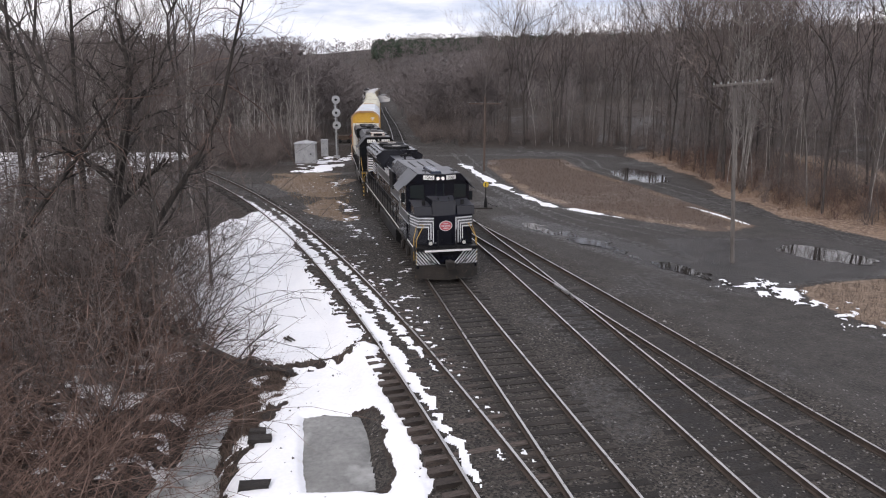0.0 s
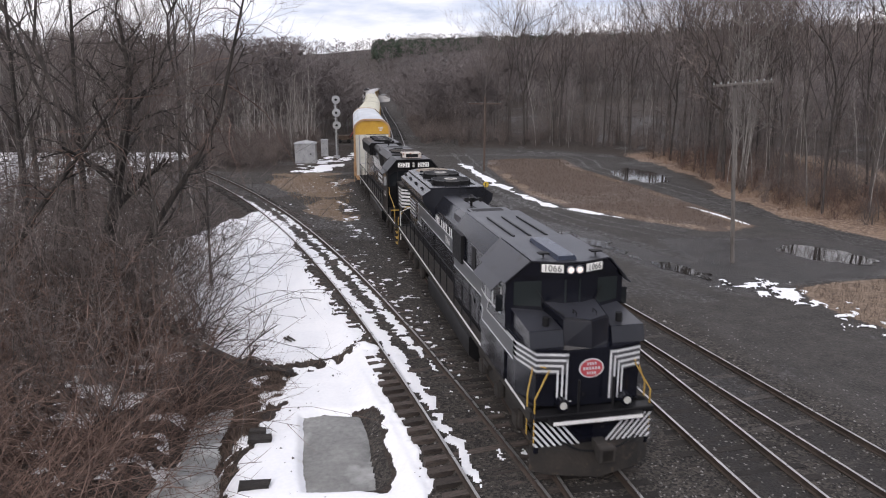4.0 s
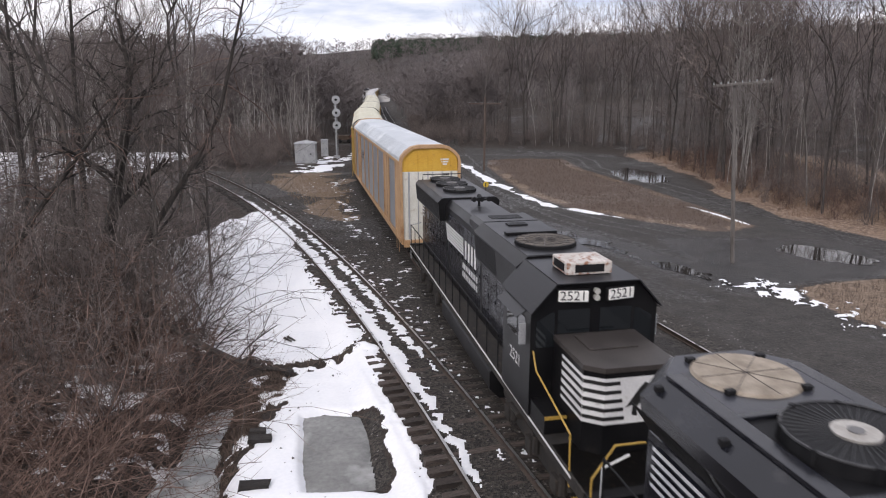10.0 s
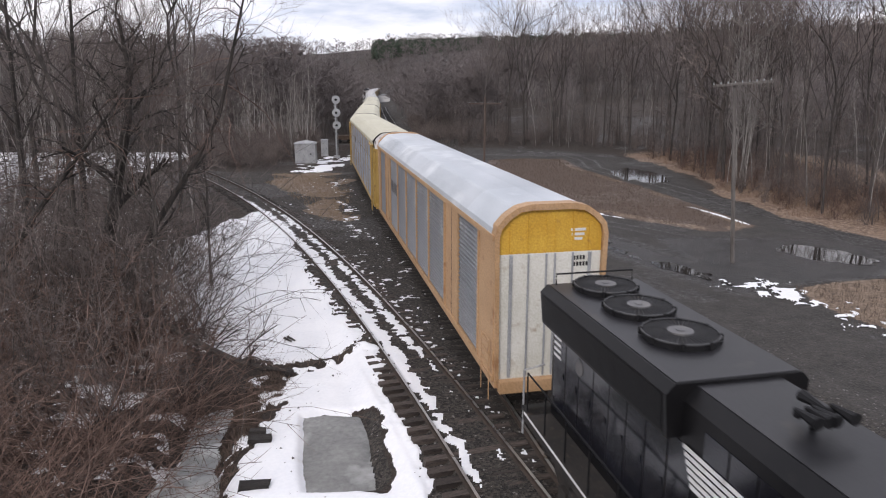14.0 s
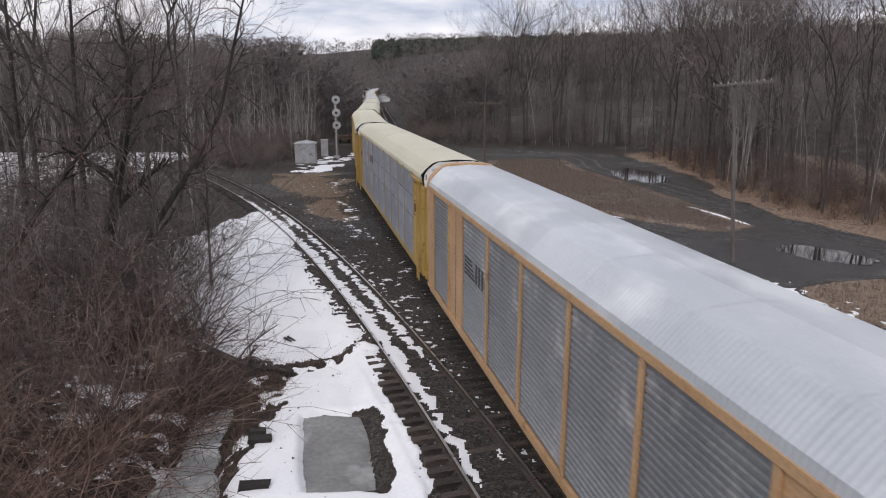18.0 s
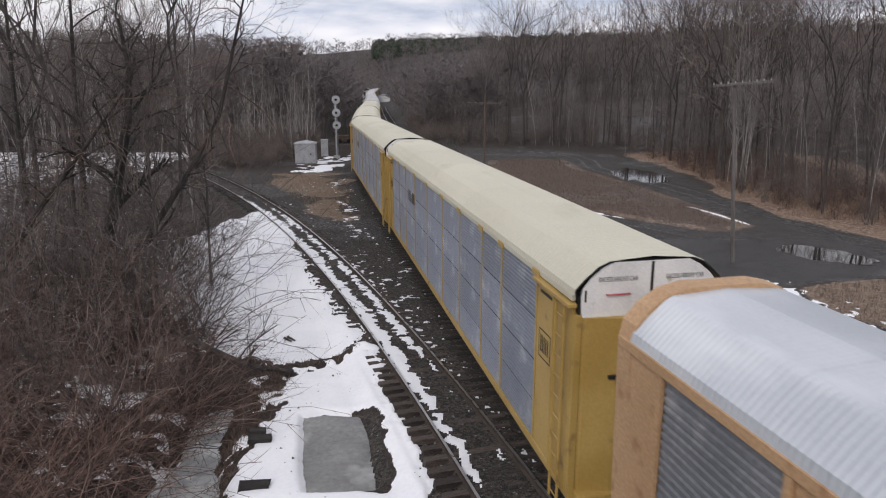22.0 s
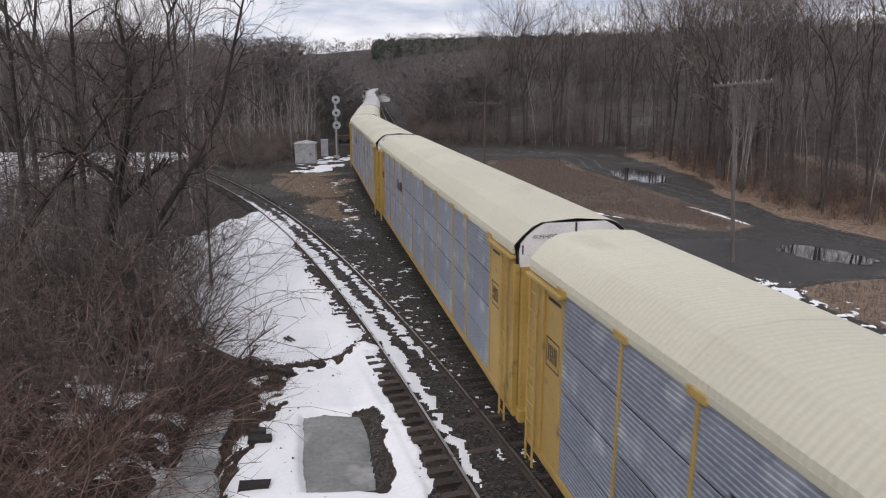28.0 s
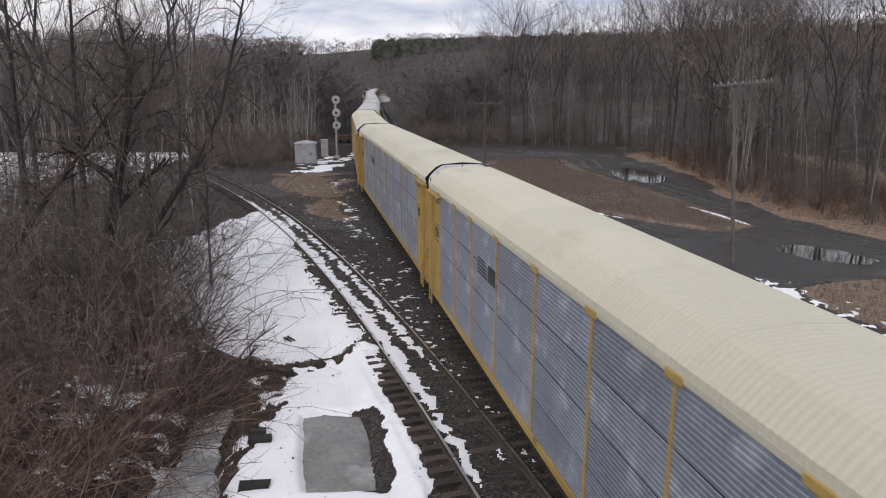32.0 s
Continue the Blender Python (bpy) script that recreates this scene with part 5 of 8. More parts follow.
    for s in (-1, 1):
        quad(bm, (s * 0.96, 4.9, 4.62), (s * 0.96, 7.2, 4.62), (s * 1.53, 7.2, 3.98), (s * 1.53, 4.9, 3.98), -0.03 * s)
    part("cab_roof", bm, M_ROOFDARK, e, "dusty grey cab roof")
    ac = part("roof_unit", box(-0.55, 0.55, 5.7, 6.65, 4.66, 4.95, 0.04), M_ACBOX, e, "rust-stained white roof cooler")
    part("vent", box(-0.35, 0.35, 6.651, 6.66, 4.72, 4.9), M_GRILLE, ac)
    part("vent", box(0.551, 0.56, 5.85, 6.5, 4.72, 4.9), M_GRILLE, ac)
    for s in (-1, 1):
        part("side_window", box(s * 1.502, s * 1.51, 5.3, 6.1, 3.1, 3.75), M_GLASS_D, e)
        part("side_window", box(s * 1.502, s * 1.51, 6.2, 6.7, 3.1, 3.75), M_GLASS_D, e)
        part("mirror", box(s * 1.52, s * 1.68, 6.75, 6.79, 3.15, 3.65, 0.01), M_STEEL, e)
        part("sunshade", quad(bmesh.new(), (s * 1.51, 5.2, 3.95), (s * 1.51, 6.75, 3.95), (s * 1.75, 6.75, 3.80), (s * 1.75, 5.2, 3.80), 0.02), M_ROOFDARK, e)
        bm = prism(bmesh.new(), [(s * 0.95, 3.15), (s * 0.95, 3.95), (s * 1.05, 3.95), (s * 1.38, 3.75), (s * 1.38, 3.15)], 7.045, 7.065)
        part("windshield", bm, M_GLASS_D, e)
        nb = part("number_board", box(-0.34, 0.34, -0.04, 0.04, -0.135, 0.135, 0.035), M_BOARD, e, "white number board with black digits")
        nb.matrix_local = pose(s * 0.56, 7.11, 4.33, 0, 0, -10 * s)
        part("board_frame", box(-0.37, 0.37, -0.06, 0.03, -0.165, 0.165, 0.03), M_GRILLE, nb)
        letters("board_lettering", "2521", 0.30, on_front(0, 0.043, 0), M_INK, nb)
        t = letters("road_lettering", "2521", 0.42, on_side(s * 1.508, 6.0, 2.55), M_WHITE, e)
        part("windshield", box(s * 0.12, s * 0.88, 7.051, 7.06, 3.45, 4.0), M_GLASS_D, e)
    for z in (4.41, 4.26):
        part("headlight", cyl(bmesh.new(), (0, 7.05, z), (0, 7.14, z), 0.07, 12), M_LENS, e)
    # short hood
    bm = prism(bmesh.new(), [(-0.95, 7.0), (0.95, 7.0), (0.95, 8.750), (0.6, 9.020), (-0.6, 9.020), (-0.95, 8.750)], 1.54, 3.32, "z")
    part("short_hood", bm, M_DUSTY, e)
    bm = prism(bmesh.new(), [(-0.97, 7.0), (0.97, 7.0), (0.97, 8.760), (0.62, 9.050), (-0.62, 9.050), (-0.97, 8.760)], 3.32, 3.43, "z")
    part("short_hood_roof", bm, M_NOSEBROWN, e, "brown dusty nose roof")
    part("roof_hatch", box(-0.55, 0.55, 7.25, 8.1, 3.43, 3.47, 0.01), M_NOSEBROWN, e)
    bm = bmesh.new()
    bx(bm, -0.6, 0.6, 9.021, 9.027, 2.2, 3.2)
    for s in (-1, 1):
        quad(bm, (s * 0.6, 9.021, 2.2), (s * 0.95, 8.751, 2.2), (s * 0.95, 8.751, 3.2), (s * 0.6, 9.021, 3.2), -0.006 * s)
        bx(bm, s * 0.951, s * 0.957, 7.6, 8.750, 2.2, 3.2)
    part("nose_panel", bm, M_WHITE, e, "white nose panel")
    for k in range(5):
        z = 2.33 + k * 0.19
        bm = bmesh.new()
        bx(bm, 0.16 + 0.03 * k, 0.6, 9.028, 9.034, z - 0.04, z + 0.04)
        quad(bm, (0.6, 9.028, z - 0.04), (0.95, 8.758, z - 0.04), (0.95, 8.758, z + 0.04), (0.6, 9.028, z + 0.04), -0.008)
        part("nose_stripe", quad(bmesh.new(), (-0.6, 9.028, z - 0.04), (-0.95, 8.758, z - 0.04), (-0.95, 8.758, z + 0.04), (-0.6, 9.028, z + 0.04), 0.008), M_INK, e, "black stripe")
        bx(bm, 0.958, 0.964, 7.6, 8.750, z - 0.04, z + 0.04)
        part("nose_stripe", bm, M_INK, e, "black stripe")
    bm = prism(bmesh.new(), [(-0.12, 2.35), (0.0, 2.38), (-0.02, 2.6), (0.14, 2.55), (0.02, 2.72), (-0.14, 2.95), (-0.26, 3.08), (-0.36, 3.02), (-0.28, 2.92), (-0.22, 2.68), (-0.1, 2.55)], 9.029, 9.036)
    part("nose_emblem", bm, M_INK, e, "black rearing emblem")
    # striped flag and name as plain shapes
    for s in (-1, 1):
        for k in range(6):
            z = 3.08 + k * 0.105
            a, b = -4.75 + 0.05 * (5 - k), -1.75 - 0.02 * k
            part("flag_stripe", box(s * 0.945, s * 0.952, a, b, z, z + 0.07), M_WHITE, e, "white stripe")
        letter_bars(e, s * 0.945, -1.6, 0.15, 3.02, 3.66, 4, M_WHITE)
        letter_bars(e, s * 0.945, -1.9, 0.25, 2.62, 2.82, 9, M_WHITE)
        letter_bars(e, s * 0.945, -1.9, 0.25, 2.32, 2.52, 9, M_WHITE)
        bm = bmesh.new()
        for q in range(5):
            bx(bm, s * 0.925, s * 0.932, -10.0, -9.6, 3.0 + q * 0.14, 3.07 + q * 0.14)
        part("rear_stripes", bm, M_WHITE, e)
        part("rear_dial", cyl(bmesh.new(), (s * 0.93, -8.6, 3.25), (s * 0.945, -8.6, 3.25), 0.18, 14), M_FAN, e)
        rail_fence(e, s * 1.45, [-10.2 + 1.12 * k for k in range(14)], 1.54, 2.5, M_GRILLE)
        pts = [(s * 1.42, 6.95, 3.2), (s * 1.42, 7.3, 2.7), (s * 1.42, 8.5, 2.45), (s * 1.45, 9.4, 2.3), (s * 1.45, 9.45, 1.2)]
        part("front_handrail", pipe(bmesh.new(), pts, 0.022, 6), M_GOLD, e, "yellow handrail")
        pts = [(s * 1.4, 10.35, 0.7), (s * 1.4, 10.35, 1.9), (s * 0.95, 10.3, 2.5), (s * 0.35, 10.3, 2.5)]
        part("corner_handrail", pipe(bmesh.new(), pts, 0.022, 6), M_GOLD, e, "yellow handrail")
        bm = bmesh.new()
        for k in range(4):
            bx(bm, s * 1.05, s * 1.47, 9.65, 10.15, 0.45 + k * 0.3, 0.49 + k * 0.3)
        part("steps", bm, M_GOLD, e, "yellow-edged steps")
        part("rear_handrail", pipe(bmesh.new(), [(s * 1.4, -10.6, 0.8), (s * 1.4, -10.6, 2.4), (s * 0.9, -10.6, 2.5)], 0.025, 6), M_STEEL, e)
        part("ditch_light", cyl(bmesh.new(), (s * 0.75, 10.3, 1.2), (s * 0.75, 10.55, 1.2), 0.13, 12), M_GRILLE, e)
        part("walkway_step", box(s * 0.96, s * 1.46, 7.05, 8.0, 1.54, 1.95, 0.02), M_DUSTY, e)
        part("step_edge", box(s * 0.96, s * 1.46, 8.001, 8.02, 1.88, 1.96), M_GOLD, e)
    part("front_platform", box(-1.45, 1.45, 8.4, 10.45, 1.42, 1.54, 0.02), M_DUSTY, e)
    part("pilot", box(-1.4, 1.4, 10.2, 10.4, 0.25, 1.4, 0.03), M_UNDER, e)
    bm = bmesh.new()
    for k in range(4):
        x = -0.7 + 0.45 * k
        pipe(bm, [(x, 10.42, 1.1), (x + 0.05, 10.6, 0.6), (x + 0.1, 10.62, 0.45)], 0.025, 6)
    part("brake_hoses", bm, M_GRILLE, e)
    part("rear_platform", box(-1.45, 1.45, -10.6, -10.0, 1.42, 1.54, 0.02), M_DUSTY, e)
    return e, ws


# ---- the automobile carriers ----
def corrugated(y0, y1, z0, z1, depth, pitch=0.078):
    """A wall sheet with level corrugations, facing +x at x = 0."""
    zs, xs = [], []
    n = max(2, int((z1 - z0) / pitch))
    h = (z1 - z0) / n
    for k in range(n):
        zs += [z0 + k * h, z0 + (k + 0.35) * h, z0 + (k + 0.5) * h, z0 + (k + 0.85) * h]
        xs += [0.0, 0.0, depth, depth]
    zs.append(z1), xs.append(0.0)
    verts, faces = [], []
    for z, x in zip(zs, xs):
        verts += [(x, y0, z), (x, y1, z)]
    for i in range(len(zs) - 1):
        faces.append((2 * i, 2 * i + 1, 2 * i + 3, 2 * i + 2))
    return verts, faces


def panel_mesh(w, z0, z1, mat, depth=0.02, pitch=0.085):
    v, f = corrugated(0.0, w, z0, z1, depth, pitch)
    me = bpy.data.meshes.new("panel")
    me.from_pydata(v, [], f)
    me.materials.append(mat)
    return me


def rack_roof(parent, mat, prof, y0, y1, pitch, depth, flat=False, sheets=9):
    """Roof sheets with ribs across the car, each sheet lapped a little over the next."""
    m = len(prof)
    c = Vector((0, 0, 4.6))
    step = (y1 - y0) / sheets
    for q in range(sheets):
        a = y0 + q * step
        n = max(1, round(step / pitch))
        p = step / n
        ys, hs = [], []
        for k in range(n):
            ys += [a + k * p, a + (k + 0.3) * p, a + (k + 0.5) * p, a + (k + 0.8) * p]
            hs += [0, 0, 1, 1]
        ys.append(a + step + 0.03), hs.append(0)
        verts, faces = [], []
        for i, (y, h) in enumerate(zip(ys, hs)):
            for x, z in prof:
                lift = depth * h * (1.0 if not flat or abs(x) > 0.97 else 0.12) + 0.003 * i / len(ys)
                d = (Vector((x, 0, z)) - c).normalized() * lift
                verts.append((x + d.x, y, z + d.z))
        for i in range(len(ys) - 1):
            for j in range(m - 1):
                faces.append((i * m + j, i * m + j + 1, (i + 1) * m + j + 1, (i + 1) * m + j))
        raw("roof_sheet", verts, faces, mat, parent)


def rack_bogies(parent):
    ws = []
    for s in (-1, 1):
        yc = s * 9.9
        bm = bmesh.new()
        for q in (-1, 1):
            prism(bm, [(yc - 1.2, 0.35), (yc - 1.2, 0.6), (yc - 0.5, 0.85), (yc + 0.5, 0.85), (yc + 1.2, 0.6), (yc + 1.2, 0.35), (yc + 0.5, 0.3), (yc - 0.5, 0.3)], q * 0.95, q * 1.12, "x")
        bx(bm, -1.0, 1.0, yc - 0.25, yc + 0.25, 0.5, 0.95)
        part("bogie", bm, M_UNDER, parent)
        ws += [wheelset(parent, yc - 0.9, 0.42), wheelset(parent, yc + 0.9, 0.42)]
        coupler(parent, s * 14.2, s)
    return ws


def ladder(parent, x, y, z0, z1, mat, w=0.42, facing="x"):
    bm = bmesh.new()
    for k in (0, w):
        cyl(bm, (x, y + k, z0), (x, y + k, z1), 0.03, 5)
    n = int((z1 - z0) / 0.42)
    for k in range(n + 1):
        z = z0 + 0.15 + k * 0.42
        if z < z1:
            cyl(bm, (x, y, z), (x, y + w, z), 0.016, 5)
    part("ladder", bm, mat, parent)


def make_silver_rack():
    e = thing("autorack_wagon", "long enclosed car carrier with tan frame, silver panels and yellow-white end", "railway wagon", "car carriers of the train")
    H, EV = 5.88, 5.12
    part("floor_sill", box(-1.5, 1.5, -13.1, 13.1, 0.95, 1.25, 0.02), M_TAN, e)
    prof = [(1.57, EV), (1.53, 5.28), (1.30, 5.53), (1.04, 5.76), (0.93, 5.82), (0, H), (-0.93, 5.82), (-1.04, 5.76), (-1.30, 5.53), (-1.53, 5.28), (-1.57, EV)]
    rack_roof(e, M_RACKROOF1, prof, -12.85, 12.85, 0.115, 0.012, True)
    inner = [(x * 0.93, z - 0.05) for x, z in prof]
    part("shell", prism(bmesh.new(), inner + [(-1.45, 1.2), (1.45, 1.2)], -13.05, 13.05), M_TAN, e)
    for s in (-1, 1):
        part("eave_beam", box(s * 1.50, s * 1.60, -13.1, 13.1, 4.98, 5.14, 0.015), M_TAN, e)
        part("sill_beam", box(s * 1.50, s * 1.59, -13.1, 13.1, 1.15, 1.32, 0.015), M_TAN, e)
        edges = [-11.95, -9.4, -7.5, -4.62, -1.78, 1.06, 3.9, 6.9, 8.95, 11.55]
        for y in edges:
            part("post", box(s * 1.52, s * 1.585, y - 0.06, y + 0.06, 1.3, 4.99, 0.01), M_TAN, e)
        for a, b in zip(edges, edges[1:]):
            if (a, b) in ((-9.4, -7.5), (6.9, 8.95)):
                part("blank_panel", box(s * 1.49, s * 1.525, a + 0.06, b - 0.06, 1.32, 4.98, 0.01), M_TAN, e, "plain tan panel")
                part("panel_seam", box(s * 1.525, s * 1.53, (a + b) / 2 - 0.015, (a + b) / 2 + 0.015, 1.32, 4.98), M_SEAL, e)
                continue
            me = panel_mesh(b - a - 0.14, 1.34, 4.97, M_PANEL1, 0.034, 0.13)
            p = new("panel", me)
            p.parent = e
            p.matrix_local = pose(s * 1.50, (a + 0.07) if s > 0 else (b - 0.07), 0, 0, 0, 0 if s > 0 else 180)
        for y0, y1 in ((-13.1, -12.0), (11.6, 13.1)):
            part("end_panel", box(s * 1.49, s * 1.55, y0, y1, 1.2, 5.0, 0.02), M_TAN, e, "tan end panel with ladder")
        bm = bmesh.new()
        for k in range(4):
            pipe(bm, [(s * 1.56, 12.3, 1.3 + k * 0.3), (s * 1.64, 12.3, 1.3 + k * 0.3), (s * 1.64, 12.9, 1.3 + k * 0.3), (s * 1.56, 12.9, 1.3 + k * 0.3)], 0.014, 5)
        pipe(bm, [(s * 1.62, 12.2, 0.6), (s * 1.62, 12.2, 2.3), (s * 1.62, 13.0, 2.3), (s * 1.62, 13.0, 0.6)], 0.016, 5)
        part("ladder", bm, M_TAN, e)
        # dark flag and name on one panel, as plain shapes
        lb = bmesh.new()
        for k in range(5):
            bx(lb, s * 1.53, s * 1.537, -7.2, -6.0 - 0.1 * k, 3.28 + k * 0.12, 3.35 + k * 0.12)
        part("flag_mark", lb, M_INK, e, "dark striped mark")
        letter_bars(e, s * 1.53, -5.95, -4.95, 3.26, 3.84, 3, M_INK)
    # ends: doors with ribs, yellow over white
    for s in (-1, 1):
        y = 13.06 * s
        up = [(-1.42, 4.62), (1.42, 4.62), (1.42, 5.10), (1.36, 5.32), (1.16, 5.55), (0.86, 5.74), (-0.86, 5.74), (-1.16, 5.55), (-1.36, 5.32), (-1.42, 5.10)]
        end = part("end_door_top", prism(bmesh.new(), up, min(y, y + s * 0.05), max(y, y + s * 0.05)), M_ENDYEL, e, "yellow upper end door")
        part("end_door", box(-1.42, 1.42, min(y, y + s * 0.05), max(y, y + s * 0.05), 1.2, 4.62, 0.01), M_ENDWHITE, e, "white folding end door")
        for x in (-1.1, -0.62, -0.12, 0.12, 0.62, 1.1):
            wide = 0.05 if abs(x) < 0.9 else 0.09
            hi = 5.70 if abs(x) < 0.9 else 5.40
            part("door_rib", box(x - wide / 2, x + wide / 2, min(y + s * 0.05, y + s * 0.09), max(y + s * 0.05, y + s * 0.09), 1.25, 4.6, 0.008), M_STEEL, e)
            part("door_rib", box(x - wide / 2, x + wide / 2, min(y + s * 0.05, y + s * 0.08), max(y + s * 0.05, y + s * 0.08), 4.64, hi, 0.008), M_ENDYEL, e)
        hoop = [(1.5, 1.2), (1.57, 5.1), (1.5, 5.38), (1.28, 5.63), (0.96, 5.84), (0.6, 5.92), (-0.6, 5.92), (-0.96, 5.84), (-1.28, 5.63), (-1.5, 5.38), (-1.57, 5.1), (-1.5, 1.2)]
        inn = [(1.40, 1.2), (1.44, 5.08), (1.38, 5.3), (1.18, 5.52), (0.88, 5.72), (0.55, 5.76), (-0.55, 5.76), (-0.88, 5.72), (-1.18, 5.52), (-1.38, 5.3), (-1.44, 5.08), (-1.40, 1.2)]
        bm = bmesh.new()
        ya, yb = y - s * 0.25, y + s * 0.16
        for i in range(len(hoop) - 1):
            o = [hoop[i], hoop[i + 1], inn[i + 1], inn[i]]
            prism(bm, o, min(ya, yb), max(ya, yb))
        part("end_hoop", bm, M_TAN, e, "tan end frame")
        for z, n_ in ((4.45, 4), (4.28, 6)):
            for k in range(n_):
                part("mark_bar", box(-1.0 - k * 0.09 + 0.3, -1.0 - k * 0.09 + 0.36, y + s * 0.052, y + s * 0.058, z - 0.055, z + 0.055), M_INK, e)
        for z, w in ((5.2, 0.42), (5.08, 0.36), (4.96, 0.24)):
            part("notice_bar", box(-0.75 - w / 2, -0.75 + w / 2, min(y + s * 0.052, y + s * 0.058), max(y + s * 0.052, y + s * 0.058), z - 0.035, z + 0.035), M_WHITE, e)
        part("buffer_beam", box(-1.4, 1.4, min(y, y + s * 0.25), max(y, y + s * 0.25), 0.85, 1.2, 0.03), M_TAN, e)
    ws = rack_bogies(e)
    return e, ws


def make_yellow_rack(roof_mat, label):
    e = thing("autorack_wagon", label, "railway wagon", "car carriers of the train")
    H, EV = 5.80, 5.14
    part("floor_sill", box(-1.48, 1.48, -13.5, 13.5, 0.95, 1.22, 0.02), M_YEL, e)
    prof = [(1.54, EV), (1.52, 5.26), (1.33, 5.46), (1.08, 5.67), (0.86, 5.76), (0, H + 0.02), (-0.86, 5.76), (-1.08, 5.67), (-1.33, 5.46), (-1.52, 5.26), (-1.54, EV)]
    rack_roof(e, roof_mat, prof, -13.45, 13.45, 0.13, 0.012)
    inner = [(x * 0.93, z - 0.05) for x, z in prof]
    part("shell", prism(bmesh.new(), inner + [(-1.42, 1.2), (1.42, 1.2)], -13.42, 13.42), M_GRILLE, e)
    edges = [-11.6, -9.2, -7.1, -4.44, -1.5, 1.43, 4.16, 6.88, 8.82, 11.45]
    tri = [(1.22, 2.1), (2.1, 3.05), (3.05, 4.0), (4.0, 5.04)]
    for s in (-1, 1):
        part("eave_sheet", box(s * 1.47, s * 1.55, -13.4, 13.4, 5.03, 5.15, 0.012), roof_mat, e)
        part("sill_beam", box(s * 1.47, s * 1.54, -13.3, 13.3, 1.12, 1.24, 0.012), M_YEL, e)
        for y in edges:
            pst = part("post", box(s * 1.46, s * 1.535, y - 0.04, y + 0.04, 1.2, 5.05, 0.01), M_YEL, e)
            part("post_cap", box(s * 1.50, s * 1.58, y - 0.22, y + 0.22, 4.98, 5.12, 0.02), M_YEL, pst)
        for a, b in zip(edges, edges[1:]):
            for z0, z1 in tri:
                me = panel_mesh(b - a - 0.09, z0 + 0.012, z1 - 0.012, M_PANEL2)
                p = new("panel", me)
                p.parent = e
                p.matrix_local = pose(s * (1.494 + 0.008 * (z0 > 2)), (a + 0.045) if s > 0 else (b - 0.045), 0, 0, 0, 0 if s > 0 else 180)
        for q in (-1, 1):
            y0, y1 = sorted((q * 11.5, q * 13.4))
            part("end_panel", box(s * 1.45, s * 1.52, y0, y1, 1.15, 5.0, 0.02), M_YEL, e, "yellow end panel")
            part("corner_post", box(s * 1.37, s * 1.51, min(q * 13.38, q * 13.50), max(q * 13.38, q * 13.50), 1.15, 4.78, 0.015), M_YEL, e)
            ym = q * 12.0
            mk = bmesh.new()
            for y2, y3, z2, z3 in ((ym - 0.34, ym + 0.34, 3.90, 3.925), (ym - 0.34, ym + 0.34, 3.30, 3.325), (ym - 0.34, ym - 0.315, 3.30, 3.925), (ym + 0.315, ym + 0.34, 3.30, 3.925)):
                bx(mk, s * 1.521, s * 1.526, y2, y3, z2, z3)
            part("mark_frame", mk, M_UNDER, e, "thin dark painted frame")
            for k in range(5):
                part("mark_bar", box(s * 1.521, s * 1.526, ym - 0.24 + k * 0.1, ym - 0.19 + k * 0.1, 3.44, 3.80), M_UNDER, e)
            part("panel_slot", box(s * 1.52, s * 1.53, ym - 0.3, ym + 0.42, 4.70, 4.76), M_SEAL, e)
            part("end_rib", box(s * 1.52, s * 1.57, q * 12.5 - 0.04, q * 12.5 + 0.04, 1.2, 4.95, 0.01), M_YEL, e)
            ladder(e, s * 1.60, q * 12.98 - 0.21, 0.7, 4.9, M_YEL)
            bm = box(s * 1.48, s * 1.66, y0, y1 + (0.1 if q > 0 else 0), 4.92, 5.0, 0.02)
            part("roof_step", bm, M_YEL, e)
        lb = bmesh.new()
        for k in range(5):
            bx(lb, s * 1.521, s * 1.526, -6.3, -5.3 - 0.07 * k, 3.70 + k * 0.1, 3.76 + k * 0.1)
        bx(lb, s * 1.521, s * 1.526, -5.2, -4.4, 3.70, 4.16)
        part("flag_mark", lb, M_INK, e, "dark striped mark")
    for s in (-1, 1):
        y = 13.43 * s
        up = [(-1.38, 4.72), (1.38, 4.72), (1.40, 5.06), (1.36, 5.26), (1.22, 5.44), (0.98, 5.63), (0.76, 5.74), (-0.76, 5.74), (-0.98, 5.63), (-1.22, 5.44), (-1.36, 5.26), (-1.40, 5.06)]
        part("end_door_top", prism(bmesh.new(), up, min(y, y + s * 0.06), max(y, y + s * 0.06)), M_WHITE, e, "white upper end door")
        # doors bowed outwards
        pts = [(-1.4, y), (-1.3, y + s * 0.08), (-0.7, y + s * 0.2), (0, y + s * 0.24), (0.7, y + s * 0.2), (1.3, y + s * 0.08), (1.4, y)]
        part("end_door", prism(bmesh.new(), pts, 1.18, 4.72, "z"), M_YEL, e, "mustard yellow bowed end door")
        for q in (-1, 1):
            a, b = sorted((q * 0.55, q * 0.85))
            part("latch", box(a, b, min(y + s * 0.2, y + s * 0.25), max(y + s * 0.2, y + s * 0.25), 3.55, 3.62), M_SEAL, e)
            part("edge_seal", box(q * 1.41, q * 1.44, min(y - s * 0.02, y + s * 0.05), max(y - s * 0.02, y + s * 0.05), 4.74, 5.12), M_SEAL, e, "black rubber edge")
        seal = [(-1.48, 5.10), (-1.50, 5.24), (-1.32, 5.44), (-1.07, 5.645), (-0.85, 5.735), (0.85, 5.735), (1.07, 5.645), (1.32, 5.44), (1.50, 5.24), (1.48, 5.10)]
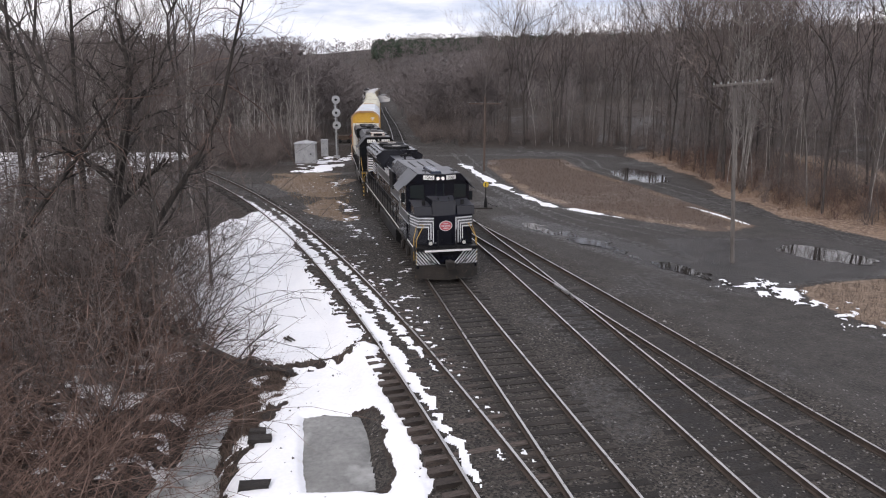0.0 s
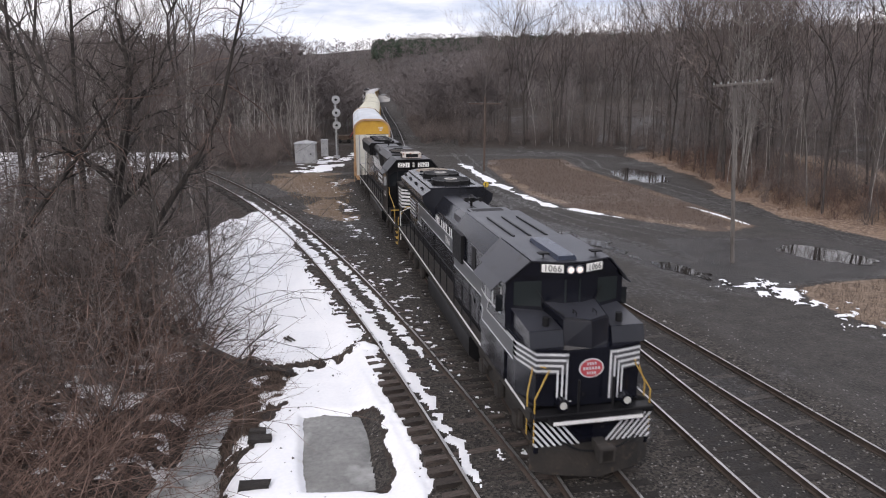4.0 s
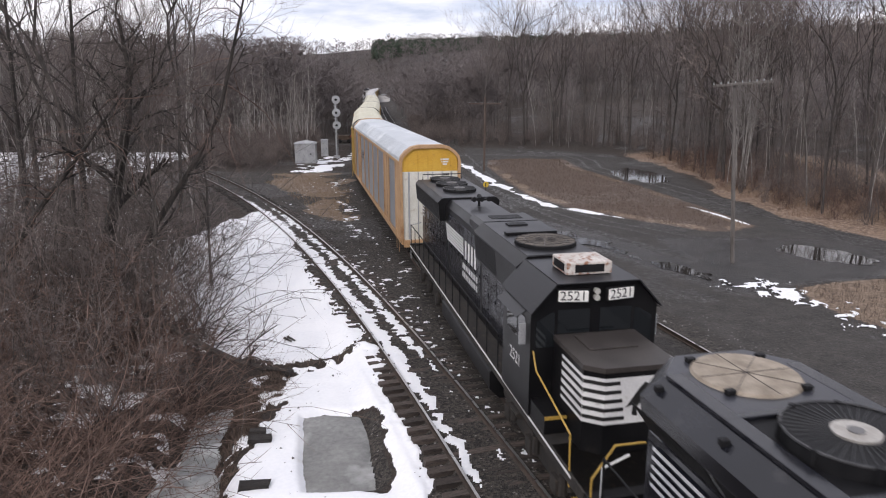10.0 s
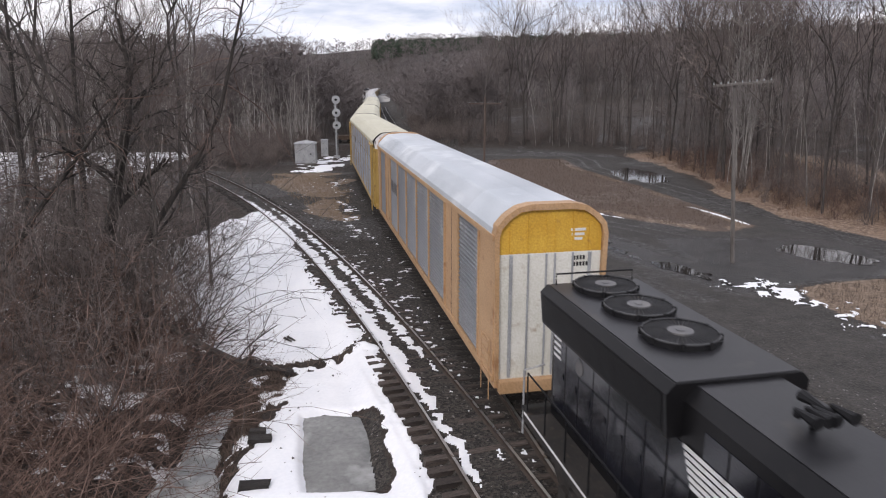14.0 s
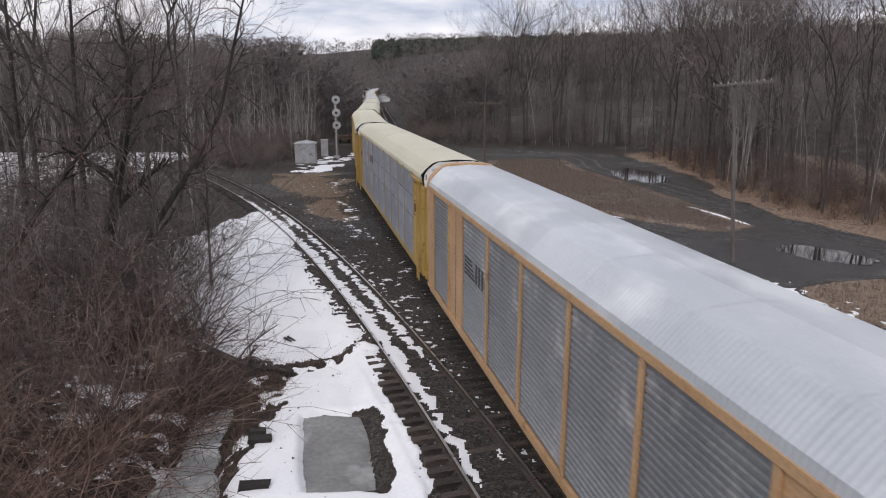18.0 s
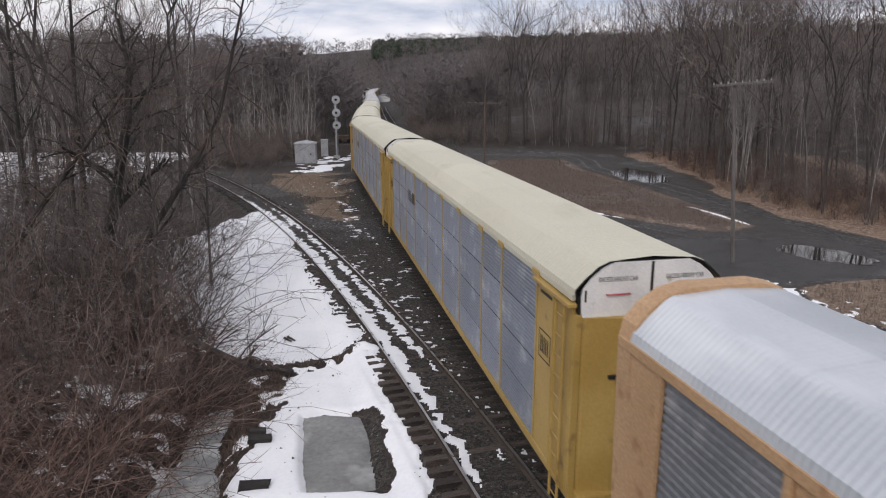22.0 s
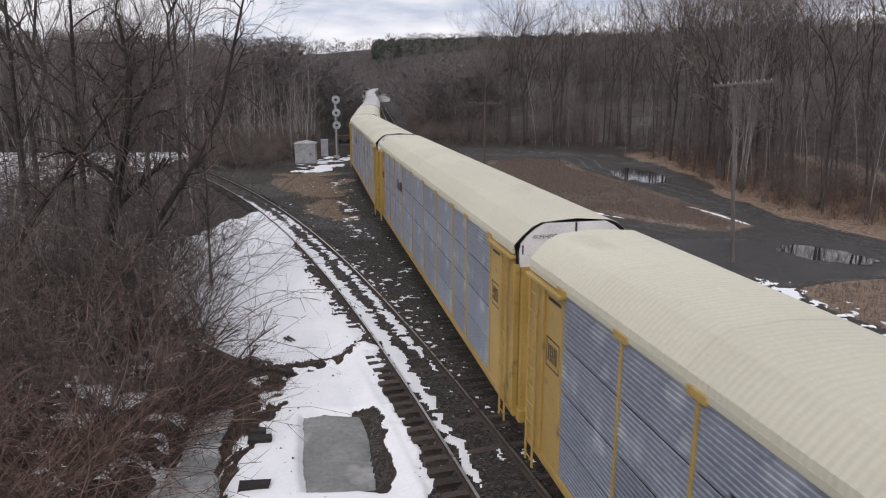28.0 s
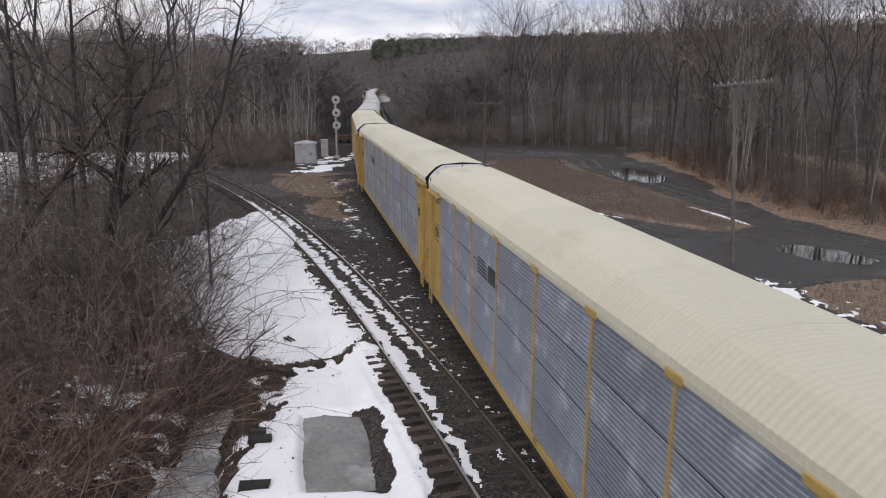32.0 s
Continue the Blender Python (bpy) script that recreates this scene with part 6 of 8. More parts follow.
        part("roof_seal", pipe(bmesh.new(), [(a, y + s * 0.03, b) for a, b in seal], 0.017, 5), M_SEAL, e, "black rubber edge")
        part("middle_seal", box(-0.025, 0.025, min(y + s * 0.061, y + s * 0.075), max(y + s * 0.061, y + s * 0.075), 4.73, 5.73), M_SEAL, e)
        part("middle_seal", box(-0.02, 0.02, min(y + s * 0.241, y + s * 0.255), max(y + s * 0.241, y + s * 0.255), 1.25, 4.70), M_SEAL, e)
        for q in (-1, 1):
            part("door_clasp", box(q * 0.03, q * 0.09, min(y + s * 0.235, y + s * 0.28), max(y + s * 0.235, y + s * 0.28), 4.25, 4.62, 0.012), M_RED, e, "dark red door clasp")
            part("corner_vent", box(q * 1.30, q * 1.335, min(y + s * 0.058, y + s * 0.068), max(y + s * 0.058, y + s * 0.068), 5.02, 5.24), M_SEAL, e)
        if s > 0:
            for q in (-1, 1):
                letters("notice", "EXCESS HEIGHT CAR", 0.125, on_front(q * 0.68, y + 0.064, 5.42) @ Matrix.Diagonal((0.66, 1, 1, 1)), M_INK, e)
                part("grab_bar", pipe(bmesh.new(), [(q * 0.45, y + 0.05, 5.14), (q * 0.45, y + 0.12, 5.15), (q * 0.9, y + 0.12, 5.15), (q * 0.9, y + 0.05, 5.14)], 0.016, 5), M_RED, e, "short red grab bar")
        part("buffer_beam", box(-1.38, 1.38, min(y, y + s * 0.28), max(y, y + s * 0.28), 0.85, 1.18, 0.03), M_YEL, e)
    ws = rack_bogies(e)
    return e, ws


SPEED_T = [0, 7, 14, 21, 32]
SPEED_V = [4.14163, 4.2047, 4.3029, 4.08153, 4.08301]
_tt = np.arange(0, 32.01, 0.05)
_vv = np.interp(_tt, SPEED_T, SPEED_V)
_run = np.concatenate([[0], np.cumsum((_vv[1:] + _vv[:-1]) / 2 * 0.05)])


def train_pose(s0, half, t, lean=0.0, side=0.0):
    """The pose of a vehicle whose middle lies s0 metres along the track at the start, t seconds on."""
    s = s0 - float(np.interp(t, _tt, _run))
    a, b = main_at(s - half, side), main_at(s + half, side)
    c, d = (a + b) / 2, a - b
    turn = math.atan2(-d[0], d[1])
    return Matrix.Translation((c[0], c[1], 0)) @ Matrix.Rotation(turn, 4, "Z") @ Matrix.Rotation(radians(lean), 4, "Y")


lead, lead_wheels = make_lead_loco()
second, second_wheels = make_second_loco()
rack_a, wheels_a = make_silver_rack()
rack_b, wheels_b = make_yellow_rack(M_RACKROOF2, "long enclosed car carrier, cream roof, mustard frame and grey-blue panels")
rack_g, wheels_g = make_yellow_rack(M_RACKROOF3, "long enclosed car carrier, grey-white roof, mustard frame and grey-blue panels")
for ob in (rack_a, rack_b, rack_g):
    ob.scale = (0.975, 1, 1)
TRAIN = [(lead, 26.34, 6.9, 0.0, 0.11), (second, 48.67, 6.6, 0.0, 0.03), (rack_a, 74.55, 9.9, 0.0, -0.04)]
for k in range(2, 16):
    src = rack_b if k < 6 else rack_g
    ob = src if k in (2, 6) else copy_thing(src, Matrix())
    TRAIN.append((ob, 103.1 + 28.15 * (k - 2), 9.9, 0.0, -0.04))


# ---- bare trees and brush ----
class Wood:
    """Collects tapered branches into one mesh."""

    def __init__(self):
        self.v, self.f = [], []

    def tube(self, pts, radii, sides=3):
        base = len(self.v)
        n = len(pts)
        prev = None
        for i in range(n):
            a = pts[max(0, i - 1)]
            b = pts[min(n - 1, i + 1)]
            d = b - a
            d = d / (np.linalg.norm(d) + 1e-9)
            u = np.cross(d, (0.31, 0.17, 0.93) if abs(d[2]) < 0.9 else (1.0, 0.1, 0.0))
            u /= np.linalg.norm(u) + 1e-9
            w = np.cross(d, u)
            for k in range(sides):
                t = 2 * math.pi * k / sides
                p = pts[i] + (u * math.cos(t) + w * math.sin(t)) * radii[i]
                self.v.append((p[0], p[1], p[2]))
        for i in range(n - 1):
            for k in range(sides):
                j = (k + 1) % sides
                self.f.append((base + i * sides + k, base + i * sides + j, base + (i + 1) * sides + j, base + (i + 1) * sides + k))

    def spike(self, p, q, r):
        """A twig: three-sided, drawn out to a point."""
        d = q - p
        u = np.cross(d, (0.3, 0.5, 0.8))
        u = u / (np.linalg.norm(u) + 1e-9) * r
        w = np.cross(d / (np.linalg.norm(d) + 1e-9), u)
        b = len(self.v)
        for c in (p + u, p - 0.5 * u + 0.87 * w, p - 0.5 * u - 0.87 * w, q):
            self.v.append((c[0], c[1], c[2]))
        self.f += [(b, b + 1, b + 3), (b + 1, b + 2, b + 3), (b + 2, b, b + 3)]


def bend(rng, p, d, length, n, jit, rise):
    """A crooked line from p along d."""
    pts = [np.array(p, float)]
    d = np.array(d, float) / np.linalg.norm(d)
    for i in range(n):
        d = d + rng.normal(0, jit, 3) + np.array((0, 0, rise))
        d /= np.linalg.norm(d)
        pts.append(pts[-1] + d * length / n)
    return pts


def ramify(rng, wood, twig, p, d, length, r, level, top, rise=0.06, forks=5, jit=0.16):
    """Branches of branches, ending in twigs."""
    n = 4 if level < top else 2
    pts = bend(rng, p, d, length, n, jit, rise)
    radii = np.linspace(r, r * 0.45, n + 1)
    (wood if level < 2 else twig).tube(pts, radii, 4 if level < 1 else 3)
    for k in range(forks):
        t = rng.uniform(0.25, 1.0) * (n - 0.01)
        i = int(t)
        o = pts[i] + (pts[i + 1] - pts[i]) * (t - i)
        a = pts[i + 1] - pts[i]
        a = a / (np.linalg.norm(a) + 1e-9)
        side = rng.normal(0, 1, 3)
        side -= a * side.dot(a)
        side /= np.linalg.norm(side) + 1e-9
        q = a * rng.uniform(0.6, 1.0) + side * rng.uniform(0.45, 0.9)
        sub = length * rng.uniform(0.32, 0.58)
        if level >= top:
            q = q / np.linalg.norm(q)
            e = o + q * sub * 1.1 + np.array((0, 0, rise)) * sub
            twig.spike(o, e, max(0.0055, r * 0.5))
        else:
            ramify(rng, wood, twig, o, q, sub, max(0.008, r * 0.47), level + 1, top, rise, forks, jit)


def tall_tree(seed, H, r0, base=0.4, limbs=13, limb=0.28, top=2, forks=5, lean=(0, 0), path=None, angle=(0.5, 1.0), rise=0.10):
    rng = np.random.default_rng(seed)
    wood, twig = Wood(), Wood()
    n = 9
    if path is None:
        d = np.array((lean[0], lean[1], 1.0))
        pts = bend(rng, (0, 0, -0.25), d, H * 0.92, n, 0.045, 0.02)
    else:
        pts = [np.array(p, float) for p in path]
        n = len(pts) - 1
    radii = r0 * (1 - np.linspace(0, 1, n + 1) * 0.86)
    radii[0] *= 1.25
    wood.tube(pts, radii, 7)
    for k in range(limbs):
        t = (base + (1 - base) * (k + rng.uniform(0, 0.9)) / limbs) * n
        i = min(n - 1, int(t))
        o = pts[i] + (pts[i + 1] - pts[i]) * (t - i)
        az = k * 2.4 + rng.uniform(-0.5, 0.5)
        up = rng.uniform(*angle)
        d = (math.cos(az) * up, math.sin(az) * up, 1.0)
        L = H * limb * (1.15 - 0.75 * (t / n - base) / (1.001 - base)) * rng.uniform(0.75, 1.2)
        ramify(rng, wood, twig, o, d, L, radii[i] * rng.uniform(0.28, 0.5), 0, top, rise, forks)
    return wood, twig


def brush(seed, H, width, stems=16, top=1, forks=5, droop=-0.04, r=0.022, jit=0.22):
    rng = np.random.default_rng(seed)
    wood, twig = Wood(), Wood()
    for k in range(stems):
        az, tilt = rng.uniform(0, 6.283), abs(rng.normal(0, 0.55)) * width
        p = (rng.normal(0, 0.16 * width), rng.normal(0, 0.16 * width), -0.1)
        ramify(rng, wood, twig, p, (math.cos(az) * tilt, math.sin(az) * tilt, 1.0), H * rng.uniform(0.6, 1.15), r * rng.uniform(0.6, 1.3), 0, top, droop, forks, jit)
    return wood, twig


def split(rng, wood, twig, p, d, length, r, level, top, spread_by=0.42):
    """A limb that parts in two or three, each lighter than the last, with short crooked twigs along it."""
    n = 3
    pts = bend(rng, p, d, length, n, 0.12, 0.035)
    radii = np.linspace(r, r * 0.68, n + 1)
    (wood if level < 3 else twig).tube(pts, radii, 5 if level < 1 else 3)
    a = pts[-1] - pts[-2]
    a = a / (np.linalg.norm(a) + 1e-9)
    for k in range(2 if level < 2 else 3):
        o = pts[0] + (pts[-1] - pts[0]) * rng.uniform(0.3, 1.0)
        side = rng.normal(0, 1, 3)
        e = o + (a * 0.5 + side * 0.55) * length * rng.uniform(0.25, 0.55)
        twig.spike(o, e, max(0.005, r * 0.22))
    if level >= top:
        for k in range(4):
            side = rng.normal(0, 1, 3)
            twig.spike(pts[-1], pts[-1] + (a + side * 0.5) * length * rng.uniform(0.5, 0.9), 0.006)
        return
    kids = 2 if rng.random() < (0.45 if level else 0.2) else 3
    turn = rng.uniform(0, 6.283)
    u = np.cross(a, (0.3, 0.2, 0.9) if abs(a[2]) < 0.9 else (1.0, 0.1, 0.0))
    u /= np.linalg.norm(u) + 1e-9
    w = np.cross(a, u)
    for k in range(kids):
        t = turn + k * 6.283 / kids + rng.uniform(-0.5, 0.5)
        q = a + (u * math.cos(t) + w * math.sin(t)) * spread_by * rng.uniform(0.5, 1.5) + np.array((0, 0, 0.06))
        o = pts[-1] if k < 2 else pts[-2]
        split(rng, wood, twig, o, q, length * rng.uniform(0.62, 0.9), r * rng.uniform(0.52, 0.7), level + 1, top, spread_by)


def forked_tree(seed, H, r0, fork=0.38, top=4, low=6, spread_by=0.42):
    """A woodland tree: a straight bole, a fork, and a fan of limbs that end in fine twigs."""
    rng = np.random.default_rng(seed)
    wood, twig = Wood(), Wood()
    pts = bend(rng, (0, 0, -0.25), (0, 0, 1.0), H * fork, 5, 0.022, 0.01)
    wood.tube(pts, r0 * np.array((1.3, 1.0, 0.94, 0.9, 0.86, 0.82)), 7)
    for k in range(low):
        i = int(rng.integers(2, 5))
        az = rng.uniform(0, 6.283)
        ramify(rng, wood, twig, pts[i] + (pts[i + 1] - pts[i]) * rng.random(), (math.cos(az), math.sin(az), rng.uniform(0.1, 0.8)), H * rng.uniform(0.08, 0.17), r0 * 0.2, 1, 2, 0.03, 4, 0.28)
    for k in range(3):
        az = k * 2.094 + rng.uniform(-0.5, 0.5)
        up = (0.08, 0.34, 0.5)[k]
        split(rng, wood, twig, pts[-1 if k < 2 else -2], (math.cos(az) * up, math.sin(az) * up, 1.0), H * rng.uniform(0.17, 0.23), r0 * (0.78, 0.6, 0.45)[k], 0, top, spread_by)
    return wood, twig


def canes(seed, H, width, stems=36, fall=-0.16, r=0.011, twigs=9):
    """Long canes that rise, arch over and cross one another."""
    rng = np.random.default_rng(seed)
    wood, twig = Wood(), Wood()
    for k in range(stems):
        az, tilt = rng.uniform(0, 6.283), rng.uniform(0.2, 1.3) * width
        p = (rng.normal(0, 0.35 * width), rng.normal(0, 0.35 * width), -0.1)
        pts = bend(rng, p, (math.cos(az) * tilt, math.sin(az) * tilt, 1.0), H * rng.uniform(0.8, 1.9), 8, 0.13, fall * rng.uniform(0.2, 1.2))
        rad = r * rng.uniform(0.6, 1.5)
        wood.tube(pts, np.linspace(rad, rad * 0.35, 9), 3)
        for q in range(twigs):
            i = int(rng.integers(1, 8))
            o = pts[i] + (pts[i + 1] - pts[i]) * rng.random()
            twig.spike(o, o + rng.normal(0, 1, 3) * H * 0.13 + (pts[i + 1] - pts[i]) * 0.6, rad * 0.5)
    return wood, twig


def hanging_vines(seed, path, n, material, parent):
    """Strands that hang and loop from a trunk."""
    rng = np.random.default_rng(seed)
    w = Wood()
    for k in range(n):
        t = rng.uniform(0.25, 0.98) * (len(path) - 1)
        i = int(t)
        o = path[i] + (path[i + 1] - path[i]) * (t - i) + rng.normal(0, 0.12, 3)
        pts = bend(rng, o, (rng.normal(0, 0.8), rng.normal(0, 0.8), rng.uniform(-0.2, 0.8)), rng.uniform(1.2, 5.0), 8, 0.16, -0.22 * rng.uniform(0.3, 1.2))
        w.tube(pts, np.linspace(0.02, 0.007, 9) * rng.uniform(0.5, 1.3), 3)
        for q in range(8):
            j = int(rng.integers(1, 8))
            w.spike(pts[j], pts[j] + rng.normal(0, 0.35, 3) + np.array((0, 0, -0.12)), 0.006)
    ob = raw("vines", w.v, w.f, material, parent)
    ob["kind"], ob["label"] = "stuff", "tangle of hanging bare vines"
    return ob


def plant(name, label, group, made, bark, twigs, category="tree"):
    """A plant with its trunk or stems and its crown, at the origin."""
    e = thing(name, label, category, group)
    w, t = made
    stem = raw("trunk" if category == "tree" else "branchwork", w.v, w.f, bark, e)
    if category != "tree":
        stem["kind"] = "stuff"
    raw("crown", t.v, t.f, twigs, e)["kind"] = "stuff"
    return e


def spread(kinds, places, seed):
    """Copies of a few kinds of plants at given places, turned and sized at will, tipped by x / y towards the camera's
    axis so that they look straighter in its view. The first of each kind is the plant itself.
    """
    rr = random.Random(seed)
    fresh = set(range(len(kinds)))
    ground_z = land(np.array([p[0] for p in places]), np.array([p[1] for p in places])) if places else []
    for (x, y, size), gz in zip(places, ground_z):
        k = rr.randrange(len(kinds))
        s = size * rr.uniform(0.85, 1.15)
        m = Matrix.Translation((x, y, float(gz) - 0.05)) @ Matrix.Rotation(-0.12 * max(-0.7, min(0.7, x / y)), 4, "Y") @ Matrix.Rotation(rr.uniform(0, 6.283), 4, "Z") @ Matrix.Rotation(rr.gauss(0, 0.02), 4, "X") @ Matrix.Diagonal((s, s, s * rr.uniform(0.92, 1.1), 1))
        if k in fresh:
            fresh.discard(k)
            kinds[k].matrix_basis = m
        else:
            kinds[k].scale = (1, 1, 1)
            keep = kinds[k].matrix_basis.copy()
            ob = copy_thing(kinds[k], m)
            ob.matrix_basis = m
            kinds[k].matrix_basis = keep
    for k in fresh:
        for ob in (*kinds[k].children_recursive, kinds[k]):
            bpy.data.objects.remove(ob)


def scatter(seed, n, gap, accept, bounds):
    """Random places that keep a gap and that accept(x, y) lets in."""
    rr = random.Random(seed)
    cells, out = {}, []
    tries = 0
    while len(out) < n and tries < n * 60:
        tries += 1
        x, y = rr.uniform(bounds[0], bounds[1]), rr.uniform(bounds[2], bounds[3])
        if not accept(x, y):
            continue
        c = (int(x // gap), int(y // gap))
        if any((x - a) ** 2 + (y - b) ** 2 < gap * gap for i in (-1, 0, 1) for j in (-1, 0, 1) for a, b in cells.get((c[0] + i, c[1] + j), ())):
            continue
        cells.setdefault(c, []).append((x, y))
        out.append((x, y))
    return out


def in_woods(x, y):
    return float(inside(WOODS, np.array(x), np.array(y)))


def make_right_woods():
    kinds = [plant("bare_tree", "tall bare grey-brown tree at the edge of the woods", "trees of the woods", forked_tree(10 + k, H, r, fk, 4, 7, sp), M_BARK_GREY, M_TWIG)
             for k, (H, r, fk, sp) in enumerate(((20, 0.13, 0.40, 0.44), (22, 0.17, 0.34, 0.50), (18, 0.10, 0.46, 0.40), (21, 0.12, 0.30, 0.46), (16, 0.08, 0.42, 0.44)))]
    at = scatter(1, 54, 2.9, lambda x, y: 0.8 < in_woods(x, y) < 12 and x / y < 0.85 and x / y > 0.05, (2, 75, 30, 115))
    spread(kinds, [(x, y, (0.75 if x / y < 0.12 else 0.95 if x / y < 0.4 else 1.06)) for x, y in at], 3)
    kinds = [plant("bare_tree", "tall thin bare tree deep in the woods", "trees deep in the woods", forked_tree(20 + k, 15 + 1.5 * k, 0.085, 0.40, 3, 6), M_BARK_GREY, M_TWIG) for k in range(3)]
    at = scatter(2, 44, 3.6, lambda x, y: 9 < in_woods(x, y) < 40 and x / y < 0.8 and x / y > 0.03, (2, 95, 40, 145))
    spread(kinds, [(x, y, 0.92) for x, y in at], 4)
    kinds = [plant("bare_tree", "small bare tree with a pale grey trunk", "pale saplings", tall_tree(30 + k, 12 + k, 0.045, 0.3, 12, 0.22, 1, 5, angle=(0.25, 0.6)), M_PALE, M_TWIG) for k in range(3)]
    near = [(21.6 + 0.55 * math.cos(k * 2.1) * (1 + k * 0.22), 57.5 + 0.8 * math.sin(k * 1.7) * (1 + k * 0.3), 0.9 + 0.05 * (k % 4)) for k in range(9)]
    at = scatter(4, 30, 2.4, lambda x, y: 0.6 < in_woods(x, y) < 16 and 0.06 < x / y < 0.75, (4, 60, 36, 110))
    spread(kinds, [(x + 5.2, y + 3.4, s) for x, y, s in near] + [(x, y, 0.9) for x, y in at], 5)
    kinds = [plant("sapling", "thin leafless sapling among the brush", "saplings at the woods", tall_tree(36 + k, 5.5 + k, 0.03, 0.15, 12, 0.3, 1, 4, angle=(0.4, 1.1)), M_BARK, M_TWIG) for k in range(3)]
    at = scatter(16, 110, 1.5, lambda x, y: 0.8 < in_woods(x, y) < 22 and 0.02 < x / y < 0.85, (0, 75, 34, 118)) + scatter(18, 46, 1.6, lambda x, y: 0.3 < in_woods(x, y) < 12 and x / y < 0.02, (-20, 3, 98, 150))
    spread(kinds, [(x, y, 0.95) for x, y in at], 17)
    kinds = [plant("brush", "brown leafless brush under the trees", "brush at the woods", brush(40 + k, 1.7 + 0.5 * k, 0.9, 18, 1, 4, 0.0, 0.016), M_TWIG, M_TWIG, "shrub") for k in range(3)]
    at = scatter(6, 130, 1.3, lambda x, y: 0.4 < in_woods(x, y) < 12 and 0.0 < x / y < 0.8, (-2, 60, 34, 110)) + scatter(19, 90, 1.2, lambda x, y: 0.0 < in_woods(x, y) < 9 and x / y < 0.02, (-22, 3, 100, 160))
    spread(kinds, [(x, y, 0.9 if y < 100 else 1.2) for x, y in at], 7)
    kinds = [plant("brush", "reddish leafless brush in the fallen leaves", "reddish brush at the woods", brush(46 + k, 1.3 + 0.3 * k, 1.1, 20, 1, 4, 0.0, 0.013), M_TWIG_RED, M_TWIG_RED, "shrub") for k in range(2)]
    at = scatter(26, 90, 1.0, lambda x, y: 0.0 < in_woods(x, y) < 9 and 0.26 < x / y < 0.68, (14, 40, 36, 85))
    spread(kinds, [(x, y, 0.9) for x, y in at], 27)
    # an old oak with crooked limbs and a clump of pale stems at the wood's edge
    rng = np.random.default_rng(44)
    wood, twig = Wood(), Wood()
    wood.tube([np.array(p, float) for p in ((0, 0, -0.3), (0.1, 0, 3), (-0.2, 0.1, 6), (0.1, 0, 9.5), (0.3, 0, 13), (0.2, 0, 17))], [0.34, 0.27, 0.24, 0.19, 0.12, 0.04], 8)
    for p, d, ln, rad in (((-0.1, 0, 6.4), (-1, -0.1, 0.25), 6.2, 0.17), ((0, 0, 8.2), (-0.9, 0.2, 0.5), 5.2, 0.14), ((0, 0, 7.2), (1, 0.2, 0.4), 5.0, 0.13), ((0.1, 0, 10), (-0.6, -0.4, 0.8), 4.6, 0.1), ((0.2, 0, 11), (0.8, 0.3, 0.7), 4.4, 0.1), ((0.2, 0, 13), (-0.3, 0.4, 1), 4, 0.07), ((0.2, 0, 14), (0.4, -0.2, 1), 3.4, 0.06)):
        ramify(rng, wood, twig, np.array(p), d, ln, rad, 0, 2, 0.03, 6, 0.3)
    e = plant("bare_tree", "old dark oak with thick crooked bare limbs", "", (wood, twig), M_BARK, M_TWIG)
    e.matrix_basis = pose(26.5, 66.5, float(land(26.5, 66.5)))
    wood, twig = Wood(), Wood()
    for k in range(9):
        az = k * 2.2
        pts = bend(rng, (0.5 * math.cos(az), 0.4 * math.sin(az), -0.2), (0.05 * math.cos(az) * (0.5 + rng.random()), 0.05 * math.sin(az), 1), rng.uniform(10, 17), 8, 0.045, 0.02)
        wood.tube(pts, np.linspace(0.075, 0.02, 9) * rng.uniform(0.5, 1.1), 5)
        for q in range(9):
            i = rng.integers(3, 8)
            ramify(rng, wood, twig, pts[i], (rng.normal(0, 0.5), rng.normal(0, 0.5), 1.0), rng.uniform(1.5, 3.2), 0.022, 0, 1, 0.06, 5)
    e = plant("bare_tree", "clump of pale grey birch stems", "", (wood, twig), M_PALE, M_TWIG)
    e.matrix_basis = pose(25.6, 59.5, float(land(25.6, 59.5)))


def left_ok(x, y):
    return x < float(x_branch(min(y, 74))) - 4.6 and (x / y < -0.31 if y < 66 else x / y < -0.235 if y > 88 else x / y < -0.30)


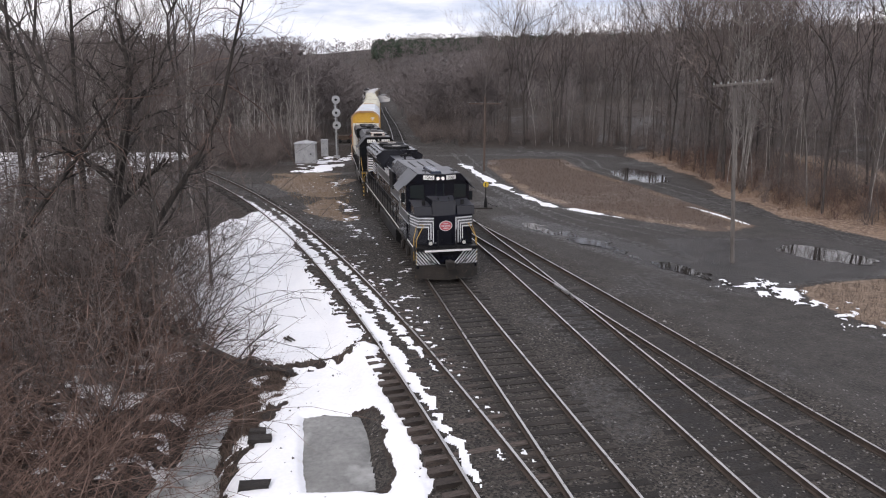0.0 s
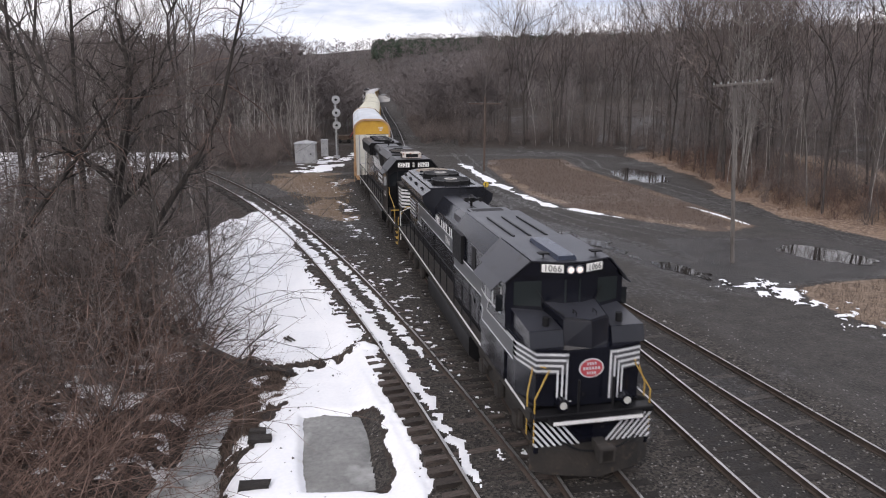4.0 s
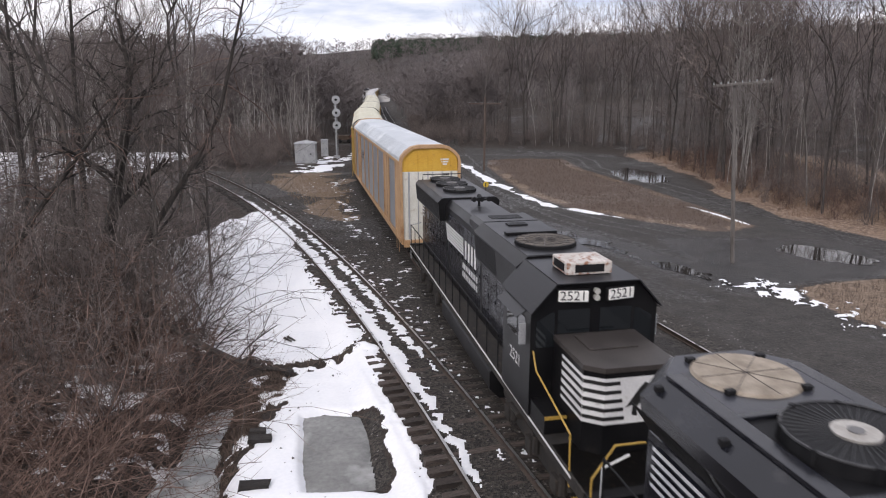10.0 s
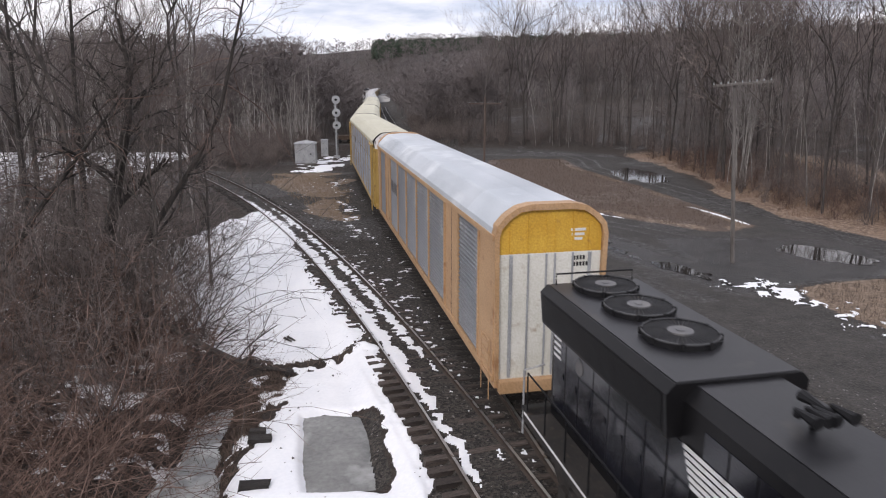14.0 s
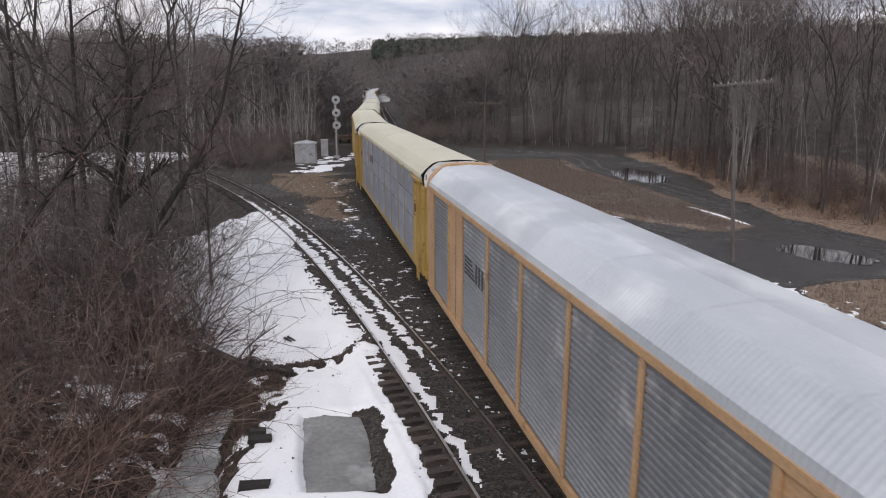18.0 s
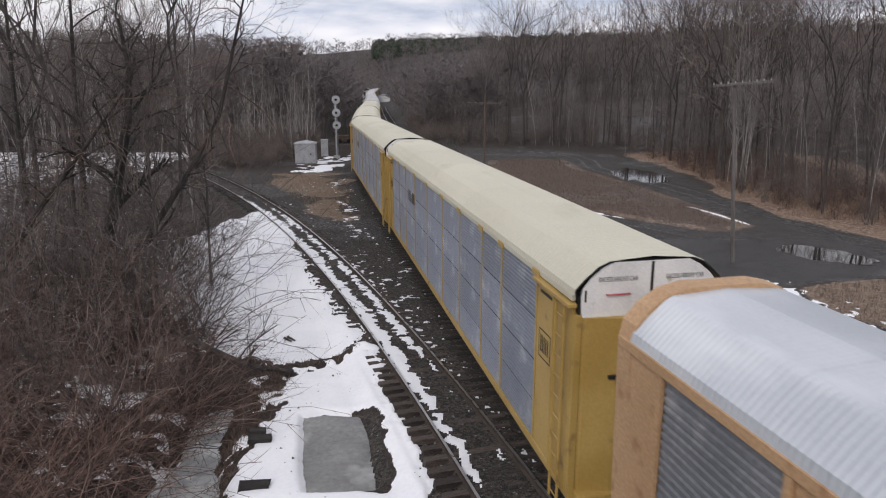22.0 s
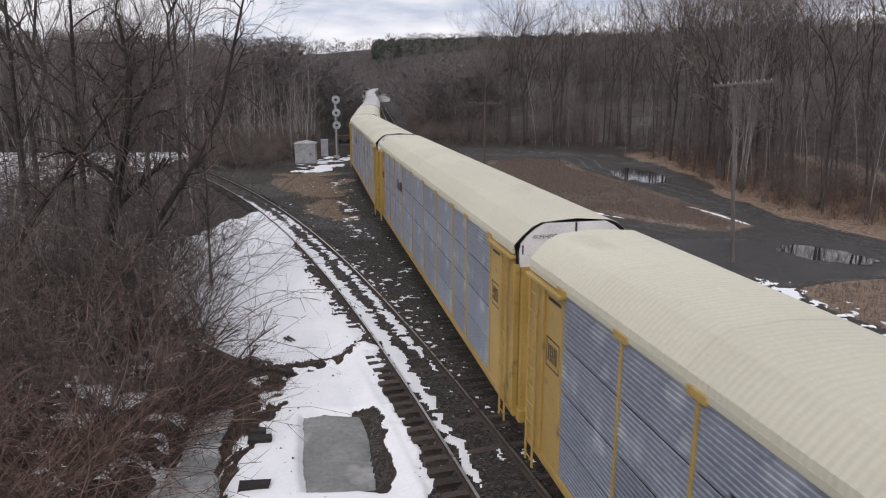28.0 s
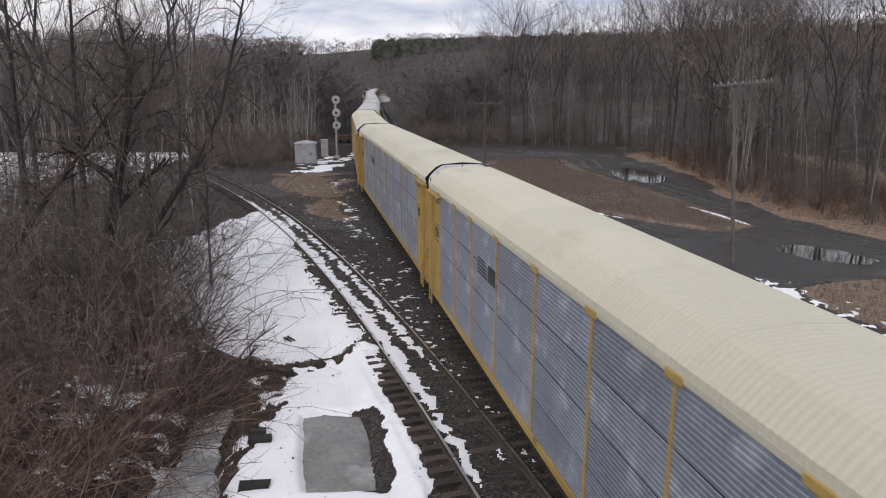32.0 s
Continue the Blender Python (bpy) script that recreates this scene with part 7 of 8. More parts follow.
def make_left_woods():
    kinds = [plant("bare_tree", "bare dark tree with a tangled crown", "trees of the thicket", forked_tree(50 + k, H, r, fk, 4, 9), M_BARK, M_TWIG)
             for k, (H, r, fk) in enumerate(((17, 0.12, 0.36), (19, 0.14, 0.42), (13, 0.08, 0.30), (18, 0.10, 0.45)))]
    at = scatter(8, 38, 2.8, lambda x, y: left_ok(x, y) and x / y > -0.78, (-60, -10, 27, 100))
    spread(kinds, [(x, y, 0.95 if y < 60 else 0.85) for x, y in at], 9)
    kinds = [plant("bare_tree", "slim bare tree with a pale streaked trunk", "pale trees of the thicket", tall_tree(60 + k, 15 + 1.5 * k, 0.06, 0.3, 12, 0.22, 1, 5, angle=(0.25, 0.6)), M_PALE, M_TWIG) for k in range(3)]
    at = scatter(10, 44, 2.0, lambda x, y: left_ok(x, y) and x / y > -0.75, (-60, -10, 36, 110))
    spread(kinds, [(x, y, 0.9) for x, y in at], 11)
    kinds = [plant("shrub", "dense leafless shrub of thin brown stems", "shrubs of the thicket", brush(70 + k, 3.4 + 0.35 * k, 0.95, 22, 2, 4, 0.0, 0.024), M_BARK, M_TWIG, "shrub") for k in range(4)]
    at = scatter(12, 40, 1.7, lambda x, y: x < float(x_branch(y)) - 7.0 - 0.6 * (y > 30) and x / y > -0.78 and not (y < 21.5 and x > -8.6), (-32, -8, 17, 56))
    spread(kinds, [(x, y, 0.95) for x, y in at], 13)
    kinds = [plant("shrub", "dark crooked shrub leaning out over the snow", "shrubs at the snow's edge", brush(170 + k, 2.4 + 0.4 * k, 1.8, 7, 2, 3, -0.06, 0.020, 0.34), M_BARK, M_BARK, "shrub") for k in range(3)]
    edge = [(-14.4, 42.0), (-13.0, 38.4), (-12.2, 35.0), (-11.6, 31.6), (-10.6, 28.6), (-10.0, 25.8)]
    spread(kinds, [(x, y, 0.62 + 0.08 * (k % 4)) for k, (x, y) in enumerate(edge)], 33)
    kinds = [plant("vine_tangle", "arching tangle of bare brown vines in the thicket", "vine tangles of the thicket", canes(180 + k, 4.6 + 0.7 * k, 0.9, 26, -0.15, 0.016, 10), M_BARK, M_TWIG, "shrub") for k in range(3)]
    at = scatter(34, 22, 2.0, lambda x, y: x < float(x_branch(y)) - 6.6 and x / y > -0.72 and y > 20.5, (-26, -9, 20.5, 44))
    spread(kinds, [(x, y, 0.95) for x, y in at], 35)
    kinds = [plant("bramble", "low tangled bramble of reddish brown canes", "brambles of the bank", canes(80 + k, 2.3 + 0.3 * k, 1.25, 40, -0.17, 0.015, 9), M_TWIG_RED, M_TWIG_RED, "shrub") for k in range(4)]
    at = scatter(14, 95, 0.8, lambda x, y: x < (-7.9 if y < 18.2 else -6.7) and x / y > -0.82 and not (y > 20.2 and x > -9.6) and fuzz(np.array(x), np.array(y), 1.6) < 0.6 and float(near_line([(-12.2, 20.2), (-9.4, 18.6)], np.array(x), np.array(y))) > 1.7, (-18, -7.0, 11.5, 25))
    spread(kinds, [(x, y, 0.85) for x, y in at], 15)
    back = lambda x, y: -0.36 < x / y < -0.185 and x < -16.6 - 0.02 * (y - 84) and not (y < 86 and x > -19)
    kinds = [plant("sapling", "thin pale leafless sapling behind the cabinets", "pale saplings of the thicket", tall_tree(64 + k, 9 + k, 0.05, 0.12, 14, 0.24, 1, 5, angle=(0.3, 0.9)), M_PALE, M_TWIG) for k in range(3)]
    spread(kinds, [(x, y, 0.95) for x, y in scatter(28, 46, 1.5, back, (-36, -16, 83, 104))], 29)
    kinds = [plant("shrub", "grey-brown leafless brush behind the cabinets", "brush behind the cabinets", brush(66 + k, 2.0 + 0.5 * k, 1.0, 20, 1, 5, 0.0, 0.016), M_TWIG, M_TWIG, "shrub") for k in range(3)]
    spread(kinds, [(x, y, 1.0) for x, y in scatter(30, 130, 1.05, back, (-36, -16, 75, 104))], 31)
    # trees that stand apart
    lone = (("bare_tree", "broken old trunk hung with vines", [(-14.3, 28, -0.8), (-14.0, 28, 2), (-13.2, 28, 5.0), (-12.5, 28, 7.6), (-12.3, 28, 9.4), (-12.5, 28, 11.3)], 0.34, 16, 0.22),
            ("bare_tree", "long trunk leaning out over the snow", [(-14.6, 28, -0.8), (-13.6, 28, 0.9), (-12.4, 28, 2.4), (-9.9, 28, 5.9), (-8.9, 28, 7.6), (-8.0, 28, 10.7), (-7.4, 28, 12.8)], 0.20, 14, 0.17),
            ("bare_tree", "dead leaning trunk propped in the thicket", [(-18.3, 25, -0.6), (-17.0, 25.3, 1.6), (-15.2, 25.6, 4.2), (-13.3, 26, 6.6), (-11.8, 26.2, 8.5)], 0.19, 7, 0.16),
            ("bare_tree", "tall dark tree with steep limbs", [(-24.5, 40, -0.4), (-24.3, 40, 4), (-24.2, 40, 8), (-24.0, 40, 12), (-23.8, 40, 17)], 0.24, 14, 0.26),
            ("bare_tree", "tall dark tree with steep limbs", [(-19.0, 36, -0.4), (-18.8, 36, 4), (-18.7, 36, 8), (-18.4, 36, 12), (-18.2, 36, 16)], 0.21, 14, 0.26))
    for k, (nm, lb, path, r, limbs, ln) in enumerate(lone):
        p0 = np.array(path[0])
        e = plant(nm, lb, "", tall_tree(90 + k, 13, r, 0.3, limbs, ln, 2, 5, path=[np.array(p) - p0 * (1, 1, 0) for p in path], angle=(0.7, 1.6), rise=0.02), M_BARK_DARK, M_TWIG)
        e.matrix_basis = pose(p0[0], p0[1], 0)
        if k < 3:
            hanging_vines(95 + k, [np.array(p) - p0 * (1, 1, 0) for p in path], (90, 40, 40)[k], M_TWIG_RED if k else M_BARK, e)
    # fallen trunk across the end of the snow
    w, t = Wood(), Wood()
    rng = np.random.default_rng(3)
    pts = [np.array(p) for p in ((-11.3, 24.6, 0.55), (-9.7, 23.6, 0.25), (-8.2, 22.6, -0.08), (-6.9, 21.9, -0.30), (-6.0, 21.6, -0.40), (-5.1, 21.5, -0.44))]
    w.tube(pts, [0.15, 0.14, 0.12, 0.10, 0.08, 0.05], 8)
    for k in range(9):
        i = rng.integers(0, 4)
        ramify(rng, w, t, pts[i] + (pts[i + 1] - pts[i]) * rng.random(), (rng.normal(0.4, 0.5), rng.normal(-0.2, 0.6), 0.7), rng.uniform(1.0, 2.4), 0.035, 0, 1, -0.02, 5)
    e = plant("fallen_tree", "fallen dead trunk lying over the snow bank", "", (w, t), M_BARK, M_TWIG)


def far_tree(seed, limbs=14, twigs=8, thick=1.0):
    rng = np.random.default_rng(seed)
    w = Wood()
    H = 1.0
    pts = bend(rng, (0, 0, -0.05), (0, 0, 1), H, 3, 0.04, 0.02)
    w.tube(pts, np.array([0.013, 0.010, 0.006, 0.002]) * thick, 3)
    for k in range(limbs):
        z = rng.uniform(0.22, 0.9)
        az = rng.uniform(0, 6.283)
        o = np.array((0, 0, z))
        L = 0.34 * (1.15 - z) + 0.08
        e = o + np.array((math.cos(az) * L * 0.95, math.sin(az) * L * 0.95, L * 0.55))
        w.spike(o, e, 0.010 * thick)
        for q in range(twigs):
            u = rng.uniform(0.3, 0.95)
            p = o + (e - o) * u
            w.spike(p, p + rng.normal(0, 1, 3) * 0.062 + np.array((math.cos(az) * 0.05, math.sin(az) * 0.05, 0.045)), (0.0075 if limbs > 8 else 0.013) * thick)
    tri = []
    for q in w.f:
        tri += [q] if len(q) == 3 else [q[:3], (q[0], q[2], q[3])]
    return np.array(w.v), tri


def pine(seed):
    """A ragged pine: tiers of drooping boughs that leave gaps."""
    rng = np.random.default_rng(seed)
    v, f = [], []
    for t in range(7):
        z, r = 0.02 + t * 0.13, (0.34 - t * 0.026) * rng.uniform(0.75, 1.15)
        for k in range(7):
            a, q = rng.uniform(0, 6.283), r * rng.uniform(0.5, 1.0)
            b = len(v)
            for da, qq, dz in ((0.0, 0.0, 0.16), (-0.4, q * 0.75, rng.uniform(-0.03, 0.04)), (0.4, q * 0.75, rng.uniform(-0.03, 0.04)), (0.0, q, rng.uniform(0.0, 0.09))):
                v.append((math.cos(a + da) * qq, math.sin(a + da) * qq, z + dz))
            f += [(b, b + 1, b + 3), (b, b + 3, b + 2), (b, b + 2, b + 1)]
    return np.array(v), f


def mass(name, label, models, places, sizes, material, seed):
    """Very many far trees, joined."""
    rr = np.random.default_rng(seed)
    V, F, base = [], [], 0
    ground_z = land(np.array([p[0] for p in places]), np.array([p[1] for p in places]))
    for (x, y), s, gz in zip(places, sizes, ground_z):
        v, f = models[rr.integers(0, len(models))]
        a = rr.uniform(0, 6.283)
        c, sn = math.cos(a), math.sin(a)
        wide = s * rr.uniform(0.8, 1.2)
        p = np.stack([(v[:, 0] * c - v[:, 1] * sn) * wide + x, (v[:, 0] * sn + v[:, 1] * c) * wide + y, v[:, 2] * s + gz], 1)
        V.append(p)
        F.append(np.asarray(f) + base)
        base += len(v)
    ob = raw(name, np.concatenate(V).tolist(), np.concatenate(F).tolist(), material)
    return tagged(ob, label, "trees", kind="stuff")


def make_far_woods():
    rng = np.random.default_rng(21)
    n = 14000
    ang, r = np.radians(rng.uniform(-42, 42, n)), 100 + 560 * rng.random(n) ** 1.35
    x, y, deg = r * np.sin(ang), r * np.cos(ang), np.degrees(ang)
    off = np.minimum(np.abs(x - x_main(y)), np.abs(x - x_second(y)))
    ok = (off > np.where(y < 240, 3.8, np.where(y < 330, 4.5, 0.0))) & (y > 60)
    ok &= ~((deg > 4) & (inside(WOODS, x, y) < 30)) & ~((deg > 10.5) & (deg < 19.5) & (r < 200)) & ~((deg < -12) & (r < 105)) & ~((deg >= -12) & (deg <= 4) & (r < 112))
    ok &= rng.random(n) < np.where(r < 260, 1.0, 0.8)
    idx = np.nonzero(ok)[0][:4600]
    size = rng.uniform(9, 13.5, n) * np.where((deg > -11) & (deg < 4), 1.0, np.where((deg > 4) & (r < 190), 0.62, 1.15))
    for name, label, models, pick in (("far_woods", "bare brown woods beyond the tracks", [far_tree(k, 16, 10, 0.55) for k in range(6)], idx[r[idx] < 150]), ("far_woods", "bare brown woods on the hillside beyond the tracks", [far_tree(k) for k in range(6)], idx[(r[idx] >= 150) & (r[idx] < 230)]), ("far_woods", "bare brown woods high on the far hillside", [far_tree(k, 7, 4) for k in range(6)], idx[r[idx] >= 230])):
        mass(name, label, models, list(zip(x[pick], y[pick])), size[pick], M_FARWOOD, 5)
    rr = random.Random(22)
    spots, sizes = [], []
    for k in range(3600):
        ang, r = radians(rr.uniform(-5.6, 40)), rr.uniform(520, 690)
        deg = math.degrees(ang)
        if rr.random() < (0.1 if deg < 3 else 0.45) or r < 430 + 120 * rr.random() + 60 * (deg > 3):
            continue
        spots.append((r * math.sin(ang), r * math.cos(ang)))
        sizes.append(rr.uniform(5, 9.5))
    mass("far_pines", "dark green pines along the ridge", [pine(k) for k in range(4)], spots, sizes, M_PINE, 6)


def blades(name, label, material, seed, n, accept, bounds, h, width):
    """Dead grass, weeds or brush: thin upright slips past counting."""
    rng = np.random.default_rng(seed)
    x = rng.uniform(bounds[0], bounds[1], n * 4)
    y = rng.uniform(bounds[2], bounds[3], n * 4)
    ok = accept(x, y)
    x, y = x[ok][:n], y[ok][:n]
    k = len(x)
    z = land(x, y)
    hh = rng.uniform(h[0], h[1], k)
    az = rng.uniform(0, 6.283, k)
    lx, ly = rng.normal(0, 0.35, k) * hh, rng.normal(0, 0.35, k) * hh
    wx, wy = np.cos(az) * width, np.sin(az) * width
    v = np.stack([np.stack([x - wx, y - wy, z - 0.02], 1), np.stack([x + wx, y + wy, z - 0.02], 1), np.stack([x + lx, y + ly, z + hh], 1)], 1).reshape(-1, 3)
    f = np.arange(k * 3).reshape(-1, 3)
    return tagged(raw(name, v.tolist(), f.tolist(), material), label, "grass", kind="stuff")


def make_undergrowth():
    blades("dead_weeds", "low brown dead weeds on the island of the yard", M_WEED, 1, 14000, lambda x, y: inside(ISLAND, x, y) + (fuzz(x, y, 2) - 0.5) * 3 > 0.6, (4, 21, 42, 86), (0.08, 0.30), 0.016)
    blades("dead_grass", "dry straw grass between the tracks", M_GRASS, 2, 5000, lambda x, y: inside(STRAW, x, y) + (fuzz(x, y, 2) - 0.5) * 2 > 0.0, (-18, -6, 45, 73), (0.08, 0.28), 0.014)
    blades("dead_grass", "dry brown grass at the edge of the gravel yard", M_WEED, 3, 6000, lambda x, y: inside(RIGHTGRASS, x, y) + (fuzz(x, y, 1.5) - 0.5) * 1.6 > 0.0, (15, 27, 19, 33), (0.08, 0.32), 0.010)
    blades("leaf_litter", "fallen brown leaves and dead stalks at the woods' edge", M_LEAF, 4, 22000, lambda x, y: (inside(WOODS, x, y) + (fuzz(x, y, 2) - 0.5) * 4 > 0.2) & (inside(WOODS, x, y) < 14) & (y < 88), (8, 50, 34, 100), (0.06, 0.5), 0.022)
    blades("bank_litter", "matted dead stalks and leaves on the thicket floor", M_LITTER, 5, 11000, lambda x, y: (x < x_branch(y) - 7.2 + 1.2 * (fuzz(x, y, 1.5) - 0.5)) & (x / y > -0.85) & (fuzz(x, y, 0.6) < 0.59) & (near_line([(-12.4, 20.7), (-9.7, 19.3)], x, y) > 0.9), (-34, -6.5, 12.5, 52), (0.06, 0.4), 0.012)
    blades("scarp_litter", "dead brown roots and grass on the creek bank", M_WEED, 6, 6500, lambda x, y: inside(SCARP, x, y) + (fuzz(x, y, 0.6) - 0.5) * 0.7 > 0.0, (-8, -4, 13, 23), (0.03, 0.16), 0.018)
    blades("log_bank_litter", "dead grass over the low bank in the snow", M_WEED, 7, 900, lambda x, y: inside(LOGBANK, x, y) + (fuzz(x, y, 0.6) - 0.5) * 0.3 > 0.05, (-8, -2, 20, 25), (0.04, 0.16), 0.012)


# ---- things beside the line ----
def make_signal():
    e = thing("railway_signal", "tall grey signal mast with three round signal heads", "signal", m=pose(-13.1, 86.0, float(land(-13.1, 86.0))))
    part("base", box(-0.35, 0.35, -0.35, 0.35, -0.1, 0.25, 0.03), M_STEEL, e)
    part("mast", cyl(bmesh.new(), (0, 0, 0.2), (0, 0, 7.3), 0.09, 10), M_STEEL, e)
    bm = bmesh.new()
    for x in (-0.16, 0.16):
        cyl(bm, (x, 0.25, 0.3), (x, 0.25, 7.2), 0.018, 5)
    for k in range(20):
        cyl(bm, (-0.16, 0.25, 0.5 + k * 0.34), (0.16, 0.25, 0.5 + k * 0.34), 0.012, 5)
    part("ladder", bm, M_STEEL, e)
    for z in (7.0, 5.45, 3.95):
        h = part("signal_head", cyl(bmesh.new(), (0.12, -0.25, z), (0.12, -0.20, z), 0.50, 22), M_STEEL, e, "round pale target")
        part("lamp_case", cyl(bmesh.new(), (0.12, -0.2, z), (0.12, 0.25, z), 0.17, 12), M_GRILLE, h)
        part("lens", cyl(bmesh.new(), (0.12, -0.4, z), (0.12, -0.25, z), 0.14, 12), M_GRILLE, h)
        part("platform", box(-0.3, 0.05, 0.0, 0.5, z - 0.75, z - 0.71), M_STEEL, e)


def make_cabinet(name, label, x, y, w, d, h, roof):
    e = thing(name, label, "cabinet", m=pose(x, y, float(land(x, y)), 0, 0, 4))
    part("plinth", box(-w / 2 - 0.05, w / 2 + 0.05, -d / 2 - 0.05, d / 2 + 0.05, -0.15, 0.12, 0.02), M_STONE, e)
    part("body", box(-w / 2, w / 2, -d / 2, d / 2, 0.12, h, 0.02), M_STEEL, e)
    part("door", box(-w * 0.38, w * 0.38, -d / 2 - 0.02, -d / 2, 0.25, h - 0.12, 0.01), M_STEEL, e)
    part("handle", box(w * 0.26, w * 0.30, -d / 2 - 0.06, -d / 2 - 0.02, h * 0.45, h * 0.55), M_GRILLE, e)
    if roof:
        bm = bmesh.new()
        b = [bm.verts.new(v) for v in ((-w / 2 - 0.12, -d / 2 - 0.12, h), (w / 2 + 0.12, -d / 2 - 0.12, h), (w / 2 + 0.12, d / 2 + 0.12, h), (-w / 2 - 0.12, d / 2 + 0.12, h))]
        t = bm.verts.new((0, 0, h + 0.32))
        bm.faces.new(b[::-1])
        for i in range(4):
            bm.faces.new((b[i], b[(i + 1) % 4], t))
        part("roof", bm, M_STEEL, e)
    else:
        part("roof", box(-w / 2 - 0.06, w / 2 + 0.06, -d / 2 - 0.06, d / 2 + 0.06, h, h + 0.06, 0.02), M_STEEL, e)


def make_pole(label, x, y, h, r, mat, arm, lean=0.0):
    e = thing("utility_pole", label, "pole", m=pose(x, y, float(land(x, y)), 0, lean, 0))
    part("post", cyl(bmesh.new(), (0, 0, -0.3), (0, 0, h), r, 12, r * 0.7), mat, e)
    z = h - arm[2]
    part("crossarm", box(arm[0], arm[1], -r - 0.1, -r, z - 0.06, z + 0.06, 0.01), mat, e)
    n = arm[3]
    for k in range(n):
        px = arm[0] + (arm[1] - arm[0]) * (k + 0.15) / (n - 0.7)
        part("insulator", cyl(bmesh.new(), (px, -r - 0.05, z + 0.06), (px, -r - 0.05, z + 0.16), 0.036, 8, 0.022), M_INSUL, e, "pale glass insulator")


def make_switch_stand():
    e = thing("switch_stand", "black switch stand with a round yellow target", "switch stand", m=pose(3.15, 50.6, float(land(3.15, 50.6))))
    part("tie_base", box(-0.9, 0.5, -0.3, 0.3, -0.05, 0.08, 0.02), M_TIE, e)
    part("stand", cyl(bmesh.new(), (0, 0, 0.05), (0, 0, 0.75), 0.16, 10, 0.08), M_GRILLE, e)
    part("mast", cyl(bmesh.new(), (0, 0, 0.7), (0, 0, 1.75), 0.035, 8), M_GRILLE, e)
    t = part("target", cyl(bmesh.new(), (0, -0.02, 1.78), (0, 0.02, 1.78), 0.21, 18), M_SIGNY, e, "round yellow target")
    part("target_bar", box(-0.05, 0.02, -0.03, -0.022, 1.68, 1.88), M_INK, t)
    part("lever", pipe(bmesh.new(), [(0, -0.1, 0.5), (0.5, -0.3, 0.25), (0.85, -0.35, 0.2)], 0.025, 6), M_GRILLE, e)


def make_clutter():
    rr = random.Random(8)
    for x, y, turn, ln in ((-4.75, 16.35, 8, 0.95), (-4.95, 16.75, 5, 0.6), (-4.35, 14.25, 10, 1.05), (-4.95, 20.6, 60, 0.45)):
        x, y, ln = x * 1.04, y * 1.04, ln * 0.68
        bm = box(-ln / 2, ln / 2, -0.12, 0.12, 0, 0.2)
        for v in bm.verts:
            v.co += Vector((rr.uniform(-0.05, 0.05), rr.uniform(-0.02, 0.02), rr.uniform(-0.02, 0.02)))
        ob = part("tie_stub", bm, M_TIE_OLD)
        ob.matrix_basis = pose(x, y, float(land(x, y)) - 0.01, 3, 2, turn)
        tagged(ob, "rotten old tie end lying in the snow", "timber", "old timbers in the snow")
    bm = bmesh.new()
    for p, q in (((0, 0, 0.04), (0.35, -0.45, 0.08)), ((0.1, 0.1, 0.05), (0.45, -0.3, 0.06))):
        cyl(bm, p, q, 0.05, 6, 0.03)
    ob = part("branch", bm, M_BARK)
    ob.matrix_basis = pose(-6.0, 24.7, float(land(-6.0, 24.7)) + 0.07)
    tagged(ob, "dark broken branch lying on the snow", "branch")
    # grit and bark crumbs on the snow, pale stones on the ballast
    rng = np.random.default_rng(12)

    def crumbs(name, label, x, y, s, lift, sides, material, category):
        z = land(x, y) + lift
        a0 = rng.uniform(0, 6.28, len(x))
        ring = [np.stack([x + np.cos(a0 + q * 6.283 / sides) * s * rng.uniform(0.7, 1.5, len(x)), y + np.sin(a0 + q * 6.283 / sides) * s * rng.uniform(0.7, 1.5, len(x)), z], 1) for q in range(sides)]
        ring.append(np.stack([x, y, z + s], 1))
        v = np.stack(ring, 1).reshape(-1, 3)
        b = np.arange(len(x))[:, None] * (sides + 1)
        f = np.concatenate([np.concatenate([b + q, b + (q + 1) % sides, b + sides], 1) for q in range(sides)])
        tagged(raw(name, v.tolist(), f.tolist(), material), label, category, kind="stuff")

    x, y = rng.uniform(-13, -0.5, 1400), rng.uniform(14, 45, 1400)
    x[700:], y[700:] = x[:700] + rng.normal(0, 0.12, 700), y[:700] + rng.normal(0, 0.12, 700)
    s1, s2 = inside(FIELD, x, y), inside(BANKSNOW, x, y)
    ok = (np.maximum(s1, s2) > 0.12) & (fuzz(x, y, 1.7) > 0.52) & ~((s1 > 1.6) & (rng.random(1400) < 0.8)) & (inside(POND, x, y) < -0.05)
    crumbs("bark_crumbs", "dark bark crumbs and twigs on the snow", x[ok], y[ok], 0.008 + 0.045 * rng.random(int(ok.sum())) ** 2.5, 0.06, 3, M_BARK, "debris")
    y = 13 + 40 * rng.random(2600) ** 1.7
    x = x_branch(y) + 1.0 + rng.random(2600) * (x_third(y) + 3 - x_branch(y))
    crumbs("ballast_stones", "loose grey stones on the ballast", x, y, rng.uniform(0.015, 0.04, 2600) * np.where(rng.random(2600) < 0.02, 2.0, 1.0), -0.005, 4, M_STONE, "stones")


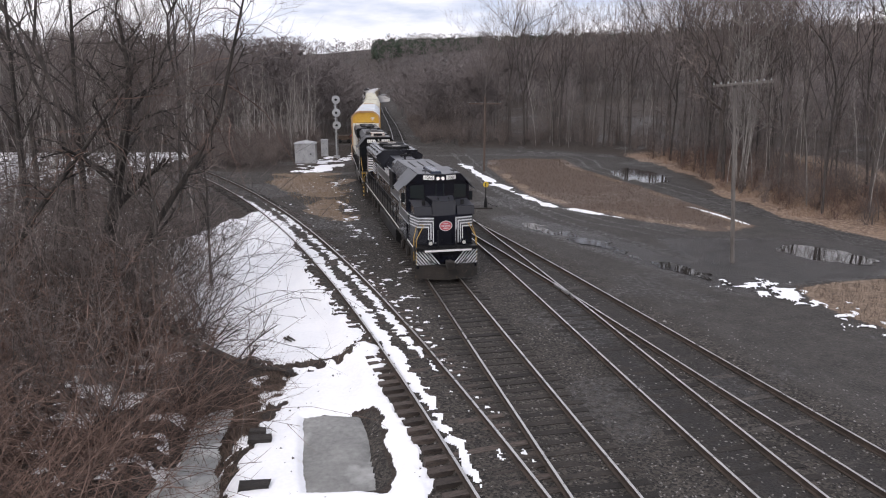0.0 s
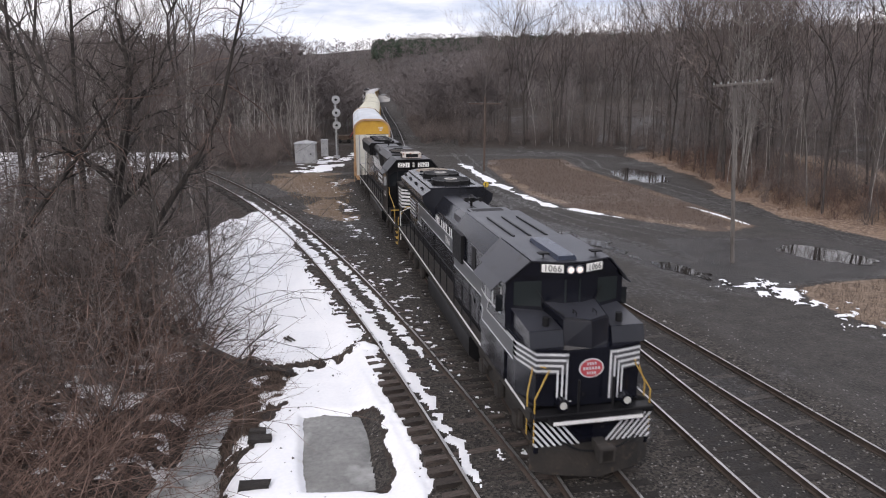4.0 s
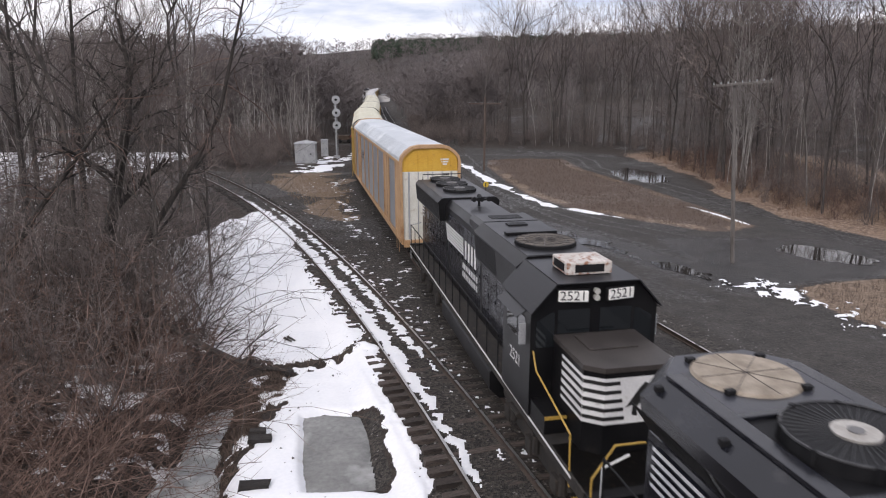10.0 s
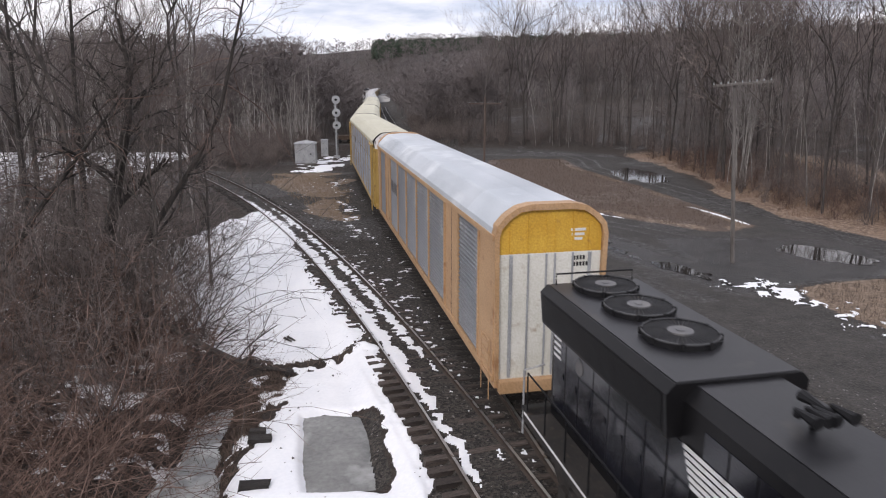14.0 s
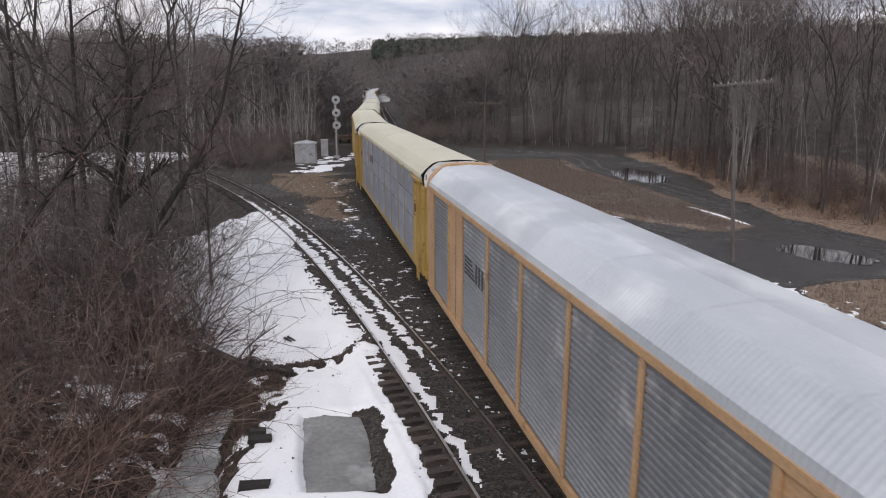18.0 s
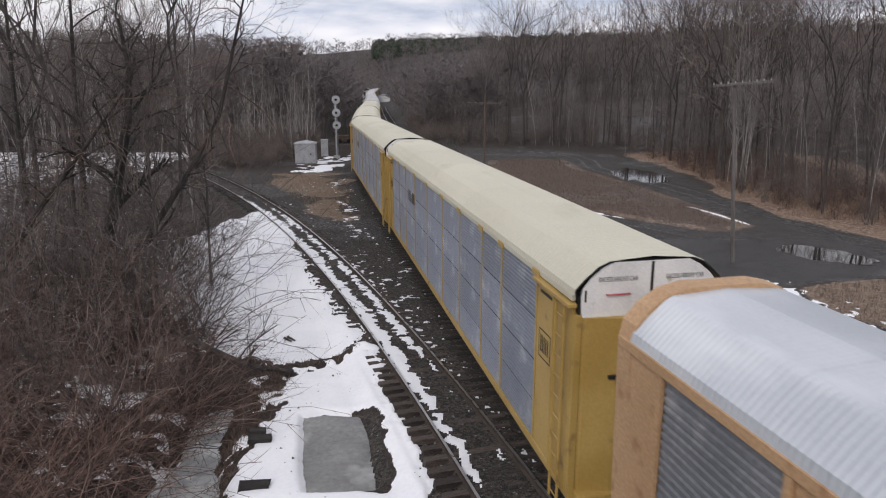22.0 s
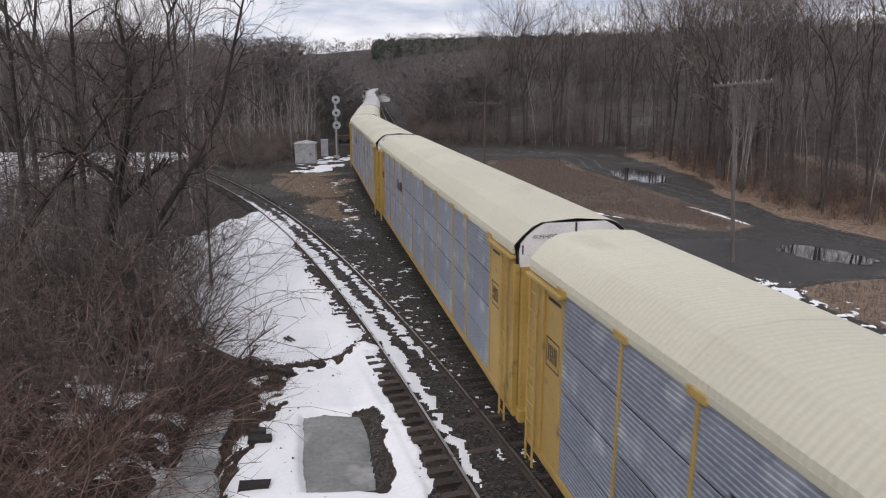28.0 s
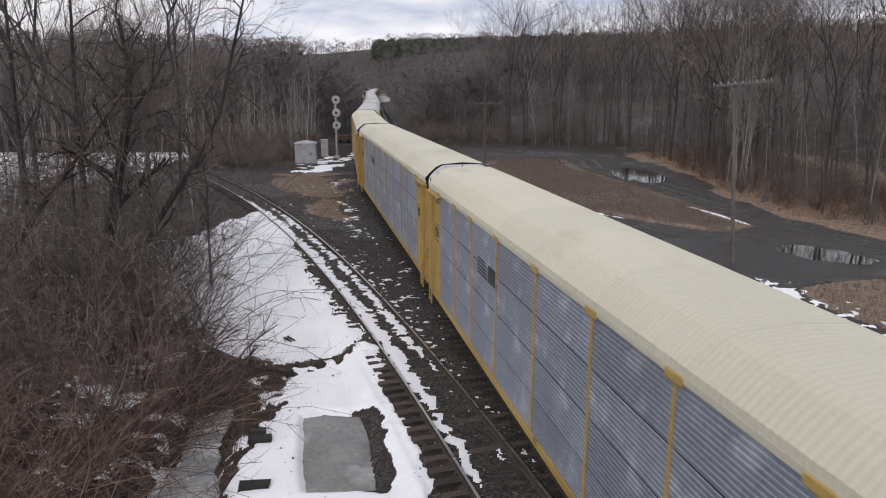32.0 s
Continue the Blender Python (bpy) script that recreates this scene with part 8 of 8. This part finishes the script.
def make_far_things():
    e = thing("far_house", "small white house far up the line", "house", m=pose(-35.2, 330, float(land(-35.2, 330))))
    part("wall", box(-1.9, 1.9, -3, 3, -3, 5.2, 0.02), M_HOUSEW, e)
    part("roof", prism(bmesh.new(), [(-2.1, 5.2), (2.1, 5.2), (0, 6.3)], -3.2, 3.2), M_ROOF, e)
    for x in (-0.95, 0.95):
        part("window", box(x - 0.45, x + 0.45, -3.02, -3.0, 2.9, 4.5), M_GLASS_D, e)
    e = thing("far_shed", "long low pale shed far up the line", "shed", m=pose(-26.5, 318, float(land(-26.5, 318))))
    part("wall", box(-2.6, 2.6, -2, 2, -3, 2.9, 0.02), M_HOUSEW, e)
    part("roof", prism(bmesh.new(), [(-2.9, 2.9), (2.9, 2.9), (0, 3.7)], -2.2, 2.2), M_STEEL, e)
    e = thing("equipment_trailer", "small rusty red equipment trailer beside the main track", "trailer", m=pose(-15.0, 108, float(land(-15.0, 108))))
    part("deck", box(-1.2, 1.0, -1.0, 1.0, 0.5, 0.75, 0.03), M_PLATE, e)
    for x in (-0.8, 0.6):
        part("wheel", cyl(bmesh.new(), (x, -1.05, 0.3), (x, -0.85, 0.3), 0.3, 14), M_GRILLE, e)
    part("arm", pipe(bmesh.new(), [(0.6, 0, 0.75), (1.2, 0, 1.7), (1.4, 0, 2.0)], 0.08, 6), M_RED, e)
    part("rack", box(-1.2, 0.6, -0.9, 0.9, 0.75, 1.15, 0.03), M_PLATE, e)


make_signal()
make_cabinet("signal_cabinet", "grey metal signal cabinet with a pointed roof", -15.7, 79.8, 2.3, 1.9, 2.35, True)
make_cabinet("relay_box", "narrow grey relay box on a low plinth", -14.8, 87.2, 0.85, 0.7, 2.1, False)
make_pole("weathered grey utility pole with one crossarm and insulators", 15.1, 35.0, 9.25, 0.115, M_POLE, (-1.15, 1.75, 0.15, 9), -4.7)
make_pole("dark brown utility pole with a long crossarm", 4.35, 73.3, 7.7, 0.13, M_DARKPOLE, (-1.7, 1.7, 0.7, 6), 0.0)
make_switch_stand()
make_clutter()
make_far_things()
make_undergrowth()
make_far_woods()
make_right_woods()
make_left_woods()


def motions():
    """The train runs past below the camera at a steady 4.1 to 4.3 metres a second."""
    for ob, s0, half, lean, side in TRAIN:
        walk(ob, [(t, train_pose(s0, half, t, lean, side)) for t in np.arange(0, 32.01, 1.0)])
    # the wheels roll with the way run; they turn less than a right angle from row to row
    for sets, r in ((lead_wheels + second_wheels, 0.53), (wheels_a + wheels_b, 0.42)):
        for ws in sets:
            y, rows = ws.location.y, []
            for t in np.arange(0, 32.01, 0.1):
                rows.append((t, Matrix.Translation((0, y, r)) @ Matrix.Rotation(-float(np.interp(t, _tt, _run)) / r, 4, "X")))
            walk(ws, rows)


motions()
